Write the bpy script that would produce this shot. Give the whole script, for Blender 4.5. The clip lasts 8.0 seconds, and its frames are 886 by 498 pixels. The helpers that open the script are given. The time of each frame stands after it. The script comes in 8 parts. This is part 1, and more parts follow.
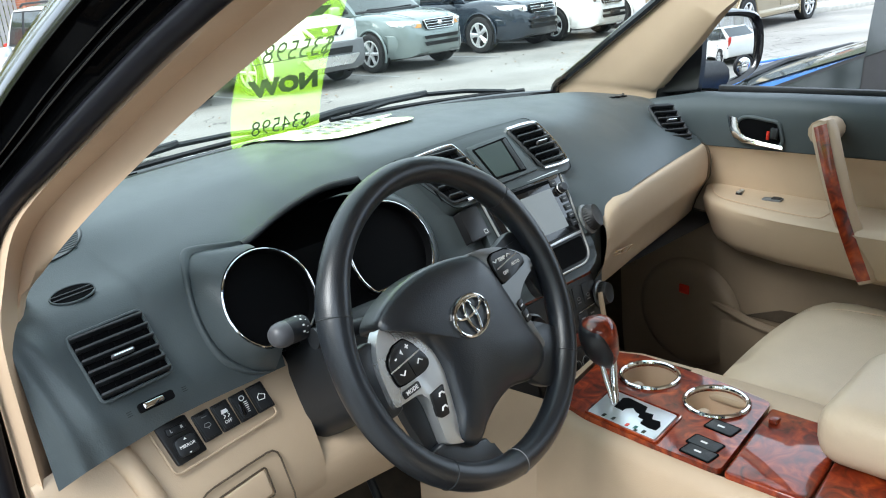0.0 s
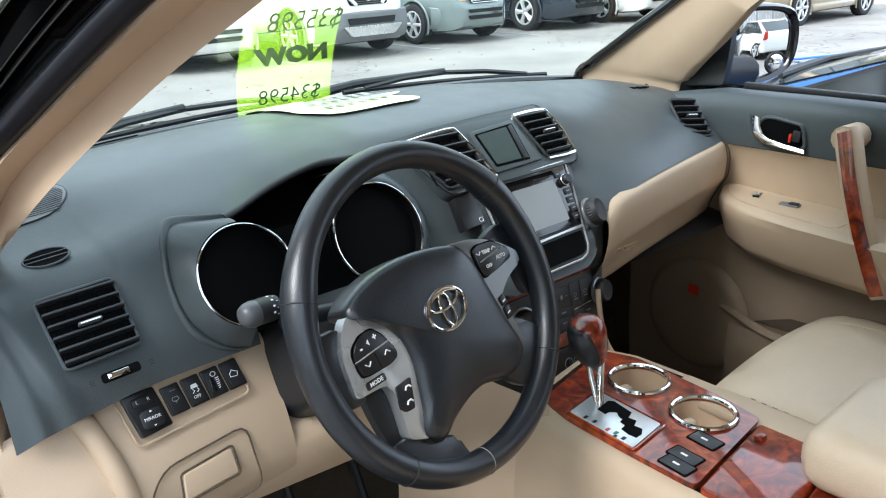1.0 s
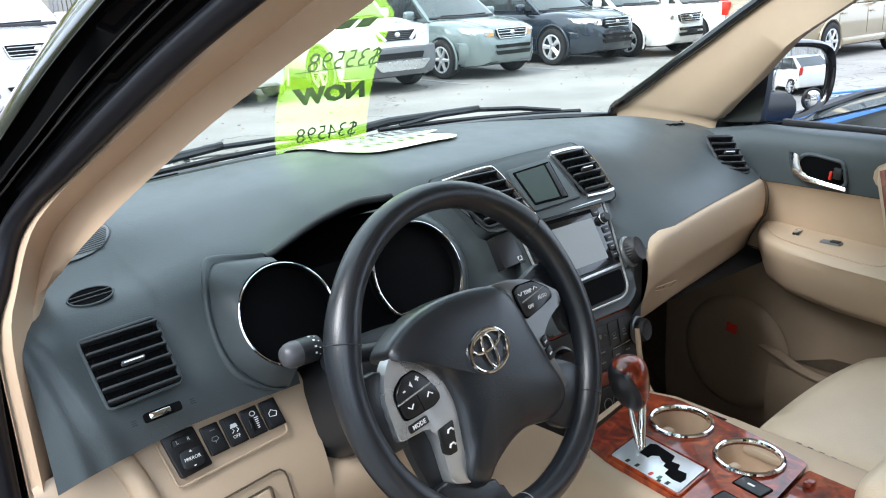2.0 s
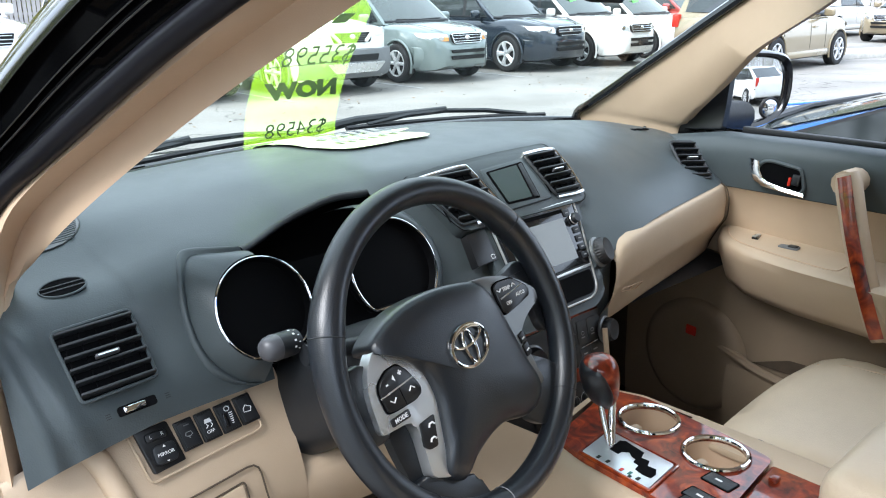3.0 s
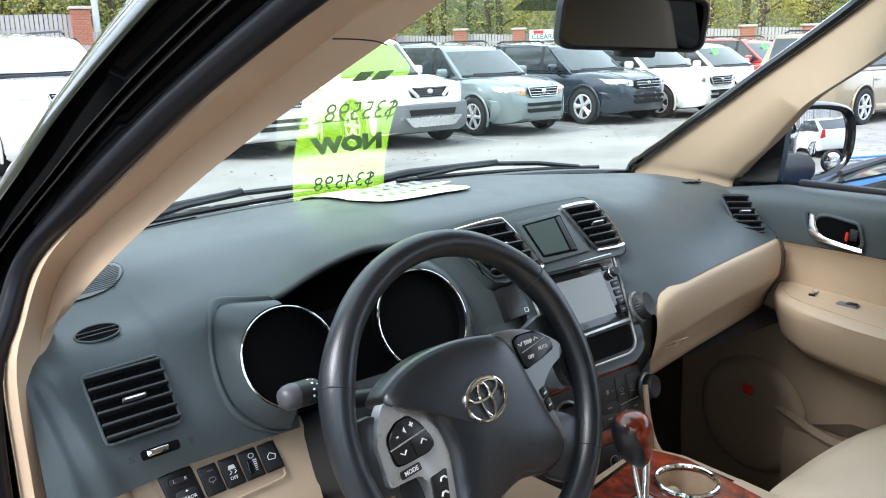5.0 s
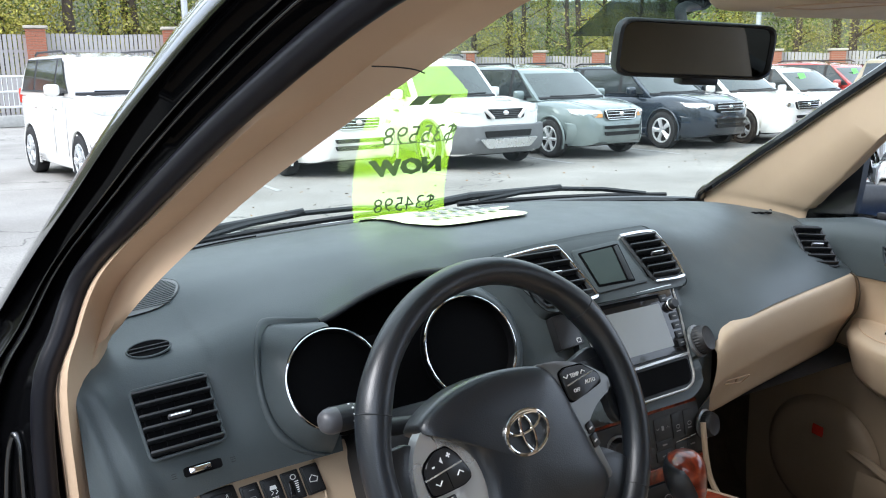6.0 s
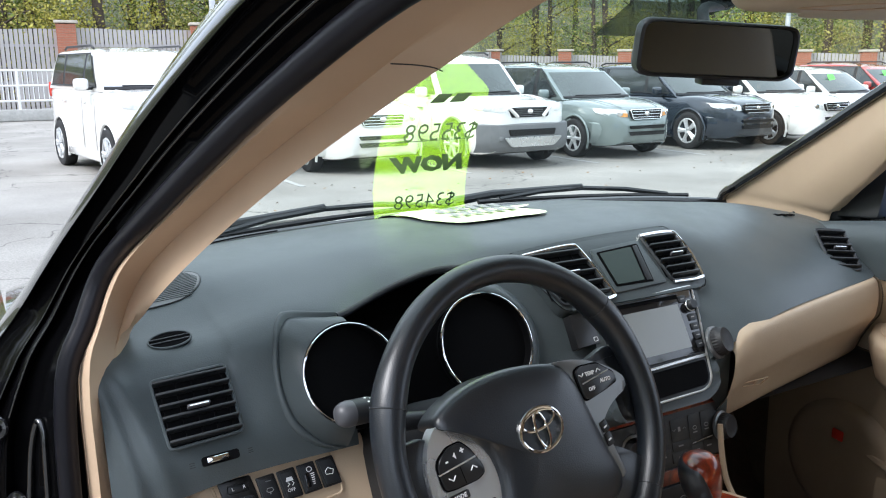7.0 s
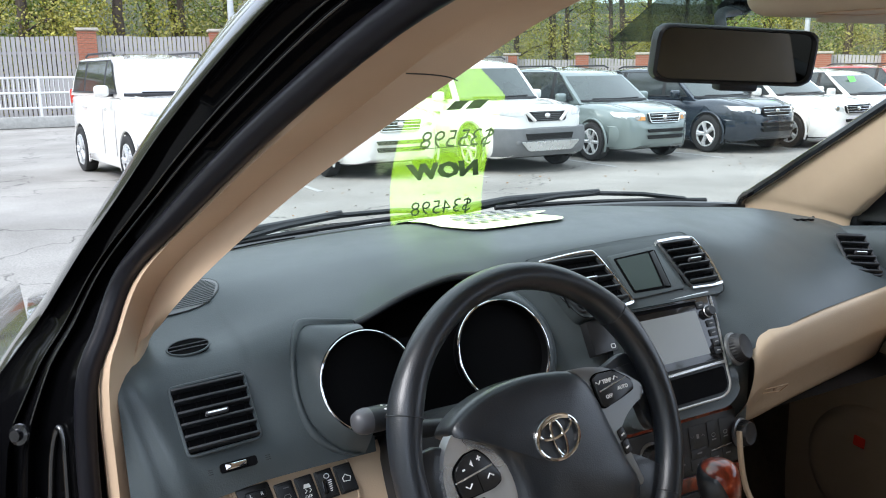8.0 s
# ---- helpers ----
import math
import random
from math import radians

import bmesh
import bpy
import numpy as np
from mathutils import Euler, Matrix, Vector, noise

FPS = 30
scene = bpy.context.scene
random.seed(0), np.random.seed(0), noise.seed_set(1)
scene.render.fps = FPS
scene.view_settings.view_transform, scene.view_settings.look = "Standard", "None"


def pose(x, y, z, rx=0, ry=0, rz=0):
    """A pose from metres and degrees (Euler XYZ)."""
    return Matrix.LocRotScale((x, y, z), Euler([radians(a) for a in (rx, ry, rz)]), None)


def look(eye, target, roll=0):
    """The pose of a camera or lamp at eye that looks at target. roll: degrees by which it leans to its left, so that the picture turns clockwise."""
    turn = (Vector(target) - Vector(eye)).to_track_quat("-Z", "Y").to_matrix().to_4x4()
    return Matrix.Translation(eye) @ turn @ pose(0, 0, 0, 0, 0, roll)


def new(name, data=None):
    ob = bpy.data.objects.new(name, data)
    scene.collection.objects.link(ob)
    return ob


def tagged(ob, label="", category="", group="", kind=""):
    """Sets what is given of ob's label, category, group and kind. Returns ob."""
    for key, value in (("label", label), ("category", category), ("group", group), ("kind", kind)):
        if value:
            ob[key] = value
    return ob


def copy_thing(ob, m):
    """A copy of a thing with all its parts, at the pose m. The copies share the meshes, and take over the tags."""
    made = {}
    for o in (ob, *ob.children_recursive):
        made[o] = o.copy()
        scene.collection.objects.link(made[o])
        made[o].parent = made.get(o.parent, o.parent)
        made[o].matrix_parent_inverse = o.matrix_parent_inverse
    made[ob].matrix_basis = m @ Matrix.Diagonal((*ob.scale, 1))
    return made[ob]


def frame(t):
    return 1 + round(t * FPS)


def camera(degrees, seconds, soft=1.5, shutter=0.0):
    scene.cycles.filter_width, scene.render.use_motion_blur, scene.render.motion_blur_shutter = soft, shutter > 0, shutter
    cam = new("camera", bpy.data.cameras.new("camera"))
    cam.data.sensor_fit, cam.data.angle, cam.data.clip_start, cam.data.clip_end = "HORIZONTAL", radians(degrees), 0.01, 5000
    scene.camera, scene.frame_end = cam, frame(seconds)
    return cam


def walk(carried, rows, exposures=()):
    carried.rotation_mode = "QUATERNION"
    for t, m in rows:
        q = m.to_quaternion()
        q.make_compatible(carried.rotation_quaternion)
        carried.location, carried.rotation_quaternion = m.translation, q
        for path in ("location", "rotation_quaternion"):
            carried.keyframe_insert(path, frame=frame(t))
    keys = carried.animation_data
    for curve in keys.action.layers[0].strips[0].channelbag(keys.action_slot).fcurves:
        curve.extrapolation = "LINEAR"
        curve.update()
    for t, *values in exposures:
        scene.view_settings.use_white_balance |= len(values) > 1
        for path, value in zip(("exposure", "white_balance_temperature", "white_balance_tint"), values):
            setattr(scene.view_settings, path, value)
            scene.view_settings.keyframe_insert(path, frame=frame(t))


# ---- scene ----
cam = camera(55.9, 8.0, soft=1.1)
PATH = [
    (0, (-0.951, 0.054, 1.503), (0.338, 1.447, 0.874), -5.2),
    (0.5, (-0.871, 0.046, 1.491), (0.387, 1.441, 0.806), -2.4),
    (1, (-0.883, 0.039, 1.506), (0.335, 1.471, 0.824), -2.0),
    (1.5, (-0.894, 0.042, 1.507), (0.306, 1.499, 0.845), -2.6),
    (1.7, (-0.889, 0.048, 1.513), (0.289, 1.542, 0.897), -2.5),
    (2.8, (-0.917, 0.072, 1.51), (0.336, 1.52, 0.933), -0.6),
    (3, (-0.923, 0.075, 1.505), (0.358, 1.49, 0.907), -0.5),
    (3.5, (-0.916, 0.067, 1.505), (0.297, 1.558, 0.954), -2.8),
    (4, (-0.91, 0.054, 1.495), (0.278, 1.576, 0.97), -1.5),
    (4.5, (-0.902, 0.035, 1.498), (0.292, 1.549, 0.965), -1.0),
    (5, (-0.874, 0.027, 1.507), (0.285, 1.586, 1.03), -1.3),
    (5.2, (-0.863, 0.024, 1.509), (0.246, 1.627, 1.059), -1.5),
    (6.5, (-0.838, 0.016, 1.512), (0.163, 1.693, 1.082), -0.5),
    (7, (-0.839, 0.01, 1.512), (0.134, 1.703, 1.081), -0.3),
    (7.5, (-0.838, 0.008, 1.516), (0.109, 1.717, 1.088), -0.7),
    (8, (-0.838, 0.009, 1.516), (0.1, 1.725, 1.095), -0.7),
]
walk(cam, [(t, look(eye, target, roll)) for t, eye, target, roll in PATH], [(0, 0.70, 5980, 6), (1.5, 0.76, 5900, 10), (3, 0.82, 5900, 10), (4.5, 0.84, 5900, 10), (5.2, 0.76, 5900, 10), (6.5, 0.52, 6020, 12), (8, 0.46, 6020, 12)])

# ---- light ----
world = bpy.data.worlds.new("overcast_sky")
scene.world = world
world.use_nodes = True
wn = world.node_tree.nodes
sky = wn.new("ShaderNodeTexSky")
sky.sky_type = "NISHITA"
sky.sun_disc = False
sky.sun_elevation = radians(47)
sky.sun_rotation = radians(-90)
sky.air_density, sky.dust_density, sky.ozone_density = 1.0, 5.0, 1.0
soft_sky = wn.new("ShaderNodeMix")
soft_sky.data_type = "RGBA"
soft_sky.inputs[0].default_value = 0.72
soft_sky.inputs[7].default_value = (12.4, 13.6, 14.8, 1)
world.node_tree.links.new(sky.outputs[0], soft_sky.inputs[6])
world.node_tree.links.new(soft_sky.outputs[2], wn["Background"].inputs[0])
wn["Background"].inputs[1].default_value = 0.142
sun = new("sun", bpy.data.lights.new("sun", "SUN"))
sun.data.energy = 2.1
sun.data.angle = radians(28)
sun.data.color = (1.0, 0.97, 0.92)
sun.matrix_world = look((0, 0, 0), (0.68, 0.0, -0.73))


# ---- materials ----
def material(name, base, rough=0.5, metal=0.0, vary=0.12, scale=9.0, grain=0.0, grain_scale=900.0, coat=0.0, spec=0.5, second=None, cells=False):
    """A painted, moulded or woven surface: base colour broken up by two noises, fine relief of the given grain."""
    m = bpy.data.materials.new(name)
    m.use_nodes = True
    nt = m.node_tree
    b = nt.nodes["Principled BSDF"]
    b.inputs["Roughness"].default_value = rough
    b.inputs["Metallic"].default_value = metal
    b.inputs["Coat Weight"].default_value = coat
    b.inputs["Coat Roughness"].default_value = 0.04
    b.inputs["Specular IOR Level"].default_value = spec
    tc = nt.nodes.new("ShaderNodeTexCoord")
    n1 = nt.nodes.new("ShaderNodeTexNoise")
    n1.inputs["Scale"].default_value = scale
    n1.inputs["Detail"].default_value = 6
    n1.inputs["Roughness"].default_value = 0.65
    nt.links.new(tc.outputs["Object"], n1.inputs["Vector"])
    ramp = nt.nodes.new("ShaderNodeMix")
    ramp.data_type = "RGBA"
    lo = second or tuple(c * (1 - vary) for c in base)
    hi = base if second else tuple(min(1, c * (1 + vary)) for c in base)
    ramp.inputs[6].default_value = (*lo, 1)
    ramp.inputs[7].default_value = (*hi, 1)
    spread = nt.nodes.new("ShaderNodeMapRange")
    spread.inputs[1].default_value, spread.inputs[2].default_value = 0.3, 0.7
    nt.links.new(n1.outputs["Fac"], spread.inputs[0])
    nt.links.new(spread.outputs[0], ramp.inputs[0])
    nt.links.new(ramp.outputs[2], b.inputs["Base Color"])
    rr = nt.nodes.new("ShaderNodeMapRange")
    rr.inputs[3].default_value, rr.inputs[4].default_value = max(0.02, rough * 0.85), min(1, rough * 1.15)
    n2 = nt.nodes.new("ShaderNodeTexNoise")
    n2.inputs["Scale"].default_value = scale * 5
    n2.inputs["Detail"].default_value = 3
    nt.links.new(tc.outputs["Object"], n2.inputs["Vector"])
    nt.links.new(n2.outputs["Fac"], rr.inputs[0])
    nt.links.new(rr.outputs[0], b.inputs["Roughness"])
    if grain:
        bump = nt.nodes.new("ShaderNodeBump")
        bump.inputs["Strength"].default_value = grain
        bump.inputs["Distance"].default_value = 0.0006 if grain_scale > 200 else 0.01
        if cells:
            g = nt.nodes.new("ShaderNodeTexVoronoi")
            g.inputs["Scale"].default_value = grain_scale
            nt.links.new(tc.outputs["Object"], g.inputs["Vector"])
            nt.links.new(g.outputs["Distance"], bump.inputs["Height"])
        else:
            g = nt.nodes.new("ShaderNodeTexNoise")
            g.inputs["Scale"].default_value = grain_scale
            g.inputs["Detail"].default_value = 2
            nt.links.new(tc.outputs["Object"], g.inputs["Vector"])
            nt.links.new(g.outputs["Fac"], bump.inputs["Height"])
        nt.links.new(bump.outputs[0], b.inputs["Normal"])
    return m


def burl_wood():
    m = bpy.data.materials.new("burl_wood")
    m.use_nodes = True
    nt = m.node_tree
    b = nt.nodes["Principled BSDF"]
    tc = nt.nodes.new("ShaderNodeTexCoord")
    warp = nt.nodes.new("ShaderNodeTexNoise")
    warp.inputs["Scale"].default_value = 26
    warp.inputs["Detail"].default_value = 8
    warp.inputs["Distortion"].default_value = 1.8
    nt.links.new(tc.outputs["Object"], warp.inputs["Vector"])
    ramp = nt.nodes.new("ShaderNodeValToRGB")
    ramp.color_ramp.elements[0].position, ramp.color_ramp.elements[0].color = 0.3, (0.040, 0.005, 0.0018, 1)
    ramp.color_ramp.elements[1].position, ramp.color_ramp.elements[1].color = 0.78, (0.46, 0.080, 0.012, 1)
    mid = ramp.color_ramp.elements.new(0.52)
    mid.color = (0.20, 0.022, 0.0045, 1)
    nt.links.new(warp.outputs["Fac"], ramp.inputs[0])
    nt.links.new(ramp.outputs[0], b.inputs["Base Color"])
    b.inputs["Roughness"].default_value = 0.35
    b.inputs["Specular IOR Level"].default_value = 0.2
    b.inputs["Coat Weight"].default_value = 1.0
    b.inputs["Coat Roughness"].default_value = 0.05
    return m


def clear_glass(name, tint=(0.93, 0.97, 0.95), gloss=0.05):
    """Thin pane: mostly see-through, with a mirror gloss that grows at flat angles."""
    m = bpy.data.materials.new(name)
    m.use_nodes = True
    nt = m.node_tree
    nt.nodes.remove(nt.nodes["Principled BSDF"])
    t = nt.nodes.new("ShaderNodeBsdfTransparent")
    t.inputs[0].default_value = (*tint, 1)
    g = nt.nodes.new("ShaderNodeBsdfGlossy")
    g.inputs["Roughness"].default_value = 0.02
    f = nt.nodes.new("ShaderNodeFresnel")
    f.inputs[0].default_value = 1.35
    k = nt.nodes.new("ShaderNodeMath")
    k.operation = "MULTIPLY"
    k.inputs[1].default_value = gloss
    nt.links.new(f.outputs[0], k.inputs[0])
    mix = nt.nodes.new("ShaderNodeMixShader")
    nt.links.new(k.outputs[0], mix.inputs[0])
    nt.links.new(t.outputs[0], mix.inputs[1])
    nt.links.new(g.outputs[0], mix.inputs[2])
    nt.links.new(mix.outputs[0], nt.nodes["Material Output"].inputs[0])
    return m


def neon_film():
    """Bright yellow-green fluorescent film: clear, and glowing with the daylight that falls on its far side."""
    m = bpy.data.materials.new("neon_film")
    m.use_nodes = True
    nt = m.node_tree
    nt.nodes.remove(nt.nodes["Principled BSDF"])
    t = nt.nodes.new("ShaderNodeBsdfTransparent")
    t.inputs[0].default_value = (0.95, 0.97, 0.92, 1)
    tr = nt.nodes.new("ShaderNodeBsdfTranslucent")
    tint = nt.nodes.new("ShaderNodeMix")
    tint.data_type = "RGBA"
    tint.inputs[6].default_value = (0.10, 0.20, 0.006, 1)
    tint.inputs[7].default_value = (0.20, 0.32, 0.016, 1)
    noise_tex = nt.nodes.new("ShaderNodeTexNoise")
    noise_tex.inputs["Scale"].default_value = 14
    nt.links.new(noise_tex.outputs["Fac"], tint.inputs[0])
    nt.links.new(tint.outputs[2], tr.inputs[0])
    add = nt.nodes.new("ShaderNodeAddShader")
    nt.links.new(t.outputs[0], add.inputs[0])
    nt.links.new(tr.outputs[0], add.inputs[1])
    nt.links.new(add.outputs[0], nt.nodes["Material Output"].inputs[0])
    return m


def ground_material():
    m = bpy.data.materials.new("worn_asphalt")
    m.use_nodes = True
    nt = m.node_tree
    b = nt.nodes["Principled BSDF"]
    b.inputs["Roughness"].default_value = 0.9
    tc = nt.nodes.new("ShaderNodeTexCoord")

    def tex(kind, scale, detail=4):
        n = nt.nodes.new(kind)
        n.inputs["Scale"].default_value = scale
        if "Detail" in n.inputs:
            n.inputs["Detail"].default_value = detail
        nt.links.new(tc.outputs["Object"], n.inputs["Vector"])
        return n

    big, fine = tex("ShaderNodeTexNoise", 0.55, 6), tex("ShaderNodeTexNoise", 60, 4)
    ramp = nt.nodes.new("ShaderNodeValToRGB")
    ramp.color_ramp.elements[0].position, ramp.color_ramp.elements[0].color = 0.3, (0.245, 0.232, 0.21, 1)
    ramp.color_ramp.elements[1].position, ramp.color_ramp.elements[1].color = 0.7, (0.39, 0.372, 0.342, 1)
    nt.links.new(big.outputs["Fac"], ramp.inputs[0])
    speck = nt.nodes.new("ShaderNodeMix")
    speck.data_type, speck.blend_type = "RGBA", "MULTIPLY"
    speck.inputs[0].default_value = 0.55
    fr = nt.nodes.new("ShaderNodeValToRGB")
    fr.color_ramp.elements[0].position, fr.color_ramp.elements[0].color = 0.35, (0.45, 0.45, 0.45, 1)
    fr.color_ramp.elements[1].position, fr.color_ramp.elements[1].color = 0.6, (1, 1, 1, 1)
    nt.links.new(fine.outputs["Fac"], fr.inputs[0])
    nt.links.new(ramp.outputs[0], speck.inputs[6])
    nt.links.new(fr.outputs[0], speck.inputs[7])
    # cracks: thin borders of large, warped cells
    warp = tex("ShaderNodeTexNoise", 0.9, 5)
    add = nt.nodes.new("ShaderNodeVectorMath")
    add.operation = "MULTIPLY_ADD"
    add.inputs[1].default_value = (2.4, 2.4, 0)
    nt.links.new(warp.outputs["Color"], add.inputs[0])
    nt.links.new(tc.outputs["Object"], add.inputs[2])
    cell = nt.nodes.new("ShaderNodeTexVoronoi")
    cell.feature = "DISTANCE_TO_EDGE"
    cell.inputs["Scale"].default_value = 0.33
    nt.links.new(add.outputs[0], cell.inputs["Vector"])
    cr = nt.nodes.new("ShaderNodeMapRange")
    cr.inputs[1].default_value, cr.inputs[2].default_value = 0.001, 0.007
    cr.inputs[3].default_value, cr.inputs[4].default_value = 0.45, 1.0
    nt.links.new(cell.outputs["Distance"], cr.inputs[0])
    crack = nt.nodes.new("ShaderNodeMix")
    crack.data_type, crack.blend_type = "RGBA", "MULTIPLY"
    crack.inputs[0].default_value = 1.0
    nt.links.new(speck.outputs[2], crack.inputs[6])
    nt.links.new(cr.outputs[0], crack.inputs[7])
    nt.links.new(crack.outputs[2], b.inputs["Base Color"])
    bump = nt.nodes.new("ShaderNodeBump")
    bump.inputs["Strength"].default_value = 0.5
    bump.inputs["Distance"].default_value = 0.01
    nt.links.new(fine.outputs["Fac"], bump.inputs["Height"])
    nt.links.new(bump.outputs[0], b.inputs["Normal"])
    return m


def mirror_material(name, tint=(0.8, 0.82, 0.82)):
    return material(name, tint, rough=0.015, metal=1.0, vary=0.01)


DASH = material("dash_soft_plastic", (0.066, 0.079, 0.084), 0.37, vary=0.10, scale=5, grain=0.5, grain_scale=520, spec=0.30)
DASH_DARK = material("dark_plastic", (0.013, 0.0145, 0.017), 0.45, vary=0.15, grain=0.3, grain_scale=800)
PIANO = material("gloss_black_plastic", (0.008, 0.008, 0.009), 0.12, vary=0.1, coat=0.5)
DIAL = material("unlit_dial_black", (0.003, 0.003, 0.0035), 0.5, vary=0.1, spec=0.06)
# near-black that paints the shade inside slots, gaps and recesses
VOID = material("recess_shade_black", (0.003, 0.003, 0.0035), 0.8, vary=0.2, spec=0.05)
STALK = material("stalk_plastic", (0.075, 0.075, 0.082), 0.38, vary=0.1, grain=0.2, grain_scale=900)
LEATHER = material("black_leather", (0.011, 0.0135, 0.0175), 0.32, vary=0.2, scale=14, grain=0.2, grain_scale=620, cells=True, spec=0.7)
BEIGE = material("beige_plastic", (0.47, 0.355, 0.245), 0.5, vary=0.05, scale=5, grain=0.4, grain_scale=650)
BEIGE_TRIM = material("beige_pillar_trim", (0.56, 0.405, 0.275), 0.55, vary=0.05, scale=7, grain=0.35, grain_scale=900)
BEIGE_LEATHER = material("beige_leather", (0.56, 0.45, 0.325), 0.42, vary=0.06, scale=8, grain=0.4, grain_scale=420, cells=True)
# the door's beige with the shade low in the cabin put into its colour
SHADED_BEIGE = material("shaded_beige_lining", (0.25, 0.185, 0.125), 0.6, vary=0.08, scale=7, grain=0.35, grain_scale=900)
HEADLINER = material("headliner_fabric", (0.58, 0.47, 0.34), 0.9, vary=0.06, scale=20, grain=0.5, grain_scale=500)
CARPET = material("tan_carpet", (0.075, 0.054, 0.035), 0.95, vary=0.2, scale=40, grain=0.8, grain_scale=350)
BLACK_MAT = material("black_floor_mat", (0.012, 0.012, 0.012), 0.9, vary=0.2, scale=40, grain=0.8, grain_scale=350)
WOOD = burl_wood()
CHROME = material("chrome", (0.82, 0.83, 0.84), 0.07, 1.0, vary=0.02)
SILVER = material("satin_silver", (0.66, 0.67, 0.67), 0.28, 0.75, vary=0.02, scale=2)
CLIMATE = material("charcoal_panel", (0.030, 0.031, 0.032), 0.5, vary=0.1, grain=0.2, grain_scale=900)
SHADED_SILVER = material("shaded_satin_grey", (0.22, 0.225, 0.225), 0.34, 0.6, vary=0.02, scale=2)
PIANO_SOFT = material("satin_black_plastic", (0.012, 0.012, 0.013), 0.34, vary=0.1)
PLATE = material("brushed_plate", (0.62, 0.64, 0.66), 0.3, 0.6, vary=0.05, scale=40)
# grey base colour carries the sky's reflection on the blank touchscreen
SCREEN = material("screen_glass", (0.19, 0.20, 0.195), 0.25, vary=0.03, spec=0.8)
LCD = material("lcd_glass", (0.022, 0.032, 0.026), 0.18, vary=0.05, spec=0.4)
RUBBER = material("black_rubber", (0.014, 0.014, 0.016), 0.55, vary=0.2, scale=25)
SEAL = material("door_seal_rubber", (0.007, 0.007, 0.010), 0.34, vary=0.15, scale=12, spec=0.22)
JAMB_PAINT = material("black_jamb_paint", (0.002, 0.002, 0.0023), 0.10, vary=0.15, spec=0.04)
BLACK_PAINT = material("black_car_paint", (0.004, 0.004, 0.0045), 0.14, vary=0.1, coat=1.0)
RED_LENS = material("red_reflector", (0.55, 0.03, 0.015), 0.25, vary=0.1)
INK_WHITE = material("white_print", (0.8, 0.8, 0.8), 0.6, vary=0.03)
INK_GREY = material("dim_grey_print", (0.30, 0.30, 0.30), 0.6, vary=0.03)
BOLD_INK = material("bold_marker_ink", (0.075, 0.115, 0.045), 0.6, vary=0.2, scale=30)
PEN_INK = material("faded_marker_ink", (0.17, 0.26, 0.10), 0.6, vary=0.25, scale=30)
INK_BLACK = material("black_ink", (0.012, 0.018, 0.012), 0.6, vary=0.1)
PAPER = material("neon_paper", (0.84, 0.95, 0.60), 0.7, vary=0.06, scale=18)
FILM = neon_film()
SCREEN_GLASS = material("tinted_car_windscreen", (0.045, 0.060, 0.056), 0.05, vary=0.35, scale=1.2, spec=0.9, coat=0.25)
# pale base colour stands in for bright sky reflected in one windscreen
PALE_GLASS = material("windscreen_sky_glare", (0.52, 0.54, 0.55), 0.08, vary=0.12, scale=1.5, coat=0.6)
GLASS = clear_glass("windscreen_glass", (0.94, 0.985, 0.93), 0.07)
BAND = clear_glass("windscreen_shade_band", (0.66, 0.76, 0.70), 0.1)
DOTS = clear_glass("windscreen_dot_shade", (0.20, 0.23, 0.22), 0.1)
PRIVACY = clear_glass("privacy_glass", (0.16, 0.17, 0.165), 0.6)
CABIN_GLASS = material("dark_car_glass", (0.03, 0.038, 0.04), 0.06, vary=0.25, scale=1.5, spec=0.9)
MIRROR = mirror_material("mirror_glass")
GROUND = ground_material()
TYRE = material("tyre_rubber", (0.016, 0.016, 0.017), 0.75, vary=0.2, scale=20)
ALLOY = material("wheel_alloy", (0.70, 0.71, 0.72), 0.28, 0.45, vary=0.05)
ARCH = material("wheel_well_black", (0.005, 0.005, 0.005), 0.9)
LAMP_GLASS = material("headlamp_glass", (0.68, 0.70, 0.70), 0.12, 0.25, vary=0.25, scale=14, coat=0.6)
FOG_GLASS = material("fog_lamp_glass", (0.34, 0.36, 0.36), 0.15, 0.2, vary=0.2, scale=14)
AMBER = material("amber_lens", (0.75, 0.36, 0.12), 0.15, vary=0.1)
GREY_PLASTIC = material("grey_bumper_plastic", (0.16, 0.165, 0.17), 0.6, vary=0.1)
BRICK = material("red_brick", (0.46, 0.19, 0.115), 0.9, second=(0.34, 0.125, 0.08), scale=3.5, grain=0.6, grain_scale=60)
MORTAR = material("mortar", (0.42, 0.38, 0.34), 0.95, vary=0.1)
STONE = material("cast_stone_cap", (0.50, 0.45, 0.38), 0.9, vary=0.15, grain=0.5, grain_scale=70)
FENCE_WOOD = material("weathered_grey_boards", (0.50, 0.475, 0.46), 0.9, second=(0.34, 0.32, 0.315), scale=2.5, grain=0.5, grain_scale=60)
WHITE_PAINT = material("white_rail_paint", (0.78, 0.78, 0.77), 0.5, vary=0.05)
CONCRETE = material("kerb_concrete", (0.46, 0.45, 0.42), 0.9, vary=0.15, grain=0.5, grain_scale=50)
BARK = material("bark", (0.10, 0.075, 0.055), 0.95, second=(0.05, 0.04, 0.032), scale=4, grain=0.9, grain_scale=14)
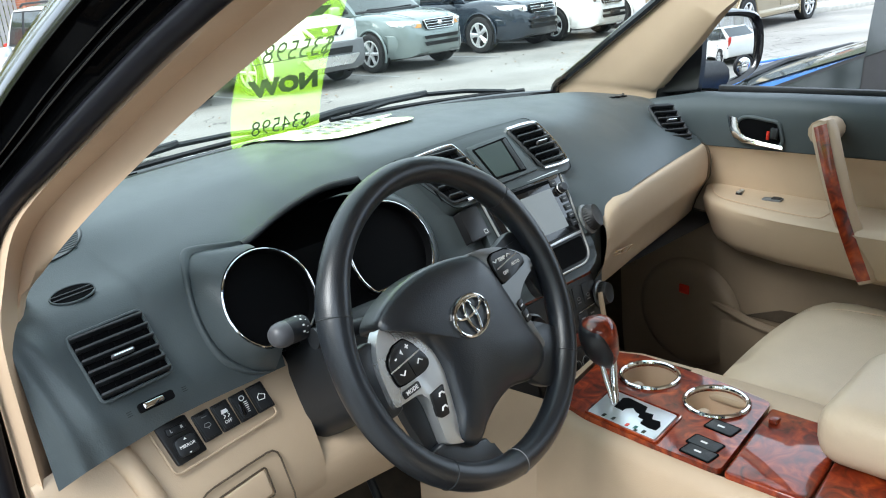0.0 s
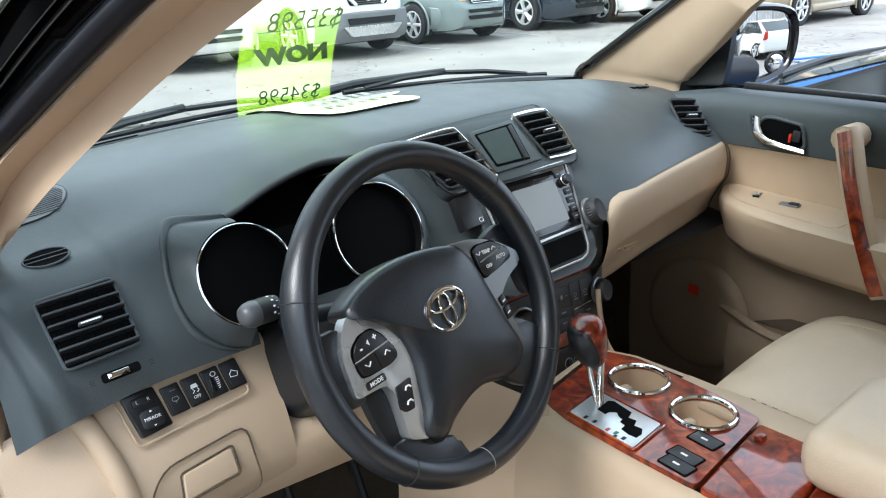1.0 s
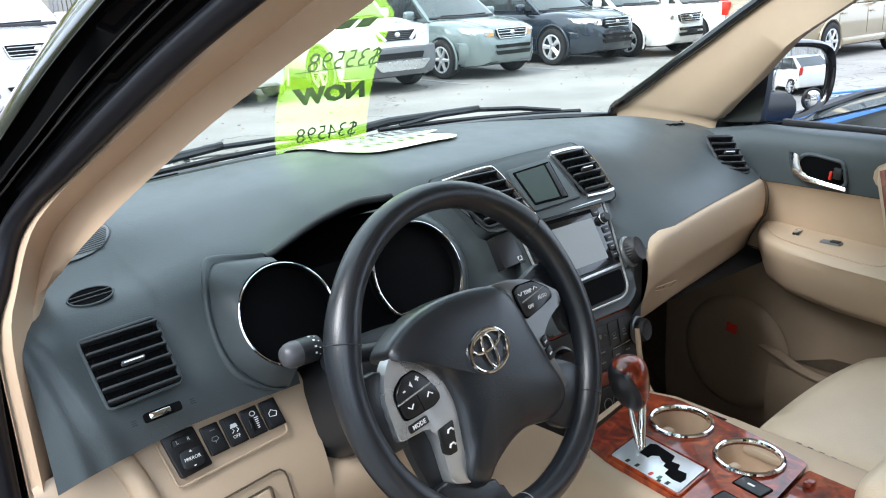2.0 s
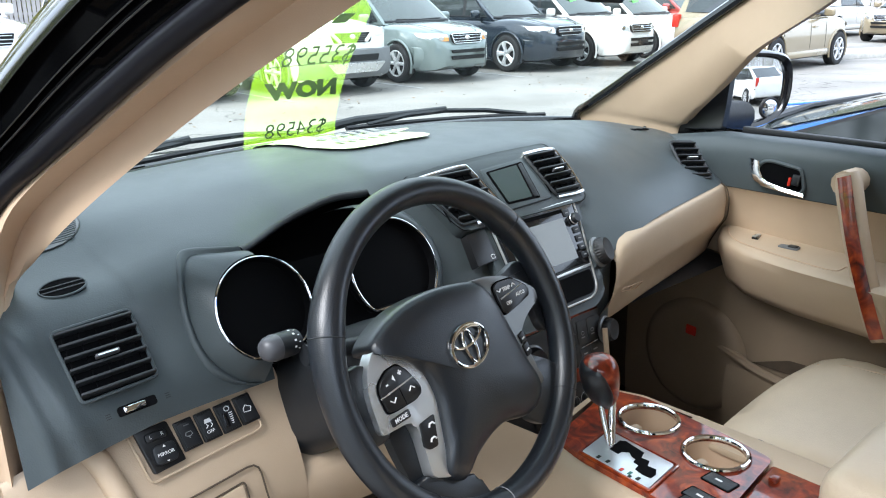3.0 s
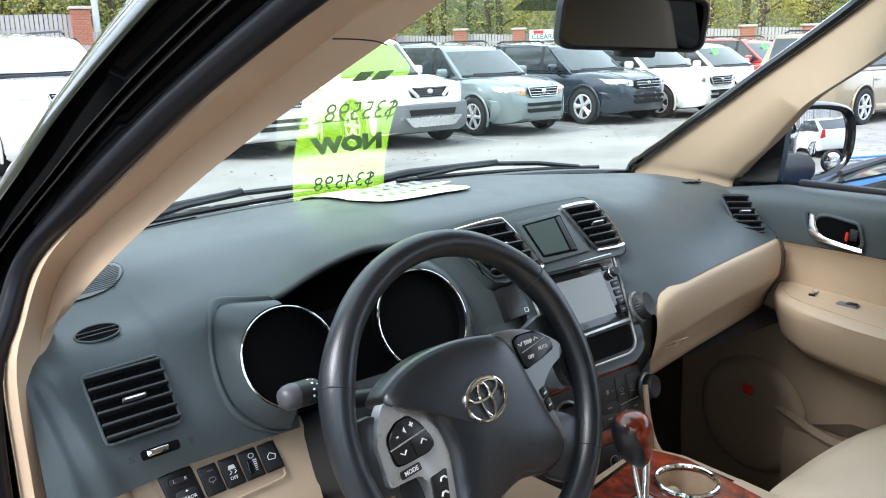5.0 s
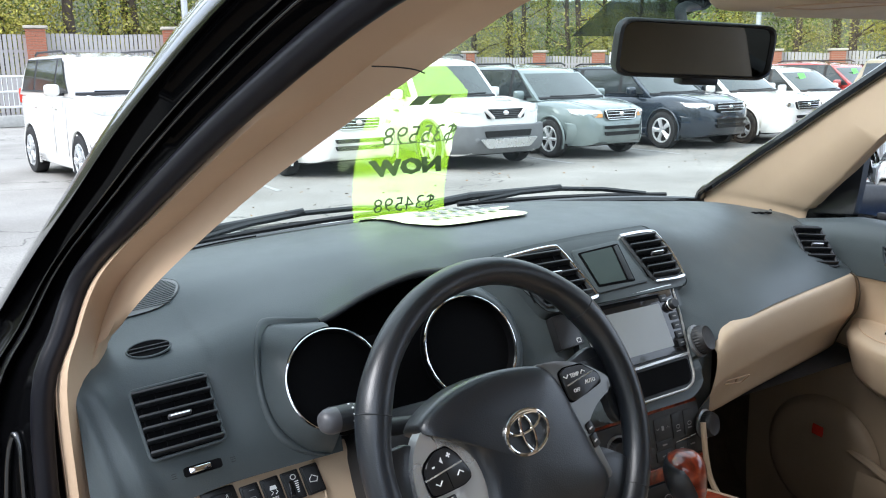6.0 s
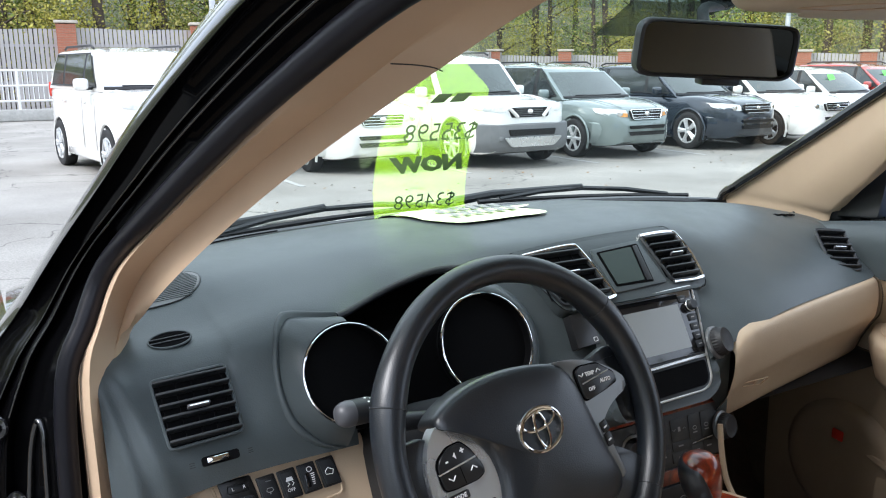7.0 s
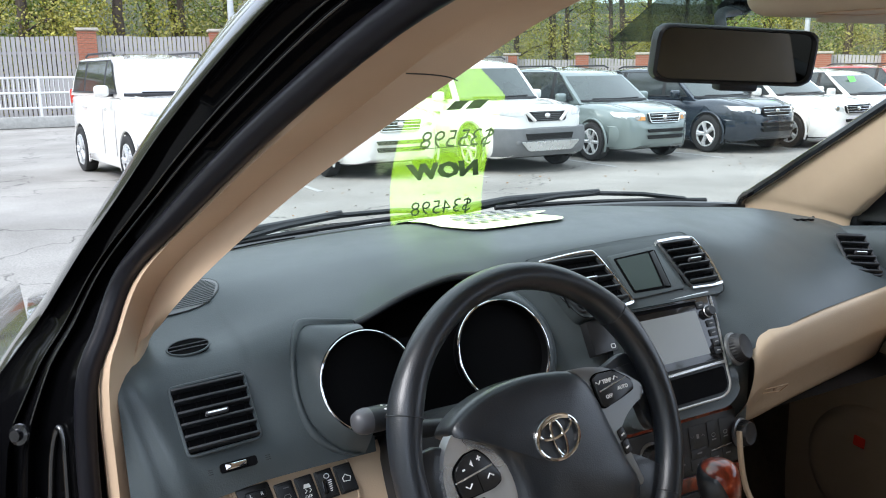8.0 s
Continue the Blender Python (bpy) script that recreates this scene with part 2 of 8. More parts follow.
LEAVES = [material("spring_leaves", (0.44, 0.42, 0.05), 0.6, second=(0.29, 0.25, 0.035), scale=1.3),
          material("fresh_leaves", (0.26, 0.33, 0.05), 0.6, second=(0.12, 0.18, 0.03), scale=1.3),
          material("olive_leaves", (0.36, 0.31, 0.06), 0.6, second=(0.18, 0.18, 0.04), scale=1.3)]
UNDERGROWTH = material("undergrowth", (0.065, 0.07, 0.025), 0.95, second=(0.03, 0.03, 0.015), scale=0.8, grain=0.9, grain_scale=6)
POLE = material("galvanised_pole", (0.58, 0.60, 0.62), 0.5, 0.3, vary=0.08)
BANNER = material("white_vinyl", (0.82, 0.82, 0.82), 0.5, vary=0.04)
BANNER_RED = material("red_vinyl", (0.62, 0.03, 0.03), 0.5, vary=0.04)
PRINT_GREEN = material("green_print", (0.03, 0.16, 0.13), 0.5, vary=0.05)
TAG_GREEN = material("lime_price_card", (0.18, 0.85, 0.12), 0.5, vary=0.05)
FADED_LINE = material("worn_line_paint", (0.48, 0.475, 0.46), 0.8, second=(0.30, 0.295, 0.285), scale=4)
DASH_PARTICLE = material("dry_leaf_litter", (0.26, 0.15, 0.07), 0.95, vary=0.3)

# ---- mesh helpers ----
HOME = {}


def finish(me, sharp=38):
    me.update()
    for p in me.polygons:
        p.use_smooth = p.loop_total <= 6
    me.set_sharp_from_angle(angle=radians(sharp))
    return me


def thing(name, at, label="", category="", group="", kind=""):
    ob = new(name)
    ob.empty_display_size = 0.1
    ob.location = at
    HOME[ob] = Vector(at)
    return tagged(ob, label, category, group, kind)


def part(name, bm, mat, parent=None, label="", sharp=38, at=None):
    """One mesh object from bm, which is in world metres; under a thing or a part."""
    home = HOME[parent] if parent else Vector(at or (0, 0, 0))
    bmesh.ops.translate(bm, verts=bm.verts, vec=-home)
    bmesh.ops.recalc_face_normals(bm, faces=bm.faces)
    me = bpy.data.meshes.new(name)
    bm.to_mesh(me)
    bm.free()
    me.materials.append(mat)
    ob = new(name, finish(me, sharp))
    HOME[ob] = home
    if parent:
        ob.parent = parent
    else:
        ob.location = home
    if label:
        tagged(ob, label)
    return ob


def lone(name, bm, mat, at, label, category, group="", kind="", sharp=38):
    return tagged(part(name, bm, mat, None, label, sharp, at), label, category, group, kind)


def axes(o, u, n):
    """A frame at o with first axis u and third axis n."""
    n = Vector(n).normalized()
    u = Vector(u)
    u = (u - n * u.dot(n)).normalized()
    v = n.cross(u)
    return Matrix(((u.x, v.x, n.x, o[0]), (u.y, v.y, n.y, o[1]), (u.z, v.z, n.z, o[2]), (0, 0, 0, 1)))


def cr(pts, n):
    """A smooth curve through pts, n steps a span."""
    pts = [Vector(p) for p in pts]
    out = []
    for i in range(len(pts) - 1):
        a = pts[i - 1] if i else pts[0] * 2 - pts[1]
        b, c = pts[i], pts[i + 1]
        d = pts[i + 2] if i + 2 < len(pts) else c * 2 - b
        for k in range(n):
            t = k / n
            out.append(0.5 * ((2 * b) + (c - a) * t + (2 * a - 5 * b + 4 * c - d) * t * t + (3 * b - a - 3 * c + d) * t ** 3))
    return out + [pts[-1]]


def sheet(rows, bm=None, wrap=False, flip=False):
    """Quads over a grid of rows of points."""
    bm = bm or bmesh.new()
    vs = [[bm.verts.new(p) for p in r] for r in rows]
    n = len(vs[0])
    for a, b in zip(vs, vs[1:]):
        for j in range(n if wrap else n - 1):
            k = (j + 1) % n
            bm.faces.new((a[j], a[k], b[k], b[j]))
    return bm


def lidded(rows, bm=None):
    """A closed tube over rings of points, with both ends filled."""
    bm = bm or bmesh.new()
    vs = [[bm.verts.new(p) for p in r] for r in rows]
    n = len(vs[0])
    for a, b in zip(vs, vs[1:]):
        for j in range(n):
            k = (j + 1) % n
            bm.faces.new((a[j], a[k], b[k], b[j]))
    bm.faces.new(list(reversed(vs[0])))
    bm.faces.new(vs[-1])
    return bm


def tube(path, r, n=10, bm=None, flat=1.0):
    path = [Vector(p) for p in path]
    rs = r if isinstance(r, (list, tuple)) else [r] * len(path)
    rows, side = [], None
    for i, p in enumerate(path):
        d = (path[min(i + 1, len(path) - 1)] - path[max(i - 1, 0)]).normalized()
        if side is None:
            side = d.orthogonal().normalized()
        side = (side - d * side.dot(d)).normalized()
        up = d.cross(side)
        rows.append([p + rs[i] * (math.cos(a) * side + flat * math.sin(a) * up) for a in [2 * math.pi * k / n for k in range(n)]])
    return lidded(rows, bm)


def ringtube(path, r, n=8, bm=None):
    """A tube round a closed path."""
    bm = bm or bmesh.new()
    path = [Vector(p) for p in path]
    m, rows = len(path), []
    c = sum(path, Vector()) / m
    for i, p in enumerate(path):
        d = (path[(i + 1) % m] - path[i - 1]).normalized()
        out = (p - c)
        out = (out - d * out.dot(d)).normalized()
        up = d.cross(out)
        rows.append([bm.verts.new(p + r * (math.cos(a) * out + math.sin(a) * up)) for a in [2 * math.pi * k / n for k in range(n)]])
    for i in range(m):
        a, b = rows[i], rows[(i + 1) % m]
        for j in range(n):
            k = (j + 1) % n
            bm.faces.new((a[j], a[k], b[k], b[j]))
    return bm


def slab(outline, M, depth, bevel=0.0, bm=None, steps=2):
    """A plate with the given outline (u, v) in the frame M: its face at w = 0, its back at w = -depth."""
    bm = bm or bmesh.new()
    top = [bm.verts.new(M @ Vector((u, v, 0))) for u, v in outline]
    low = [bm.verts.new(M @ Vector((u, v, -depth))) for u, v in outline]
    n = len(outline)
    f = bm.faces.new(top)
    bm.faces.new(list(reversed(low)))
    for i in range(n):
        j = (i + 1) % n
        bm.faces.new((top[j], top[i], low[i], low[j]))
    if bevel:
        bmesh.ops.bevel(bm, geom=list(f.edges), offset=bevel, segments=steps, affect="EDGES", profile=0.5)
    return bm


def holed(outline, holes, M, depth, bm=None, n=40):
    """A flat plate with round holes (u, v, r) through it."""
    bm = bm or bmesh.new()
    loops = [list(outline)] + [[(u + r * math.cos(2 * math.pi * k / n), v + r * math.sin(2 * math.pi * k / n)) for k in range(n)] for u, v, r in holes]
    edges = []
    for lp in loops:
        vs = [bm.verts.new(M @ Vector((a, b, 0))) for a, b in lp]
        edges += [bm.edges.new((vs[i], vs[(i + 1) % len(vs)])) for i in range(len(vs))]
    faces = [g for g in bmesh.ops.triangle_fill(bm, use_beauty=True, edges=edges)["geom"] if isinstance(g, bmesh.types.BMFace)]
    ext = bmesh.ops.extrude_face_region(bm, geom=faces)
    down = M.to_3x3() @ Vector((0, 0, -depth))
    bmesh.ops.translate(bm, verts=[g for g in ext["geom"] if isinstance(g, bmesh.types.BMVert)], vec=down)
    return bm


def box(M, s, bevel=0.0, bm=None, steps=2):
    """A box of size s centred in the frame M (or at a point)."""
    if not isinstance(M, Matrix):
        M = Matrix.Translation(M)
    own = bmesh.new()
    bmesh.ops.create_cube(own, size=1, matrix=M @ Matrix.Diagonal((*s, 1)))
    if bevel:
        bmesh.ops.bevel(own, geom=list(own.edges), offset=bevel, segments=steps, affect="EDGES", profile=0.5)
    if bm is None:
        return own
    me = bpy.data.meshes.new("tmp")
    own.to_mesh(me)
    own.free()
    bm.from_mesh(me)
    bpy.data.meshes.remove(me)
    return bm


def revolve(profile, M, n=32, bm=None, squash=1.0, caps=True):
    """A turned form: profile of (radius, w) round the third axis of M."""
    bm = bm or bmesh.new()
    rows = [[bm.verts.new(M @ Vector((r * math.cos(2 * math.pi * k / n), squash * r * math.sin(2 * math.pi * k / n), w))) for k in range(n)] for r, w in profile]
    for a, b in zip(rows, rows[1:]):
        for j in range(n):
            k = (j + 1) % n
            bm.faces.new((a[j], a[k], b[k], b[j]))
    if caps and profile[0][0] > 1e-5:
        bm.faces.new(list(reversed(rows[0])))
    if caps and profile[-1][0] > 1e-5:
        bm.faces.new(rows[-1])
    bmesh.ops.remove_doubles(bm, verts=bm.verts, dist=1e-6)
    return bm


def rounded(w, h, r, n=4, cx=0.0, cy=0.0):
    """Outline of a rounded rectangle."""
    out = []
    for sx, sy, a0 in ((1, -1, -90), (1, 1, 0), (-1, 1, 90), (-1, -1, 180)):
        for k in range(n + 1):
            a = radians(a0 + 90 * k / n)
            out.append((cx + sx * (w / 2 - r) + r * math.cos(a), cy + sy * (h / 2 - r) + r * math.sin(a)))
    return out


def soft_poly(pts, n=4):
    """A closed smooth outline through 2D points."""
    p = [Vector((a, b, 0)) for a, b in pts]
    m, out = len(p), []
    for i in range(m):
        a, b, c, d = p[i - 1], p[i], p[(i + 1) % m], p[(i + 2) % m]
        for k in range(n):
            t = k / n
            q = 0.5 * ((2 * b) + (c - a) * t + (2 * a - 5 * b + 4 * c - d) * t * t + (3 * b - a - 3 * c + d) * t ** 3)
            out.append((q.x, q.y))
    return out


def cut_poly(pts, r=0.006, n=3):
    """A closed outline of straight sides with its corners rounded."""
    p = [Vector((a, b)) for a, b in pts]
    m, out = len(p), []
    for i in range(m):
        a, b, c = p[i - 1], p[i], p[(i + 1) % m]
        d1, d2 = (a - b), (c - b)
        k = min(r, d1.length * 0.45, d2.length * 0.45)
        s, e = b + d1.normalized() * k, b + d2.normalized() * k
        for j in range(n + 1):
            t = j / n
            q = (1 - t) ** 2 * s + 2 * t * (1 - t) * b + t * t * e
            out.append((q.x, q.y))
    return out


def lettering(text, size, M, mat, parent, name="lettering", mirrored=False, bold=0.0, depth=0.0002, squeeze=1.0, shear=0.0):
    cu = bpy.data.curves.new("text", "FONT")
    cu.body, cu.size, cu.align_x, cu.align_y = text, size, "CENTER", "CENTER"
    cu.offset, cu.extrude, cu.resolution_u, cu.shear = bold, depth, 2, shear
    tmp = new("text", cu)
    bpy.context.view_layer.update()
    me = bpy.data.meshes.new_from_object(tmp.evaluated_get(bpy.context.evaluated_depsgraph_get()))
    bpy.data.objects.remove(tmp)
    bm = bmesh.new()
    bm.from_mesh(me)
    bpy.data.meshes.remove(me)
    bmesh.ops.transform(bm, matrix=M @ Matrix.Diagonal((-squeeze if mirrored else squeeze, 1, 1, 1)), verts=bm.verts)
    return part(name, bm, mat, parent)

# ---- the parked car's shell: floor, pillars, roof, glass ----
CX = 0.03  # middle line of the car


def mirror_x(p):
    return Vector((2 * CX - p[0], p[1], p[2]))


# curves of the driver's front pillar, from the dash up to the roof
EDGE_IN = cr([(-0.690, 1.11, 0.60), (-0.690, 1.11, 1.00), (-0.685, 1.080, 1.165), (-0.672, 1.018, 1.222), (-0.654, 0.953, 1.271), (-0.628, 0.878, 1.325), (-0.591, 0.784, 1.390), (-0.558, 0.714, 1.437), (-0.502, 0.605, 1.507), (-0.453, 0.522, 1.559), (-0.40, 0.40, 1.60)], 4)
CREASE = cr([(-0.722, 0.988, 0.60), (-0.722, 0.988, 1.00), (-0.723, 0.990, 1.160), (-0.706, 1.010, 1.215), (-0.682, 1.002, 1.271), (-0.658, 0.944, 1.320), (-0.628, 0.862, 1.373), (-0.596, 0.772, 1.430), (-0.555, 0.672, 1.490), (-0.517, 0.552, 1.552), (-0.48, 0.43, 1.592)], 4)
EDGE_SEAL = cr([(-0.752, 0.985, 0.60), (-0.752, 0.985, 1.00), (-0.750, 0.990, 1.161), (-0.727, 1.005, 1.222), (-0.704, 1.022, 1.272), (-0.683, 0.990, 1.312), (-0.663, 0.917, 1.355), (-0.633, 0.804, 1.420), (-0.607, 0.704, 1.474), (-0.576, 0.546, 1.542), (-0.55, 0.43, 1.580)], 4)
EDGE_OUT = cr([(-0.95, 1.20, 0.60), (-0.935, 1.20, 1.00), (-0.865, 1.20, 1.115), (-0.805, 1.18, 1.196), (-0.770, 1.120, 1.265), (-0.748, 1.060, 1.315), (-0.716, 0.958, 1.388), (-0.690, 0.870, 1.450), (-0.664, 0.760, 1.510), (-0.640, 0.631, 1.566), (-0.62, 0.50, 1.605)], 4)
EDGE_GLASS = cr([(-0.74, 1.47, 0.60), (-0.74, 1.47, 1.00), (-0.735, 1.455, 1.170), (-0.722, 1.40, 1.215), (-0.705, 1.32, 1.262), (-0.690, 1.25, 1.305), (-0.668, 1.14, 1.370), (-0.650, 1.05, 1.425), (-0.628, 0.94, 1.490), (-0.605, 0.84, 1.550), (-0.58, 0.76, 1.600)], 4)


def lerp_curve(a, b, t, push=(0, 0, 0)):
    return [p.lerp(q, t) + Vector(push) for p, q in zip(a, b)]


def pillar_trim(e, c, s, g, sgn, bulge):
    """Moulded inner cover of a front pillar: outer roll, crease, broad inner face back to the glass."""
    roll = [q.lerp(p, 0.56) + Vector((-0.010 * sgn, -0.028, 0.011)) * bulge for p, q in zip(c, s)]
    c = [p + Vector((0.010 * sgn, 0.026, -0.007)) * bulge for p in c]
    rows = [lerp_curve(s, s, 0, (0, 0.03, 0)), s, lerp_curve(s, roll, 0.55, (0, -0.004, 0.002)), roll, lerp_curve(roll, c, 0.55, (0, -0.003, 0.002)), lerp_curve(roll, c, 0.9), c,
            lerp_curve(c, e, 0.12, (0, -0.003, 0.001)), lerp_curve(c, e, 0.5, (0, -0.006, 0.002)), lerp_curve(c, e, 0.9, (0, -0.002, 0.001)), e,
            lerp_curve(e, g, 0.06, (0.004 * sgn, 0, -0.006)), lerp_curve(e, g, 0.5), g]
    return sheet(rows)


trim = part("pillar_trim_left", pillar_trim(EDGE_IN, CREASE, EDGE_SEAL, EDGE_GLASS, 1, 1.0), BEIGE_TRIM, at=(-0.65, 0.9, 1.2), sharp=45)
tagged(trim, "beige moulded trim on the driver's front pillar", "pillar trim", kind="structure")
RI = cr([(0.765, 1.14, 0.60), (0.765, 1.14, 1.00), (0.763, 1.131, 1.174), (0.748, 1.101, 1.212), (0.727, 1.052, 1.255), (0.709, 1.002, 1.296), (0.687, 0.952, 1.342), (0.666, 0.896, 1.388), (0.640, 0.795, 1.448), (0.610, 0.690, 1.512), (0.57, 0.56, 1.575)], 4)
RS = [p + Vector((0.014, -0.006, 0.006)) for p in RI]
RC = lerp_curve(RI, RS, 0.5, (0, 0.006, 0))
RG = [mirror_x(p) for p in EDGE_GLASS]
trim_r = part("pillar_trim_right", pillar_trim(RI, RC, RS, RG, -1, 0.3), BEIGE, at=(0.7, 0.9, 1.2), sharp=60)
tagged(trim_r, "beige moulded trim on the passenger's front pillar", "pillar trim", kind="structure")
# short seam where the pillar cover meets the roof lining
part("trim_seam", tube(cr([(-0.528, 0.635, 1.513), (-0.519, 0.612, 1.512), (-0.511, 0.596, 1.510), (-0.505, 0.590, 1.507)], 4), 0.0006, 6), RUBBER, trim)

seal_path = [p.lerp(q, 0.10) + Vector((-0.004, -0.010, 0.004)) for p, q in zip(EDGE_SEAL, EDGE_OUT)]
tagged(part("door_seal", tube(seal_path, 0.0125, 12), SEAL, at=(-0.7, 0.9, 1.2)), "dark rubber door seal along the driver's pillar", "door seal", kind="structure")


def body_pillar(inner, outer, glass, sgn):
    """Painted door jamb of the pillar with its ridges, then the outer skin to the windscreen."""
    def at(t, dx, dy, dz):
        return lerp_curve(inner, outer, t, (dx * sgn, dy, dz))
    rows = [at(0.0, 0, 0.05, 0), at(0.16, 0, 0.012, 0), at(0.26, 0, 0.030, -0.004), at(0.42, 0, 0.036, -0.006), at(0.47, 0, 0.012, 0.002), at(0.50, 0, 0.010, 0.003),
            at(0.53, 0, 0.030, 0), at(0.56, 0, 0.034, 0), at(0.60, 0, 0.012, 0.002), at(0.64, 0, 0.016, 0.0), at(0.82, 0, 0.028, 0), at(0.93, 0, 0.012, 0), at(0.99, 0, 0.0, 0), outer]
    skin = [outer, lerp_curve(outer, glass, 0.05, (-0.004 * sgn, 0, 0.004)), lerp_curve(outer, glass, 0.15, (-0.008 * sgn, 0, 0.008)), lerp_curve(outer, glass, 0.45, (-0.012 * sgn, 0, 0.012)), lerp_curve(outer, glass, 0.97, (-0.006 * sgn, 0, 0.006))]
    return sheet(rows), sheet(skin)


jamb_bm, skin_bm = body_pillar(EDGE_SEAL, EDGE_OUT, EDGE_GLASS, 1)
jamb = tagged(part("body_pillar_left", jamb_bm, JAMB_PAINT, at=(-0.75, 1.0, 1.2), sharp=70), "glossy black painted door jamb and pillar", "car pillar", kind="structure")
part("outer_skin", skin_bm, BLACK_PAINT, jamb, "polished black outer skin reflecting trees", sharp=70)
for t_, r_ in ((0.485, 0.0016), (0.60, 0.0012)):
    part("jamb_ridge", tube(lerp_curve(EDGE_SEAL, EDGE_OUT, t_, (0, 0.0095, 0.003))[6:], r_, 6), BLACK_PAINT, jamb, sharp=80)
RO = [p.lerp(q, 0.35) + Vector((0.05, -0.01, 0.01)) for p, q in zip(RS, RG)]
jamb_bm, skin_bm = body_pillar(RS, RO, RG, -1)
jamb_r = tagged(part("body_pillar_right", jamb_bm, BLACK_PAINT, at=(0.8, 1.0, 1.2), sharp=70), "glossy black painted front pillar", "car pillar", kind="structure")
part("outer_skin", skin_bm, BLACK_PAINT, jamb_r, sharp=70)

# hinge bolts on the jamb
for x, y, z in ((-0.838, 1.100, 1.083), (-0.828, 1.092, 0.985)):
    lone("hinge_bolt", revolve([(0.0, 0.010), (0.007, 0.010), (0.008, 0.004), (0.013, 0.003), (0.014, 0.0)], axes((x, y, z), (0.6, -0.5, 0), (-0.62, -0.75, 0.2)), 16), PIANO, (x, y, z), "painted hinge bolt on the black door jamb", "bolt", "hinge bolts")

lone("jamb_bead", tube(cr([(-0.816, 1.084, 0.96), (-0.812, 1.085, 1.0), (-0.806, 1.083, 1.05), (-0.800, 1.080, 1.08), (-0.795, 1.073, 1.093), (-0.791, 1.063, 1.083), (-0.792, 1.057, 1.055), (-0.794, 1.056, 1.005), (-0.796, 1.055, 0.96)], 4), 0.0045, 10), BLACK_PAINT, (-0.80, 1.07, 1.0), "pressed bead in the glossy black door jamb", "door jamb", kind="structure", sharp=80)

# windscreen: curved pane over the dash, with its dark border and shade band
WB = [(-0.735, 1.455, 1.172), (-0.55, 1.515, 1.185), (-0.3, 1.555, 1.193), (CX, 1.57, 1.196), (0.36, 1.555, 1.193), (0.61, 1.515, 1.185), (0.795, 1.455, 1.172)]
WT = [(-0.572, 0.715, 1.620), (-0.43, 0.755, 1.636), (-0.2, 0.785, 1.645), (CX, 0.795, 1.647), (0.26, 0.785, 1.645), (0.49, 0.755, 1.636), (0.632, 0.715, 1.620)]
low, top = cr(WB, 5), cr(WT, 5)


def pane_row(t):
    bow = 4 * t * (1 - t) * 0.028
    return [a.lerp(b, t) + Vector((0, bow * 0.5, bow)) for a, b in zip(low, top)]


glass_pane = part("window_windscreen", sheet([pane_row(k / 12) for k in range(11)]), GLASS, at=(0, 1.2, 1.4))
tagged(glass_pane, "clear curved windscreen over the dashboard", "windscreen", kind="structure")
glass_pane.visible_shadow = False
band = part("shade_band", sheet([pane_row(t) for t in (10 / 12, 11 / 12, 1.0)]), BAND, glass_pane)
band.visible_shadow = False
rim_low = tube([p + Vector((0, -0.012, 0.002)) for p in low], 0.010, 8)
part("black_border", rim_low, PIANO, glass_pane)
for g in (EDGE_GLASS, RG):
    sgn = 1 if g is EDGE_GLASS else -1
    part("side_border", tube([p + Vector((0.006 * sgn, -0.004, 0.006)) for p in g[8:]], 0.011, 8), PIANO, glass_pane)

# roof, roof lining, header
ROOF = [(-0.62, 0.50, 1.612), (-0.45, 0.74, 1.650), (CX, 0.80, 1.664), (0.51, 0.74, 1.650), (0.68, 0.50, 1.612)]


def roof_rows(dz, front=0.0):
    f = cr([(x, y + front, z + dz) for x, y, z in ROOF], 5)
    rows = [f]
    for y in (0.35, 0.1, -0.4, -1.0, -1.6, -2.1):
        drop = 0 if y > -1 else 0.04 * (-1 - y)
        rows.append([Vector((p.x, min(y, p.y - 0.02), p.z + 0.02 * (1 - abs(p.x - CX) / 0.7) - drop)) for p in f])
    return rows


tagged(part("ceiling", sheet(roof_rows(-0.012)), HEADLINER, at=(0, 0, 1.6)), "beige woven roof lining", "roof lining", kind="structure")
tagged(part("roof", sheet([[p + Vector((0, 0, 0.035)) for p in r] for r in roof_rows(0)]), BLACK_PAINT, at=(0, 0, 1.7)), "glossy black car roof", "roof", kind="structure")
header = cr([(-0.46, 0.70, 1.627), (-0.2, 0.74, 1.638), (CX, 0.75, 1.640), (0.26, 0.74, 1.638), (0.52, 0.70, 1.627)], 5)
tagged(part("ceiling_header", tube(header, 0.026, 10, flat=0.7), HEADLINER, at=(0, 0.8, 1.6)), "padded beige edge of the roof lining", "roof lining", kind="structure")
for x0, y0, z0, tip in ((-0.30, 0.60, 1.628, 0.0), (0.345, 0.710, 1.584, -0.27)):
    visor = thing("sun_visor", (x0, y0, z0), "beige folded sun visor under the roof", "sun visor", "sun visors")
    part("flap", slab(rounded(0.40, 0.16, 0.03), axes((x0, y0, z0), (1, 0, 0.02), (0, 0.10 + tip, -1)), 0.016, 0.006), HEADLINER, visor)
    part("hinge_rod", tube([(x0 - 0.19, y0 + 0.06, z0 + 0.016), (x0 + 0.19, y0 + 0.06, z0 + 0.018)], 0.006, 8), BEIGE, visor)

overhead = thing("overhead_console", (0.075, 0.64, 1.63), "padded beige overhead console at the front of the roof", "overhead console")
part("housing", box((0.075, 0.640, 1.610), (0.14, 0.28, 0.070), 0.026, steps=4), HEADLINER, overhead, sharp=80)
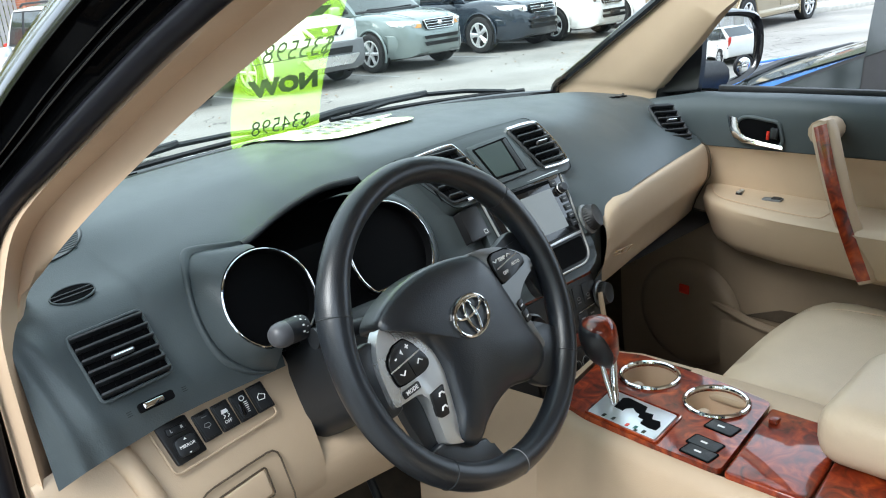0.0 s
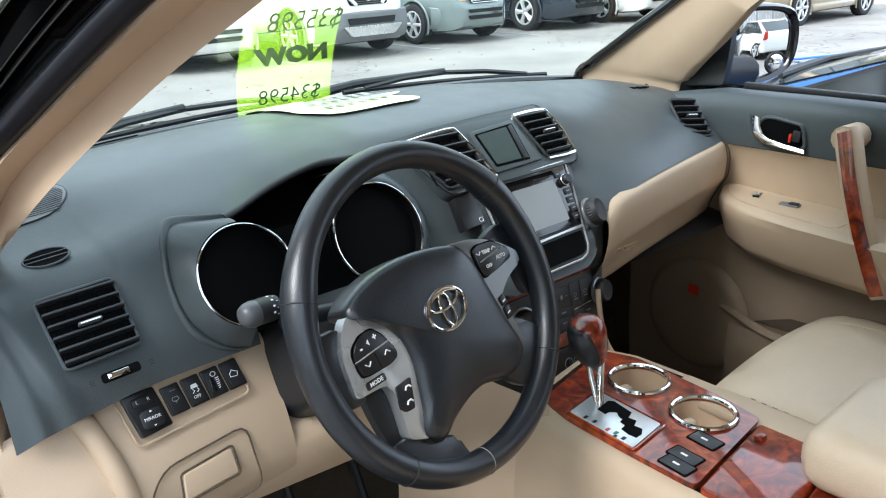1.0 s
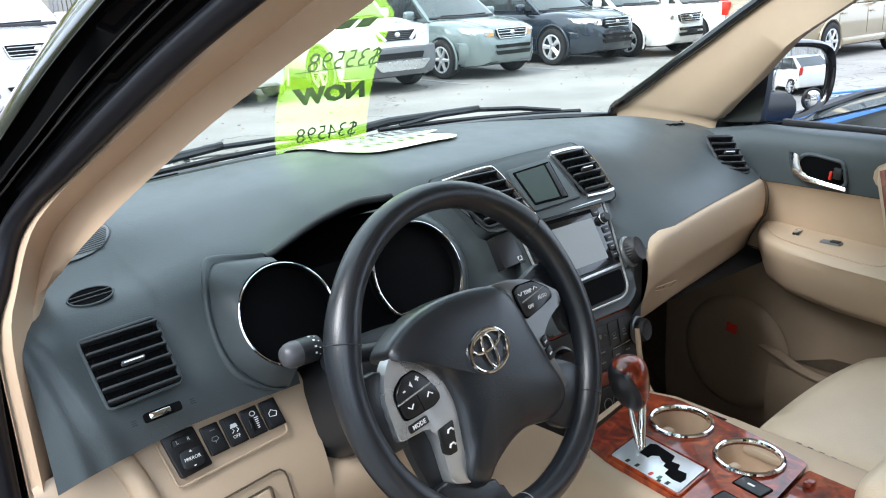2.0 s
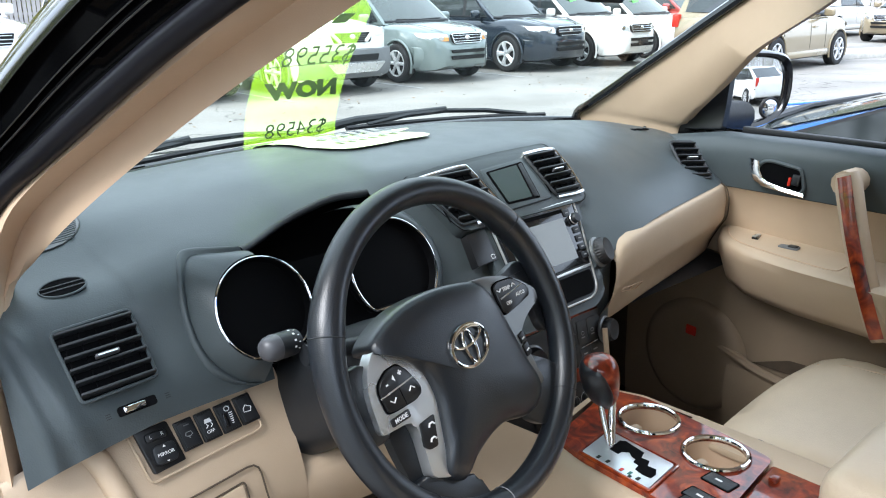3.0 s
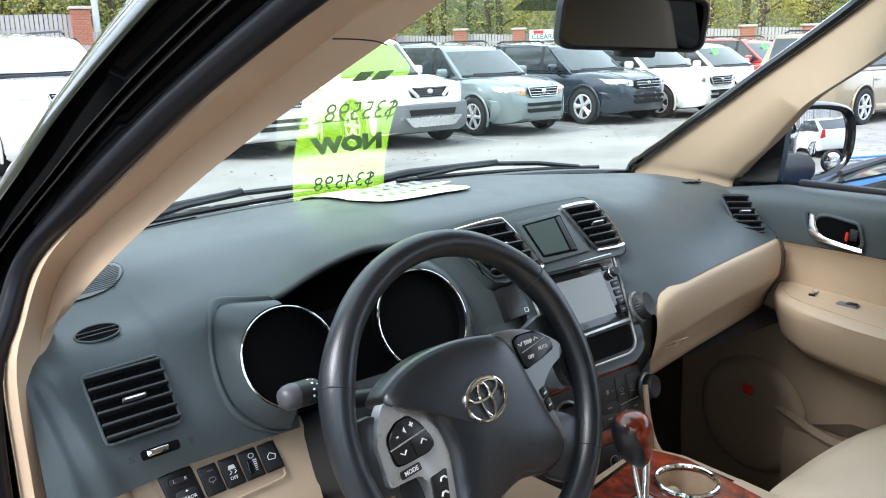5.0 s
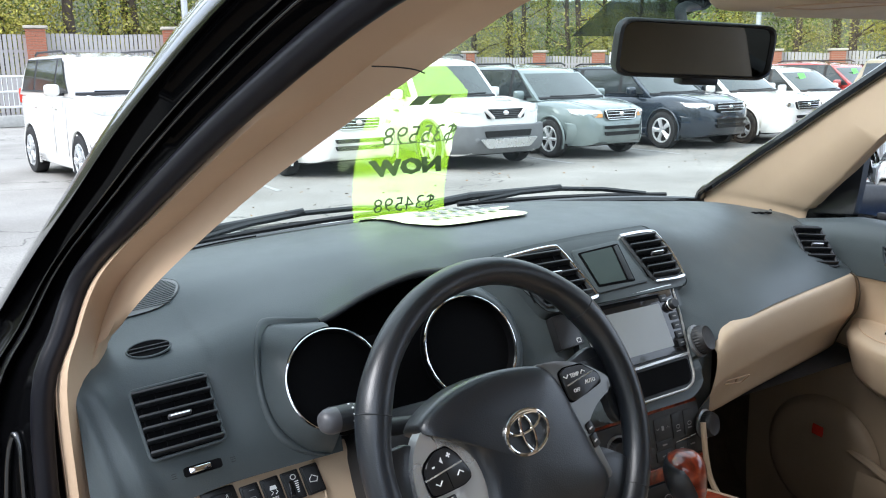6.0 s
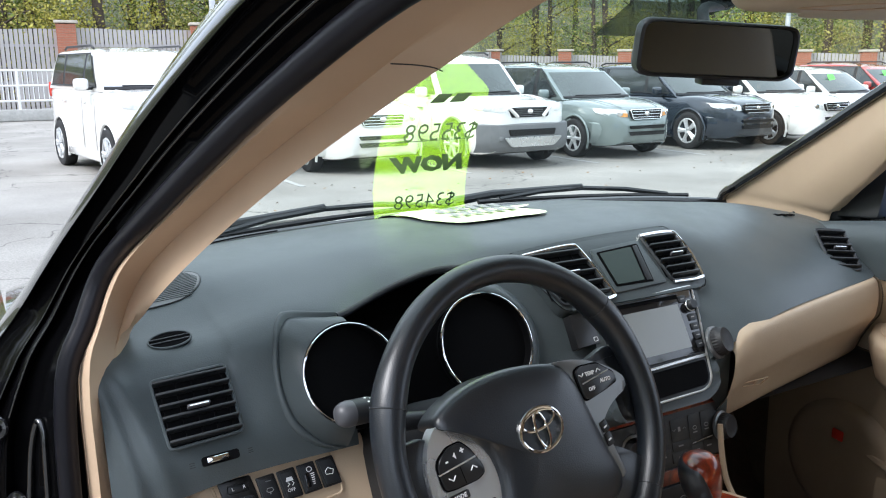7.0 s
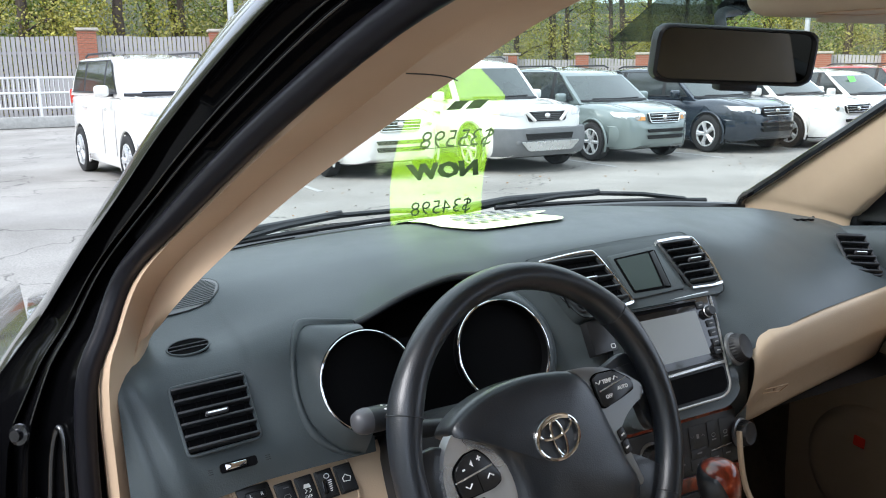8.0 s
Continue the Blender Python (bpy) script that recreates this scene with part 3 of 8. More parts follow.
part("lamp_seam", ringtube([Vector((0.075 + u, 0.640 + v, 1.5745)) for u, v in rounded(0.09, 0.10, 0.012)], 0.0012, 5), BEIGE_TRIM, overhead)

# side walls behind the front seats and the tail, with openings for the windows
shell = bmesh.new()
for s in (-1, 1):
    x = CX + s * 0.86
    xr = CX + s * 0.66
    box((x, -1.2, 0.72), (0.10, 1.9, 0.95), 0.02, shell)
    for y in (-0.28, -1.15, -2.05):
        lidded([[Vector((px + dx, y + dy, z)) for dx, dy in ((-0.03, -0.05), (0.03, -0.05), (0.03, 0.05), (-0.03, 0.05))] for px, z in ((x, 1.15), (xr, 1.62))], shell)
box((CX, -2.15, 0.75), (1.7, 0.10, 0.95), 0.02, shell)
box((CX, -2.1, 1.58), (1.35, 0.12, 0.10), 0.02, shell)
for s in (-1, 1):
    for y0, y1 in ((-0.33, -1.10), (-1.20, -2.0)):
        pv = part("window_side", sheet([[Vector((CX + s * x, y, z)) for y in (y0, y1)] for x, z in ((0.86, 1.17), (0.67, 1.60))]), PRIVACY, at=(CX + s * 0.8, y0, 1.3))
        tagged(pv, "dark tinted rear side window", "car window", kind="structure")
tagged(part("window_tail", sheet([[Vector((x, y, z)) for x in (CX - 0.7, CX + 0.7)] for y, z in ((-2.14, 1.2), (-2.08, 1.56))]), PRIVACY, at=(CX, -2.1, 1.3)), "dark tinted tail window", "car window", kind="structure")
tagged(part("car_shell", shell, BLACK_PAINT, at=(CX, -1.2, 0.7)), "black rear body of the parked car", "car body", kind="structure")
floor = bmesh.new()
box((CX, -0.55, 0.40), (1.62, 3.2, 0.04), 0.0, floor)
sheet([[Vector((CX + s * 0.78, y, z)) for s in (-1, -0.5, 0, 0.5, 1)] for y, z in ((1.04, 0.42), (1.25, 0.52), (1.38, 0.75), (1.42, 1.0))], floor)
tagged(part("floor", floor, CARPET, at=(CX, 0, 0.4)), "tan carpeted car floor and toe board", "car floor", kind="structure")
lone("floor_mat", box((-0.36, 0.80, 0.428), (0.48, 0.62, 0.012), 0.004), BLACK_MAT, (-0.36, 0.80, 0.42), "black carpet mat on the driver's floor", "floor mat")
for s in (-1, 1):
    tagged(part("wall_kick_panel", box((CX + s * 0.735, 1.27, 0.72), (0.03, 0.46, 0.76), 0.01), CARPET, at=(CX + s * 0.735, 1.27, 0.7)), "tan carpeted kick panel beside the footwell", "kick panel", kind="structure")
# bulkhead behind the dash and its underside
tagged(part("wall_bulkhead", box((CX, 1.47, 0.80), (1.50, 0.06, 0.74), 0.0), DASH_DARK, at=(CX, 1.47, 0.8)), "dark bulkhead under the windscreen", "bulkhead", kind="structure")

# bonnet, cowl and wipers outside the windscreen
def hood_row(y, z, w, crown):
    return [Vector((CX + w * k / 10, y - 0.10 * abs(k / 10) ** 3, z - crown * (k / 10) ** 2)) for k in range(-10, 11)]


bonnet = thing("bonnet", (CX, 1.7, 1.0), "glossy black bonnet reflecting sky and trees", "bonnet")
part("skin", sheet([hood_row(*r) for r in ((1.70, 1.105, 0.83, 0.045), (1.85, 1.110, 0.83, 0.05), (2.1, 1.095, 0.82, 0.06), (2.35, 1.065, 0.80, 0.08), (2.55, 1.02, 0.77, 0.10), (2.68, 0.95, 0.72, 0.12), (2.74, 0.82, 0.70, 0.12))]), BLACK_PAINT, bonnet)
for s in (-1, 1):
    part("wing", sheet([[Vector((CX + s * x, y, z)) for x, z in ((0.83, zt - 0.045), (0.90, zt - 0.09), (0.945, zt - 0.22), (0.95, 0.5))] for y, zt in ((1.22, 1.10), (1.5, 1.105), (1.75, 1.10), (2.1, 1.09), (2.5, 1.02), (2.7, 0.94))]), BLACK_PAINT, bonnet)
cowl = thing("cowl_panel", (CX, 1.62, 1.13), "black slatted plastic cowl below the windscreen", "cowl panel")
part("panel", sheet([[Vector((p.x, p.y + dy, p.z + dz)) for p in low] for dy, dz in ((0.005, -0.012), (0.05, -0.035), (0.09, -0.05), (0.15, -0.07))]), DASH_DARK, cowl)
for k in range(26):
    x = -0.62 + 0.05 * k
    part("slat", box((x, 1.585 - 0.10 * abs((x - CX) / 0.75) ** 2 + 0.03, 1.158), (0.028, 0.05, 0.010), 0.003), RUBBER, cowl)
for x0, x1, y0 in ((-0.52, 0.10, 1.545), (0.16, 0.72, 1.56)):
    w = thing("windscreen_wiper", (x0, y0, 1.2), "black wiper arm and blade resting on the windscreen", "wiper", "wipers")
    def bend(k, lift, back):
        x = x0 + (x1 - x0) * k
        return Vector((x, 1.60 - 0.115 * ((x - CX) / 0.76) ** 2 - back, 1.196 - 0.022 * ((x - CX) / 0.76) ** 2 + lift))
    part("blade", tube([bend(k / 12, 0.013, 0.01) for k in range(13)], 0.006, 6), RUBBER, w)
    part("bridge", tube([bend(0.1, 0.016, 0.01), bend(0.3, 0.028, 0.004), bend(0.5, 0.032, 0.0), bend(0.7, 0.028, 0.004), bend(0.9, 0.016, 0.01)], 0.006, 6), DASH_DARK, w)
    part("arm", tube([bend(-0.12, 0.004, -0.05), bend(0.1, 0.022, -0.03), bend(0.5, 0.036, 0.0)], [0.012, 0.010, 0.007], 8), DASH_DARK, w)

# ---- dashboard ----
dash = thing("dashboard", (CX, 1.1, 0.9), "dark grey grained dashboard over beige lower panels", "dashboard")
STATIONS = (
    (-0.735, ((1.41, 1.172), (1.28, 1.182), (1.17, 1.182), (1.08, 1.178), (1.00, 1.172), (0.975, 1.130), (0.955, 1.060), (0.94, 1.000))),
    (-0.690, ((1.43, 1.180), (1.30, 1.195), (1.20, 1.195), (1.09, 1.182), (1.00, 1.165), (0.967, 1.115), (0.938, 1.065), (0.93, 1.016))),
    (-0.600, ((1.48, 1.188), (1.33, 1.212), (1.21, 1.208), (1.09, 1.182), (1.005, 1.168), (0.967, 1.112), (0.938, 1.065), (0.93, 1.03))),
    (-0.570, ((1.49, 1.189), (1.338, 1.215), (1.21, 1.212), (1.10, 1.189), (1.005, 1.174), (0.967, 1.117), (0.940, 1.067), (0.932, 1.031))),
    (-0.535, ((1.50, 1.190), (1.345, 1.218), (1.21, 1.217), (1.10, 1.198), (1.005, 1.181), (0.967, 1.123), (0.943, 1.070), (0.934, 1.031))),
    (-0.480, ((1.515, 1.192), (1.35, 1.224), (1.207, 1.226), (1.10, 1.210), (1.004, 1.190), (0.970, 1.133), (0.948, 1.074), (0.937, 1.03))),
    (-0.433, ((1.526, 1.193), (1.355, 1.228), (1.205, 1.233), (1.10, 1.219), (1.001, 1.1905), (0.972, 1.138), (0.950, 1.075), (0.938, 1.03))),
    (-0.360, ((1.538, 1.194), (1.36, 1.233), (1.20, 1.243), (1.11, 1.231), (1.036, 1.200), (1.005, 1.145), (0.98, 1.08), (0.96, 1.02))),
    (-0.310, ((1.542, 1.1945), (1.36, 1.236), (1.20, 1.248), (1.11, 1.239), (1.040, 1.2135), (1.00, 1.15), (0.97, 1.08), (0.945, 1.02))),
    (-0.260, ((1.545, 1.195), (1.36, 1.238), (1.20, 1.251), (1.11, 1.245), (1.038, 1.2235), (0.995, 1.155), (0.96, 1.085), (0.925, 1.015))),
    (-0.210, ((1.548, 1.1955), (1.36, 1.239), (1.20, 1.254), (1.10, 1.2475), (1.026, 1.2255), (0.982, 1.165), (0.945, 1.09), (0.91, 1.012))),
    (-0.150, ((1.55, 1.196), (1.36, 1.240), (1.20, 1.255), (1.08, 1.250), (1.02, 1.233), (0.972, 1.165), (0.93, 1.090), (0.895, 1.01))),
    (0.030, ((1.555, 1.196), (1.36, 1.242), (1.20, 1.258), (1.07, 1.252), (1.01, 1.232), (0.965, 1.165), (0.918, 1.090), (0.885, 1.02))),
    (0.190, ((1.545, 1.196), (1.36, 1.240), (1.20, 1.255), (1.08, 1.250), (1.02, 1.232), (0.962, 1.165), (0.912, 1.112), (0.880, 1.074))),
    (0.320, ((1.53, 1.193), (1.35, 1.230), (1.20, 1.245), (1.11, 1.233), (1.04, 1.210), (0.972, 1.165), (0.922, 1.128), (0.892, 1.103))),
    (0.500, ((1.49, 1.189), (1.33, 1.216), (1.21, 1.223), (1.13, 1.210), (1.07, 1.190), (1.00, 1.155), (0.951, 1.126), (0.924, 1.106))),
    (0.660, ((1.455, 1.184), (1.31, 1.202), (1.21, 1.203), (1.13, 1.193), (1.07, 1.178), (1.025, 1.148), (0.985, 1.122), (0.957, 1.103))),
    (0.720, ((1.43, 1.175), (1.30, 1.190), (1.20, 1.192), (1.13, 1.182), (1.08, 1.167), (1.045, 1.142), (1.010, 1.117), (0.985, 1.10))),
    (0.790, ((1.40, 1.165), (1.30, 1.176), (1.20, 1.178), (1.13, 1.170), (1.09, 1.155), (1.065, 1.135), (1.035, 1.110), (1.01, 1.09))),
)


def across(k, n=5):
    """The k-th line of the dash from door to door."""
    return cr([(x, ps[k][0], ps[k][1]) for x, ps in STATIONS], n)


lines = [across(k, 9) for k in range(8)]
cols = [cr([ln[i] for ln in lines], 4) for i in range(len(lines[0]))]
# two soft ridges fall across the end towards the driver's door
for col in cols:
    for p in col:
        if p.x < -0.60 and p.y < 1.01:
            t = max(0.0, min(1.0, (1.176 - p.z) / 0.15))
            rise = sum(h * math.exp(-((p.x - (x0 + (x1 - x0) * t ** 0.75)) / w) ** 2) for x0, x1, w, h in ((-0.728, -0.672, 0.0105, 0.0085), (-0.742, -0.706, 0.0085, 0.0075)))
            p += Vector((-0.15, -0.84, 0.50)) * rise * min(1.0, t * 5)
HOOD_L, HOOD_R = -0.433, -0.210  # the skin ends at the hood's edge between these, over the dials
first_open = min(range(len(cols)), key=lambda i: abs(cols[i][16].x - HOOD_L))
last_open = min(range(len(cols)), key=lambda i: abs(cols[i][16].x - HOOD_R))
skin = sheet([c[:17] for c in cols])
sheet([c[16:] for c in cols[:first_open + 1]], skin)
sheet([c[16:] for c in cols[last_open:]], skin)
bmesh.ops.remove_doubles(skin, verts=skin.verts, dist=1e-5)
part("upper_panel", skin, DASH, dash, sharp=75)


def dash_col(i, y, z):
    pts = cols[i]
    if y is not None:
        pts = [p for p in pts if p.z > 1.14]
        for p, q in zip(pts, pts[1:]):
            if (p.y - y) * (q.y - y) <= 0 and abs(q.y - p.y) > 1e-6:
                return p.z + (q.z - p.z) * (y - p.y) / (q.y - p.y)
        return min(pts, key=lambda q: abs(q.y - y)).z
    pts = pts[len(pts) // 2:]
    for p, q in zip(pts, pts[1:]):
        if (p.z - z) * (q.z - z) <= 0 and abs(q.z - p.z) > 1e-6:
            return p.y + (q.y - p.y) * (z - p.z) / (q.z - p.z)
    return min(pts, key=lambda q: abs(q.z - z)).y


def dash_at(x, y=None, z=None):
    """A point of the dash skin at x: on its top for a given y, on its face for a given z."""
    xs_ = [c[0].x for c in cols]
    i = max(0, min(len(cols) - 2, sum(1 for v in xs_ if v <= x) - 1))
    f = max(0.0, min(1.0, (x - xs_[i]) / (xs_[i + 1] - xs_[i])))
    v = dash_col(i, y, z) * (1 - f) + dash_col(i + 1, y, z) * f
    return Vector((x, y, v)) if y is not None else Vector((x, v, z))


LW = [(-0.755, 0.955, 1.004), (-0.69, 0.950, 1.022), (-0.62, 0.948, 1.033), (-0.52, 0.950, 1.036), (-0.42, 0.953, 1.034)]
LOWER = (((0, 0.012, 0.0), (0, 0.004, -0.008), (0, -0.006, -0.03), (0, -0.020, -0.06), (0, -0.042, -0.10), (0, -0.054, -0.14), (0, -0.048, -0.18), (0, 0.0, -0.23), (0, 0.06, -0.26)))
knee = cr(LW, 5)
part("knee_panel", sheet([[p + Vector(o) for p in knee] for o in cr(LOWER, 3)]), BEIGE, dash, "beige lower panel below the driver's vent", sharp=75)
# raised edge at the outer end of the knee panel
part("knee_roll", tube(cr([(-0.668, 0.950, 1.022), (-0.655, 0.938, 0.99), (-0.640, 0.908, 0.93), (-0.633, 0.898, 0.86)], 4), [0.004] + [0.014] * 10 + [0.006] * 2, 10), BEIGE, dash)
# knee bolster under the column, continuing to the console
part("column_bolster", sheet([[Vector((x, 0.91 + dy - 0.03 * math.sin((x + 0.42) * 3), 0.915 + dz)) for x in [-0.62 + 0.03 * k for k in range(19)]] for dy, dz in ((0.06, 0.0), (0.0, -0.004), (-0.012, -0.03), (0.0, -0.09), (0.06, -0.13))]), BEIGE, dash, sharp=75)

# glove box side: rounded beige panel under the dark dash
gb = cr([(0.190, 0.877, 1.066), (0.212, 0.880, 1.085), (0.235, 0.882, 1.093), (0.26, 0.885, 1.097), (0.36, 0.899, 1.104), (0.50, 0.924, 1.105), (0.66, 0.957, 1.103), (0.70, 0.975, 1.096)], 5)
GB = cr([(0, 0.010, 0.003), (0, -0.005, -0.003), (0, -0.011, -0.014), (0, -0.015, -0.035), (0, -0.014, -0.062), (0, -0.011, -0.078), (0, -0.002, -0.093), (0, 0.016, -0.128), (0, 0.033, -0.165), (0, 0.10, -0.19)], 3)
glove = part("glove_box", sheet([[p + Vector((0.26 * o[2] * max(0, 1 - (p.x - 0.190) / 0.08), o[1], o[2])) for p in gb] for o in GB]), BEIGE, dash, "beige glove box panel", sharp=75)
GM = axes((0.253, 0.8815, 0.9985), (0.97, 0.13, 0.10), (-0.10, -0.88, -0.47))
part("latch", ringtube([GM @ Vector((u, v, 0.001)) for u, v in cut_poly([(-0.026, 0.0), (0.028, 0.006), (0.018, -0.010), (-0.020, -0.008)], 0.002)], 0.0011, 6), BEIGE_TRIM, glove)
part("keyhole", slab(rounded(0.004, 0.010, 0.0015), GM @ Matrix.Translation((0.004, -0.002, 0.002)), 0.003), BEIGE_TRIM, glove)
part("end_seam", tube([gb[-4] + Vector((0.012 * math.sin(math.pi * k / 24), o[1] - 0.001, o[2])) for k, o in enumerate(GB[:24])], 0.0014, 6), CARPET, glove)
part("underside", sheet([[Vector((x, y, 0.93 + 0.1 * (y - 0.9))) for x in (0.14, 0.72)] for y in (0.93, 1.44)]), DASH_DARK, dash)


def air_vent(name, M, outline, slats, lean, tab_u, parent, frame_mat, tab_at=0.5, depth=0.035, rimr=0.003):
    """Recess with angled slats, rear vanes and a bright thumb tab."""
    v = part(name, slab(outline, M @ Matrix.Translation((0, 0, -0.004 + 0.006)), 0.002), VOID, parent, "black louvred air vent")
    part("rim", ringtube([M @ Vector((a, b, 0.003)) for a, b in outline], rimr, 6), frame_mat, v)
    lo, hi = min(b for a, b in outline), max(b for a, b in outline)

    def span(y):
        xs = []
        for (a, b), (c, d) in zip(outline, outline[1:] + outline[:1]):
            if (b - y) * (d - y) < 0:
                xs.append(a + (c - a) * (y - b) / (d - b))
        return (min(xs), max(xs)) if len(xs) > 1 else None
    for k in range(slats):
        y = lo + (hi - lo) * (k + 0.5) / slats
        s = span(y)
        if s and s[1] - s[0] > 0.008:
            F = M @ Matrix.Translation(((s[0] + s[1]) / 2, y, 0.0058)) @ Matrix.Rotation(radians(lean), 4, "X")
            part("slat", box(F, (s[1] - s[0] - 0.002, 0.0034, 0.0105), 0.0010, steps=2), DASH_DARK, v)
    for k in range(5):
        u = min(a for a, b in outline) + (max(a for a, b in outline) - min(a for a, b in outline)) * (k + 0.5) / 5
        ys = [b for a, b in outline if abs(a - u) < 0.03]
        part("vane", box(M @ Matrix.Translation((u, (lo + hi) / 2, 0.0025)), (0.0016, (hi - lo) * 0.80, 0.002), 0, steps=1), DIAL, v)
    y = lo + (hi - lo) * tab_at
    s = span(y)
    F = M @ Matrix.Translation((s[0] + (s[1] - s[0]) * tab_u, y, 0.0110)) @ Matrix.Rotation(radians(lean), 4, "X")
    part("tab", box(F, (0.027, 0.0042, 0.007), 0.0012), STALK, v)
    part("tab_line", box(F @ Matrix.Translation((0, -0.0006, 0.0036)), (0.022, 0.0016, 0.001)), CHROME, v)
    return v


VL = axes((-0.631, 0.9655, 1.1135), (0.995, 0.07, 0.0), (0.02, -0.835, 0.55))
air_vent("side_vent", VL @ Matrix.Translation((0, 0, 0.006)), cut_poly([(-0.041, -0.043), (0.046, -0.041), (0.043, 0.043), (-0.047, 0.041)], 0.006), 6, -18, 0.5, dash, DASH, rimr=0.002)
part("vent_wheel_slot", slab(rounded(0.044, 0.011, 0.003), VL @ Matrix.Translation((0.012, -0.0655, 0.012)), 0.004), VOID, dash)
part("vent_wheel", box(VL @ Matrix.Translation((0.008, -0.0655, 0.0125)), (0.026, 0.0075, 0.006), 0.002), CHROME, dash)
for du, kind in ((-0.022, 0), (0.047, 1)):
    for k in range(3):
        part("vent_mark", box(VL @ Matrix.Translation((du, -0.069 + 0.0025 * k, 0.0125)), (0.006, 0.0009, 0.0004)), DASH_DARK, dash)
OV = axes(dash_at(-0.640, 1.042), (1, -0.06, 0), (-0.10, -0.21, 0.97))
oval = [(0.0255 * math.cos(2 * math.pi * k / 32), 0.0185 * math.sin(2 * math.pi * k / 32)) for k in range(32)]
ov = part("oval_vent", slab(oval, OV @ Matrix.Translation((0, 0, 0.0035)), 0.004), VOID, dash, "black oval vent with two thin bars")
part("rim", ringtube([OV @ Vector((u * 1.02, v * 1.02, 0.003)) for u, v in oval], 0.0014, 6), DASH, ov)
for v, hw in ((-0.0045, 0.024), (0.0045, 0.024)):
    part("slat", box(OV @ Matrix.Translation((0, v, 0.0040)), (hw * 2, 0.0008, 0.0012)), STALK, ov)
VP = axes((0.632, 1.020, 1.144), (0.93, -0.30, -0.10), (-0.18, -0.70, 0.68))
air_vent("side_vent", VP @ Matrix.Translation((0, 0, 0.012)), cut_poly([(-0.028, -0.048), (0.036, -0.045), (0.026, 0.046), (-0.037, 0.045)], 0.008), 6, -18, 0.5, dash, DASH_DARK)
part("vent_wheel", box(VP @ Matrix.Translation((0.018, -0.060, 0.014)), (0.018, 0.006, 0.005), 0.002), CHROME, dash)
# defroster outlets at the ends of the dash top
mesh_line = soft_poly([(-0.070, -0.055), (0.0, -0.064), (0.040, -0.042), (0.056, -0.008), (0.048, 0.022), (0.01, 0.045), (-0.070, 0.060)], 3)
mbm = bmesh.new()
mrings = [[mbm.verts.new(dash_at(-0.616 + u * q, 1.212 + v * q) + Vector((0, 0, 0.0016))) for u, v in mesh_line] for q in (1.0, 0.75, 0.5, 0.25)]
for A, B in zip(mrings, mrings[1:]):
    for j in range(len(A)):
        mbm.faces.new((A[j], A[(j + 1) % len(A)], B[(j + 1) % len(A)], B[j]))
mbm.faces.new(mrings[-1])
outlet = part("defroster_outlet", mbm, GREY_PLASTIC, dash, "fine mesh speaker cover", sharp=80)
part("rim", ringtube([dash_at(-0.616 + u, 1.212 + v) + Vector((0, 0, 0.001)) for u, v in mesh_line], 0.0011, 6), DASH_DARK, outlet)
for k in range(20):
    v = -0.053 + 0.0052 * k
    half_w = 0.056 - 0.9 * abs(v + 0.008) ** 1.25
    part("mesh_bar", tube([dash_at(-0.616 + u, 1.212 + v) + Vector((0, 0, 0.0018)) for u in [-0.068 + (half_w + 0.064) * j / 5 for j in range(6)]], 0.0009, 4), DASH, outlet)
for k in range(3):
    part("defroster_slot", box((0.625 + 0.017 * k, 1.155 - 0.004 * k, 1.2015 - 0.001 * k), (0.011, 0.014, 0.003), 0.001), VOID, dash)
part("top_seam", tube([p + Vector((0, 0, 0.0005)) for p in cr([(-0.50, 1.44, 1.2095), (-0.42, 1.462, 1.2125), (-0.35, 1.475, 1.2135)], 4)], 0.0015, 6), VOID, dash)

# switches below the side vent
SW = axes((-0.592, 0.9375, 0.993), (0.985, 0.02, 0.02), (0.02, -0.87, 0.49))
SWN = SW @ Matrix.Translation((0, 0, 0.006))
panel = part("mirror_switch_panel", slab(cut_poly([(-0.0150, -0.0255), (0.0245, -0.0225), (0.0165, 0.0285), (-0.0245, 0.0285)], 0.003), SWN, 0.014, 0.001), PIANO_SOFT, dash)
part("selector", box(SWN @ Matrix.Translation((-0.0015, 0.0165, 0.001)), (0.026, 0.010, 0.005), 0.002), DASH_DARK, panel)
part("joypad", slab(rounded(0.028, 0.023, 0.006), SWN @ Matrix.Translation((0.002, -0.0065, 0.006)), 0.006, 0.002), DASH_DARK, panel)
lettering("L", 0.006, SWN @ Matrix.Translation((-0.0085, 0.0165, 0.0038)), INK_WHITE, panel)
lettering("R", 0.006, SWN @ Matrix.Translation((0.0055, 0.0165, 0.0038)), INK_WHITE, panel)
lettering("MIRROR", 0.0056, SWN @ Matrix.Translation((0.002, -0.0065, 0.0063)), INK_WHITE, panel)
for a, b in ((0, 0.0015), (0, -0.0145)):
    part("arrow", slab([(-0.002, b - 0.0005), (0.002, b - 0.0005), (0, b + (0.0022 if b > 0 else -0.0022))], SWN @ Matrix.Translation((0.002, 0, 0.0064)), 0.0002), INK_WHITE, panel)
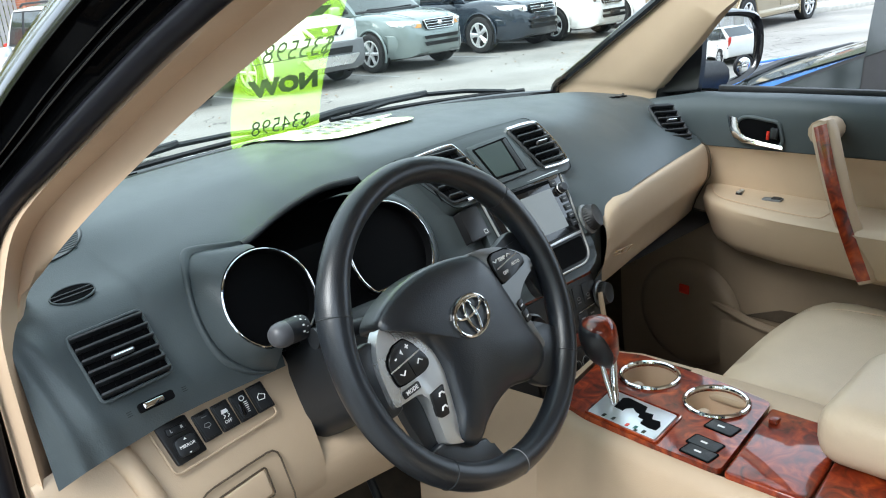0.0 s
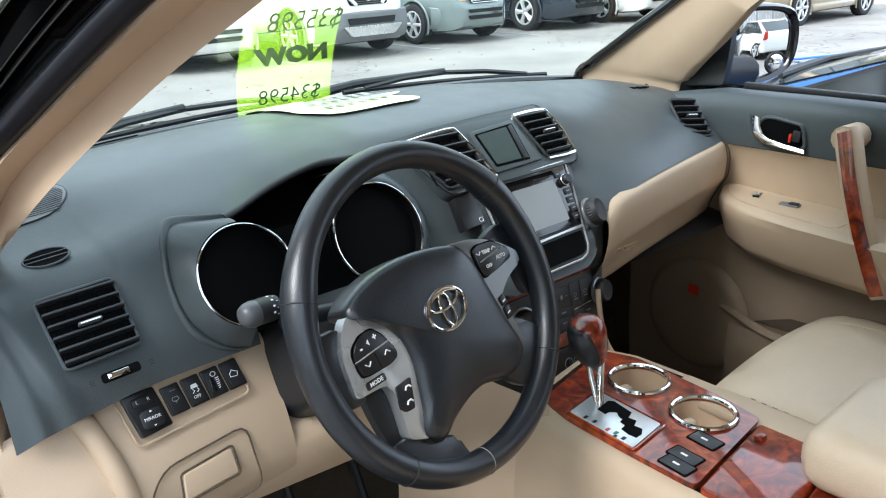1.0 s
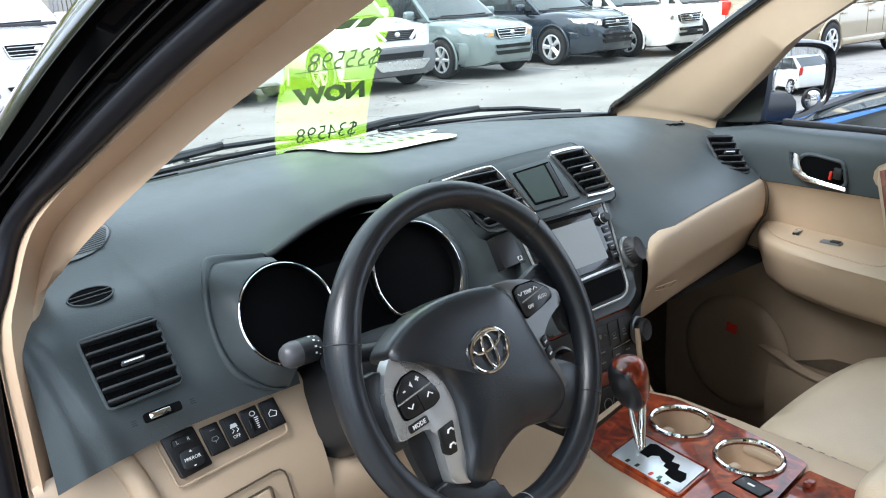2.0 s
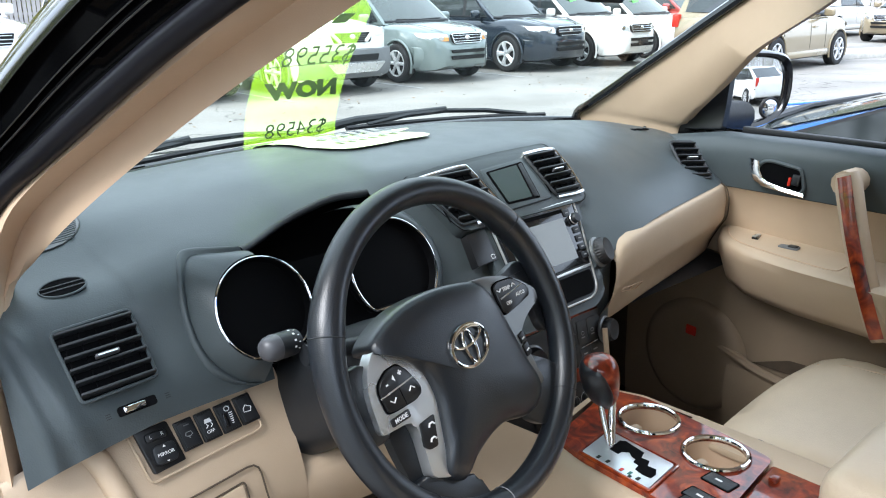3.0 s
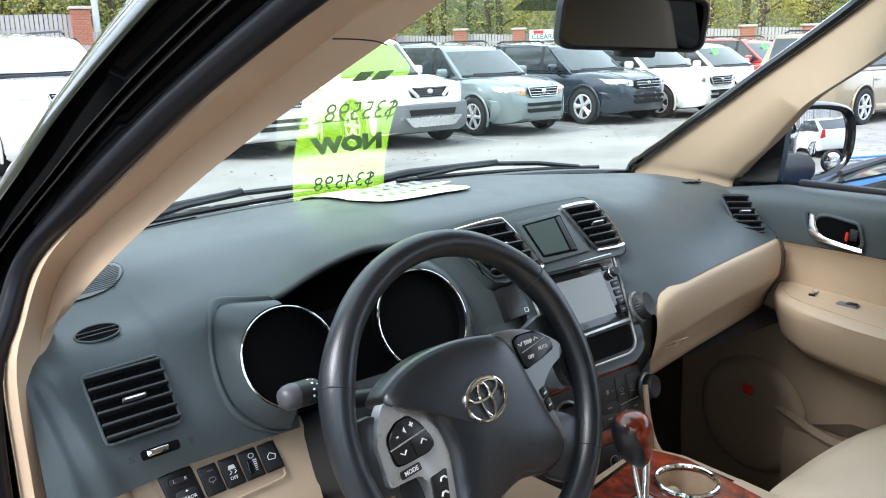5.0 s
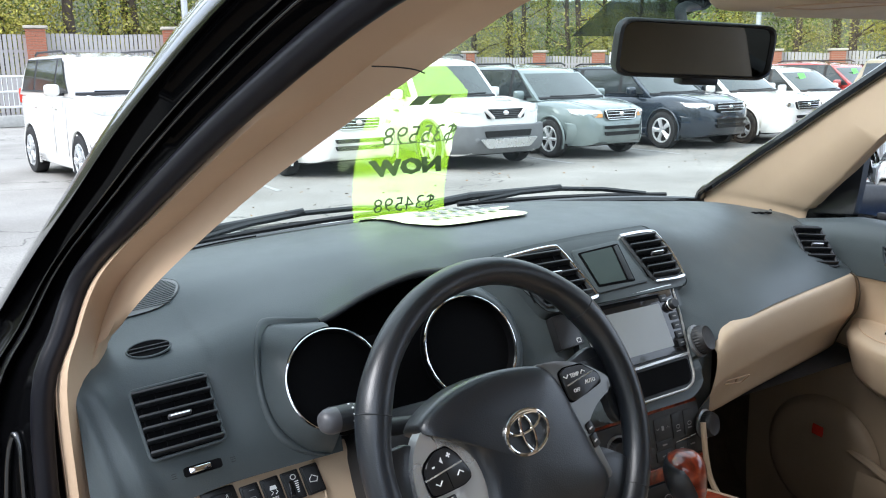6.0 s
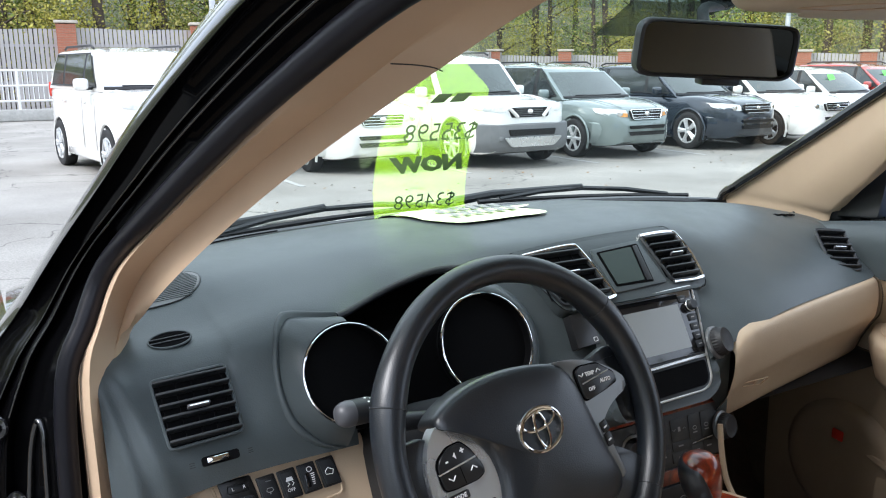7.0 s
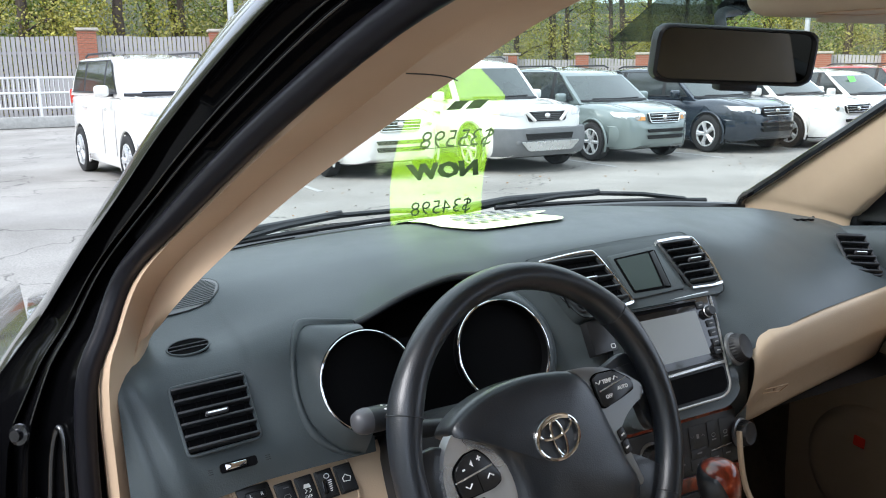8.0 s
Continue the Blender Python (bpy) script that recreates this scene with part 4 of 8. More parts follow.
for k in range(4):
    B = SW @ Matrix.Translation((0.0362 + 0.0266 * k, 0.0040 + 0.0007 * k, 0.006))
    b = part("dash_switch", slab(cut_poly([(-0.0090, -0.0190), (0.0145, -0.0180), (0.0095, 0.0190), (-0.0140, 0.0180)], 0.002), B, 0.014, 0.001), PIANO_SOFT, dash)
    part("switch_face", slab(cut_poly([(-0.0066, -0.0160), (0.0118, -0.0152), (0.0070, 0.0160), (-0.0112, 0.0152)], 0.002), B @ Matrix.Translation((0, 0, 0.0012)), 0.002, 0.0006), DASH_DARK, b)
    I = B @ Matrix.Translation((0, 0, 0.0016))
    if k == 0:
        part("symbol", ringtube([I @ Vector((u, v, 0)) for u, v in ((-0.0045, -0.001), (-0.003, 0.0025), (0.003, 0.0025), (0.0045, -0.001), (0.002, -0.0025), (-0.002, -0.0025))], 0.0005, 4), INK_GREY, b)
        part("symbol", slab([(-0.0006, -0.005), (0.0006, -0.005), (0.0006, -0.0025), (-0.0006, -0.0025)], I, 0.0002), INK_GREY, b)
        part("indicator", box(I @ Matrix.Translation((0, 0.011, 0)), (0.007, 0.0012, 0.0003)), GREY_PLASTIC, b)
    elif k == 1:
        part("symbol", slab([(-0.005, 0.003), (-0.0035, 0.008), (0.0035, 0.008), (0.005, 0.003)], I, 0.0002), INK_WHITE, b)
        for s in (-1, 1):
            part("symbol", tube([I @ Vector((s * 0.003, 0.002, 0)), I @ Vector((s * 0.003 + 0.002, -0.0005, 0)), I @ Vector((s * 0.003 - 0.001, -0.003, 0))], 0.0006, 5), INK_WHITE, b)
        lettering("OFF", 0.0058, I @ Matrix.Translation((0, -0.008, 0)), INK_WHITE, b)
    elif k == 2:
        part("thumb_wheel", box(I @ Matrix.Translation((-0.004, -0.003, 0.001)), (0.006, 0.018, 0.003), 0.001), PIANO, b)
        part("symbol", ringtube([I @ Vector((0.001 + 0.0035 * math.cos(a), 0.010 + 0.003 * math.sin(a), 0)) for a in [k2 * 0.7 for k2 in range(9)]], 0.0006, 5), INK_WHITE, b)
        for j in range(6):
            part("symbol", box(I @ Matrix.Translation((0.004, 0.004 - 0.0026 * j, 0)), (0.0052 - 0.0005 * j, 0.0012, 0.0003)), INK_WHITE, b)
    else:
        part("symbol", ringtube([I @ Vector((u, v, 0)) for u, v in ((-0.005, -0.003), (0.004, -0.004), (0.006, 0.001), (0.002, 0.003), (-0.001, 0.005), (-0.005, 0.001))], 0.0006, 5), INK_WHITE, b)
# raised border round the switch row
part("switch_border", ringtube([SW @ Vector((u, v, 0.003)) for u, v in cut_poly([(-0.022, -0.034), (0.130, -0.024), (0.124, 0.031), (-0.032, 0.036)], 0.008)], 0.0016, 6), BEIGE, dash)
# coin box
CB = axes((-0.547, 0.902, 0.912), (0.99, 0.03, 0.02), (0.02, -0.93, 0.36))
coin = part("coin_box_seam", ringtube([CB @ Vector((u, v, 0.006)) for u, v in cut_poly([(-0.072, -0.06), (0.066, -0.05), (0.066, 0.030), (-0.045, 0.022), (-0.072, -0.005)], 0.016)], 0.0013, 6), CARPET, dash)
part("coin_box_pull", slab(cut_poly([(-0.034, -0.026), (0.040, -0.022), (0.040, 0.012), (-0.028, 0.006)], 0.005), CB @ Matrix.Translation((0, 0, 0.0072)), 0.004, 0.0025, steps=4), BEIGE, coin)
# thin dark ring paints the shade round the edge of the pull
part("pull_shadow_gap", ringtube([CB @ Vector((u, v, 0.0055)) for u, v in cut_poly([(-0.036, -0.028), (0.042, -0.024), (0.042, 0.014), (-0.030, 0.008)], 0.005)], 0.0012, 6), CARPET, coin)

# ---- instrument binnacle ----
cluster = thing("instrument_cluster", (-0.34, 0.95, 1.1), "dark instrument binnacle with two chrome-ringed dials, unlit", "instrument cluster")
GN = Vector((0, -0.90, 0.436))


def dial_outline(r, cut, n=48):
    out = []
    for k in range(n):
        a = 2 * math.pi * k / n
        out.append((r * math.cos(a), max(r * math.sin(a), -cut)))
    return out


FM = axes((-0.335, 0.957, 1.120), (1, 0.03, 0), GN)
part("face", slab(rounded(0.24, 0.12, 0.03, 6), FM @ Matrix.Translation((0.0, -0.01, -0.014)), 0.01), DIAL, cluster)
DIALS = (((-0.4405, 0.935, 1.130), 0.0645, 0.0575), ((-0.2425, 0.925, 1.138), 0.0712, 0.0480))
for c, r, cut in DIALS:
    D = axes(c, (1, 0.03, 0), GN)
    d = part("dial", slab(dial_outline(r, cut), D @ Matrix.Translation((0, 0, -0.012)), 0.004), DIAL, cluster, "black unlit dial")
    part("bezel", ringtube([D @ Vector((a, b, 0.0)) for a, b in dial_outline(r, cut)], 0.0017, 8), CHROME, d)
    part("well", sheet([[D @ Vector((a * q, b * q, w)) for a, b in dial_outline(r, cut) + dial_outline(r, cut)[:1]] for q, w in ((0.99, 0.0), (0.96, -0.008), (0.94, -0.012))]), DIAL, d)

# housing of the first dial: a rounded lip standing on the dash skin, then a smooth flank out to the chrome ring
LIP_OUT = cr([(-0.4622, 0.9357, 1.0315), (-0.492, 0.9372, 1.0437), (-0.5188, 0.9427, 1.0677), (-0.531, 0.9557, 1.101), (-0.5321, 0.9731, 1.1364), (-0.5265, 0.9892, 1.1678), (-0.5162, 1.0101, 1.1866), (-0.5042, 1.0264, 1.1948), (-0.4909, 1.0243, 1.1972), (-0.4651, 1.0097, 1.1962), (-0.4363, 1.0027, 1.1928)], 5)
LIP_IN = cr([(-0.450, 0.9374, 1.0307), (-0.4805, 0.9373, 1.0431), (-0.5104, 0.9447, 1.074), (-0.522, 0.956, 1.1027), (-0.5238, 0.9718, 1.1352), (-0.5182, 0.9876, 1.1669), (-0.5111, 0.9996, 1.1811), (-0.5004, 1.0094, 1.1895), (-0.4889, 1.0091, 1.1916), (-0.4614, 0.9997, 1.1897), (-0.4335, 0.998, 1.1860)], 5)
D1 = axes(DIALS[0][0], (1, 0.03, 0), GN)
ring_at = []
for p in LIP_IN:
    q = D1.inverted() @ p
    a = math.atan2(q.y, q.x)
    ring_at.append(D1 @ Vector((0.0665 * math.cos(a), max(0.0665 * math.sin(a), -0.0600), 0.0005)))


def skin_normal(p):
    up = max(0.0, min(1.0, (p.z - 1.15) / 0.04))
    return Vector((-0.05, -0.86, 0.50)).lerp(Vector((-0.05, -0.16, 0.98)), up).normalized()


lip_rows = []
for t, h in ((0.0, -0.0015), (0.10, 0.0012), (0.30, 0.0036), (0.55, 0.0042), (0.75, 0.0034), (0.9, 0.0016), (1.0, 0.0012)):
    lip_rows.append([p.lerp(q, t) + skin_normal(p) * h for p, q in zip(LIP_OUT, LIP_IN)])
part("lip", sheet(lip_rows), DASH, cluster, sharp=80)
flank = []
for t in (0.0, 0.04, 0.2, 0.4, 0.6, 0.8, 0.94, 1.0):
    flank.append([p.lerp(q, t) + skin_normal(p) * (0.0012 + 0.003 * math.sin(math.pi * t) ** 0.8 - 0.002 * (t == 0)) for p, q in zip(LIP_IN, ring_at)])
part("flank", sheet(flank), DASH, cluster, sharp=60)


def pod(c, r, grow, a0, a1, n=28):
    D = axes(c, (1, 0.03, 0), GN)
    rows = []
    for q, w in ((1.02, 0.0005), (1.06, 0.0004), (1.14, -0.0035), (1.26, -0.014), (1.36, -0.034), (1.44, -0.065), (1.50, -0.11)):
        rows.append([D @ Vector((r * (1 + (q - 1) * grow) * math.cos(a), r * (1 + (q - 1) * grow) * math.sin(a), w)) for a in [radians(a0 + (a1 - a0) * k / n) for k in range(n + 1)]])
    return sheet(rows)


part("housing_inner", pod(DIALS[1][0], 0.0712, 1.15, -60, 98), DASH, cluster, sharp=70)
# hood over the dials: rounded edge along the end of the dash skin, dark hollow behind it
hood = [cols[i][16] for i in range(first_open, last_open + 1)]
part("hood_edge", tube([p + Vector((0, 0.0012, -0.0042)) for p in hood], 0.0056, 12), DASH_DARK, cluster, sharp=80)
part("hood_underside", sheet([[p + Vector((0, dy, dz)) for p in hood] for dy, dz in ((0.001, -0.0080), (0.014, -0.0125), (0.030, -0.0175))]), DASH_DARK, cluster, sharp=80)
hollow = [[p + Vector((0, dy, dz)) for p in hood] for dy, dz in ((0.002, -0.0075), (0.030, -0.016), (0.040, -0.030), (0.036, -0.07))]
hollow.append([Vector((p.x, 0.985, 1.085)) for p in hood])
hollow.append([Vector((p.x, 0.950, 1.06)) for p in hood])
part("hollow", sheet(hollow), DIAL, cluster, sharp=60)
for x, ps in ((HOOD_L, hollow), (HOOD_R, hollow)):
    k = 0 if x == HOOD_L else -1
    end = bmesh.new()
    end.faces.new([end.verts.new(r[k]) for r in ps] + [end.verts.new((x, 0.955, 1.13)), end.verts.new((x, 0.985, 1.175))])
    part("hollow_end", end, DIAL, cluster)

# ---- steering column and wheel ----
column = thing("steering_column", (-0.321, 0.80, 1.05), "black steering column shroud with a control stalk", "steering column")
CA = axes((-0.3204, 0.714, 1.1139), (1, 0, 0), (0.0884, -0.9100, 0.4052))
rows = []
for w, a, b, dv in ((-0.028, 0.045, 0.045, 0), (-0.05, 0.06, 0.06, -0.006), (-0.10, 0.066, 0.066, -0.012), (-0.20, 0.075, 0.072, -0.02), (-0.28, 0.08, 0.075, -0.03)):
    rows.append([CA @ Vector((u * a / 0.5, v * b / 0.5 + dv, w)) for u, v in rounded(1, 1, 0.3, 4)])
part("shroud", lidded(rows), DASH_DARK, column)
st = part("stalk", tube([CA @ Vector((-0.05, 0.03, -0.100)), CA @ Vector((-0.10, 0.036, -0.106)), CA @ Vector((-0.132, 0.040, -0.108))], [0.010, 0.011, 0.0125], 14), DASH_DARK, column)
SK = axes((-0.489, 0.836, 1.1235), (0, -0.35, 0.94), (0.94, 0.12, -0.06))
part("knob", revolve([(0.0, -0.018), (0.006, -0.0172), (0.011, -0.0145), (0.0142, -0.009), (0.0155, -0.002), (0.0152, 0.003)], SK, 24), STALK, st, "grey rounded stalk end")
part("barrel", revolve([(0.0150, 0.0032), (0.0152, 0.012), (0.0150, 0.026), (0.0138, 0.031)], SK, 24), DASH_DARK, st)
for a, w in ((-20, 0.020), (10, 0.021), (40, 0.020), (68, 0.019)):
    K = SK @ Matrix.Rotation(radians(a), 4, "Z")
    part("mark", box(K @ Matrix.Translation((0.01515, 0, w)), (0.0006, 0.0022, 0.0026)), INK_WHITE, st)
    part("mark", box(K @ Matrix.Translation((0.01515, 0.003, w + 0.005)), (0.0006, 0.0009, 0.0016)), INK_WHITE, st)
part("wiper_stalk", tube([CA @ Vector((0.06, 0.03, -0.100)), CA @ Vector((0.13, 0.04, -0.108))], [0.009, 0.011], 12), DASH_DARK, column)
# black plate put in for the shaded opening between knee panel and column
part("opening_shade", slab(cut_poly([(-0.11, -0.07), (0.13, -0.07), (0.13, 0.06), (-0.11, 0.06)], 0.02), axes((-0.33, 0.955, 1.005), (1, 0, 0), (0, -0.95, 0.3)), 0.02), VOID, column)

TURNED = 10.5
WM = CA @ Matrix.Rotation(radians(TURNED), 4, "Z")
wheel = thing("steering_wheel", (-0.321, 0.716, 1.109), "black leather four-spoke steering wheel with silver control pods", "steering wheel")
R0 = 0.1835


def rim_bulge(a):
    """Thumb rests swell the rim beside the spokes."""
    return 0.0170 + 0.0022 * math.exp(-((a - radians(30)) / 0.2) ** 2) + 0.0024 * math.exp(-((a - radians(150)) / 0.2) ** 2)


def on_rim(a, b, proud=0.0):
    """A point of the rim's skin at bearing a, turned b round its core."""
    d = Vector((math.cos(a), math.sin(a), 0))
    return WM @ (d * R0 + (d * math.cos(b) * 0.96 + Vector((0, 0, 1)) * math.sin(b) * 1.06) * (rim_bulge(a) + proud))


bm = bmesh.new()
N = 112
rws = [[bm.verts.new(on_rim(2 * math.pi * k / N, 2 * math.pi * j / 18)) for j in range(18)] for k in range(N)]
for k in range(N):
    A, B = rws[k], rws[(k + 1) % N]
    for j in range(18):
        bm.faces.new((A[j], A[(j + 1) % 18], B[(j + 1) % 18], B[j]))
rim = part("rim", bm, LEATHER, wheel)
for deg, mat in ((30.9, DASH_DARK), (151.9, DASH_DARK), (223.8, DASH_DARK), (259.2, GREY_PLASTIC), (316.0, DASH_DARK)):
    part("seam", ringtube([on_rim(radians(deg), 2 * math.pi * j / 20, 0.0001) for j in range(20)], 0.0007, 5), mat, rim)
for lo, hi in ((262, 312), (-36, 26), (156, 196), (226, 255)):
    st_bm = bmesh.new()
    count = int((hi - lo) * 0.7)
    for k in range(count):
        a = radians(lo + (hi - lo) * (k + 0.5) / count)
        d, t = Vector((math.cos(a), math.sin(a), 0)), Vector((-math.sin(a), math.cos(a), 0))
        p = d * (R0 - 0.0122) + Vector((0, 0, 0.0100))
        tube([WM @ (p - t * 0.0018), WM @ (p + t * 0.0018 + d * 0.001)], 0.0005, 5, st_bm)
    part("stitching", st_bm, GREY_PLASTIC, rim)


def cushion_form(outline, M, steps, crown):
    """A cushion over an outline: rows of (scale, height) from its foot to its crown."""
    cx, cy = sum(u for u, v in outline) / len(outline), sum(v for u, v in outline) / len(outline)
    b = bmesh.new()
    vs = [[b.verts.new(M @ Vector((cx + (u - cx) * q, cy + (v - cy) * q, w))) for u, v in outline] for q, w in steps]
    n = len(outline)
    for A, B in zip(vs, vs[1:]):
        for j in range(n):
            b.faces.new((A[j], A[(j + 1) % n], B[(j + 1) % n], B[j]))
    c = b.verts.new(M @ Vector((cx, cy, crown)))
    for j in range(n):
        b.faces.new((vs[-1][j], vs[-1][(j + 1) % n], c))
    return b


pad_line = soft_poly([(0.056, 0.057), (0.007, 0.071), (-0.038, 0.0765), (-0.075, 0.074), (-0.108, 0.064), (-0.121, 0.050), (-0.094, 0.033), (-0.0735, 0.006), (-0.069, -0.026), (-0.076, -0.054), (-0.086, -0.084), (-0.096, -0.109), (-0.078, -0.127), (-0.053, -0.117), (-0.020, -0.108), (0.013, -0.107), (0.050, -0.119), (0.080, -0.116), (0.097, -0.098), (0.091, -0.063), (0.085, -0.013), (0.080, 0.020), (0.072, 0.043)], 3)
pad = part("airbag_cover", cushion_form(pad_line, WM, ((0.99, -0.030), (1.0, -0.004), (0.995, 0.002), (0.975, 0.0065), (0.93, 0.0105), (0.84, 0.0140), (0.70, 0.0165), (0.50, 0.0180), (0.25, 0.0190)), 0.0193), LEATHER, wheel, "black grained airbag cover", sharp=60)
PODS = {
    -1: ([(-0.118, 0.052), (-0.125, 0.048), (-0.137, 0.036), (-0.1475, 0.015), (-0.151, -0.009), (-0.1525, -0.030), (-0.1405, -0.0305), (-0.1165, -0.034), (-0.1085, -0.039), (-0.1075, -0.055), (-0.112, -0.081), (-0.1155, -0.100), (-0.090, -0.115), (-0.078, -0.084), (-0.066, -0.054), (-0.060, -0.029), (-0.062, -0.004), (-0.074, 0.017), (-0.092, 0.036)],
         [(-0.101, 0.0261), (-0.0917, 0.0143), (-0.0827, -0.0058), (-0.084, -0.0135), (-0.095, -0.0170), (-0.1245, -0.0145), (-0.135, -0.0121), (-0.1362, -0.0033), (-0.1354, 0.0117), (-0.1307, 0.0191), (-0.1157, 0.0265)]),
    1: ([(0.050, 0.058), (0.0816, 0.052), (0.1087, 0.0415), (0.1334, 0.0258), (0.153, 0.007), (0.156, -0.003), (0.150, -0.0107), (0.136, -0.0135), (0.1204, -0.018), (0.1056, -0.0267), (0.0965, -0.0345), (0.0985, -0.050), (0.1055, -0.098), (0.096, -0.102), (0.086, -0.064), (0.078, -0.014), (0.070, 0.020), (0.060, 0.043)],
        [(0.0818, 0.0359), (0.0919, 0.039), (0.1174, 0.0338), (0.1395, 0.0137), (0.139, 0.0044), (0.1121, 0.0011), (0.0874, -0.0004), (0.0821, 0.0036), (0.081, 0.0233)])}


def flat_on(w, u=0.0, v=0.0, turn=0.0):
    return WM @ Matrix.Translation((u, v, w)) @ Matrix.Rotation(radians(turn), 4, "Z")


def chevron(u, v, up, parent, size=0.0042):
    """A small printed arrow head on the wheel's keys."""
    part("symbol", tube([WM @ Vector((u - size, v - up * size * 0.45, 0.0088)), WM @ Vector((u, v + up * size * 0.45, 0.0088)), WM @ Vector((u + size, v - up * size * 0.45, 0.0088))], 0.0008, 5), INK_WHITE, parent)


for s, (line_, keys) in PODS.items():
    # the right pod's silver is darkened in its colour, as if in shade
    pd = part("spoke_pod", slab(cut_poly(line_, 0.007, 3), flat_on(0.0045), 0.016, 0.0016, steps=3), SILVER if s < 0 else SHADED_SILVER, wheel, "satin silver spoke trim")
    part("key_surround", slab([(u + 0.0016 * (1 if u > s * 0.11 else -1), v + 0.0016 * (1 if v > 0.01 else -1)) for u, v in cut_poly(keys, 0.004, 3)], flat_on(0.0056), 0.004), VOID, pd)
    kb = part("button_pad", slab(cut_poly(keys, 0.004, 3), flat_on(0.0082), 0.006, 0.0010), PIANO_SOFT, pd)
    if s < 0:
        part("divider", tube([WM @ Vector((-0.1378, 0.005, 0.0083)), WM @ Vector((-0.0890, 0.0057, 0.0083))], 0.0009, 6), SILVER, kb)
        part("key_gap", tube([WM @ Vector((-0.1107, 0.0040, 0.0082)), WM @ Vector((-0.110, -0.0150, 0.0082))], 0.0005, 5), VOID, kb)
        for ch, u, v, sz in (("+", -0.102, 0.0175, 0.010), ("-", -0.1237, 0.0145, 0.010)):
            lettering(ch, sz, flat_on(0.0084, u, v), INK_WHITE, kb, bold=0.0004)
        part("symbol", slab([(-0.1150, 0.0165), (-0.1115, 0.0198), (-0.1115, 0.0125)], flat_on(0.0086), 0.0002), INK_WHITE, kb)
        chevron(-0.0958, -0.0034, 1, kb)
        chevron(-0.1239, -0.0042, -1, kb)
        MB = flat_on(0.0066, -0.1230, -0.0246, -3)
        mb = part("mode_button", slab(rounded(0.0275, 0.0085, 0.0018), MB, 0.003, 0.0008), PIANO_SOFT, pd)
        lettering("MODE", 0.0066, MB @ Matrix.Translation((0, 0, 0.0003)), INK_WHITE, mb, bold=0.0001)
        pb = part("phone_button", slab(cut_poly([(-0.1045, -0.0425), (-0.0806, -0.0427), (-0.0925, -0.0745), (-0.1050, -0.0725), (-0.1105, -0.0665)], 0.0025), flat_on(0.0066), 0.003, 0.0008), PIANO_SOFT, pd)
        for u, v, up in ((-0.0905, -0.050, 1), (-0.0960, -0.0645, 1)):
            part("symbol", tube([WM @ Vector((u - 0.0045, v - 0.0016, 0.0070)), WM @ Vector((u - 0.0020, v + 0.0014, 0.0070)), WM @ Vector((u + 0.0020, v + 0.0014, 0.0070)), WM @ Vector((u + 0.0045, v - 0.0016, 0.0070))], 0.0012, 5), INK_WHITE, pb)
    else:
        part("divider", tube([WM @ Vector((0.0855, 0.0192, 0.0083)), WM @ Vector((0.1310, 0.0209, 0.0083))], 0.0009, 6), SILVER, kb)
        lettering("TEMP", 0.0062, flat_on(0.0086, 0.1015, 0.0268, -8), INK_WHITE, kb, bold=0.0003)
        lettering("AUTO", 0.0062, flat_on(0.0086, 0.1215, 0.0118, -8), INK_WHITE, kb, bold=0.0002)
        lettering("OFF", 0.0062, flat_on(0.0086, 0.0968, 0.0093, -8), INK_WHITE, kb, bold=0.0002)
        chevron(0.0880, 0.0290, -1, kb, 0.0036)
        chevron(0.1150, 0.0262, 1, kb, 0.0036)
        for v0, v1 in ((-0.0315, -0.0440), (-0.0455, -0.0610)):
            db = part("display_button", slab(cut_poly([(0.0905, v0), (0.1010, v0 + 0.002), (0.1025, v1 + 0.001), (0.0915, v1)], 0.002), flat_on(0.0064), 0.003, 0.0007), PIANO_SOFT, pd)
            part("symbol", box(flat_on(0.0066, 0.0965, (v0 + v1) / 2, 12), (0.0055, 0.0020, 0.0002)), INK_WHITE, db)
# leather-covered arms that run into the rim, and the dark back plate by the lower spoke
for arm_line, w in (([(-0.168, 0.043), (-0.1265, 0.040), (-0.136, -0.010), (-0.137, -0.038), (-0.172, -0.032), (-0.178, 0.003)], -0.004),
                    ([(0.090, 0.036), (0.128, 0.040), (0.160, 0.044), (0.174, 0.030), (0.178, 0.0), (0.178, -0.038), (0.163, -0.056), (0.154, -0.045), (0.153, -0.020), (0.150, -0.004), (0.134, 0.020)], -0.010),
                    ([(0.090, -0.060), (0.118, -0.074), (0.142, -0.096), (0.146, -0.106), (0.124, -0.131), (0.096, -0.152), (0.067, -0.137), (0.055, -0.118), (0.060, -0.090)], 0.0),
                    ([(-0.135, -0.098), (-0.1066, -0.100), (-0.078, -0.122), (-0.055, -0.132), (-0.052, -0.150), (-0.038, -0.172), (-0.069, -0.170), (-0.117, -0.138), (-0.134, -0.115)], -0.002)):
    part("spoke_arm", slab(soft_poly(arm_line, 3), WM @ Matrix.Translation((0, 0, w)), 0.012, 0.0035, steps=3), LEATHER, wheel, sharp=70)
part("back_plate", slab(cut_poly([(-0.134, -0.034), (-0.096, -0.040), (-0.102, -0.108), (-0.132, -0.102), (-0.135, -0.055)], 0.006), WM @ Matrix.Translation((0, 0, -0.012)), 0.012, 0.003), DASH_DARK, wheel)
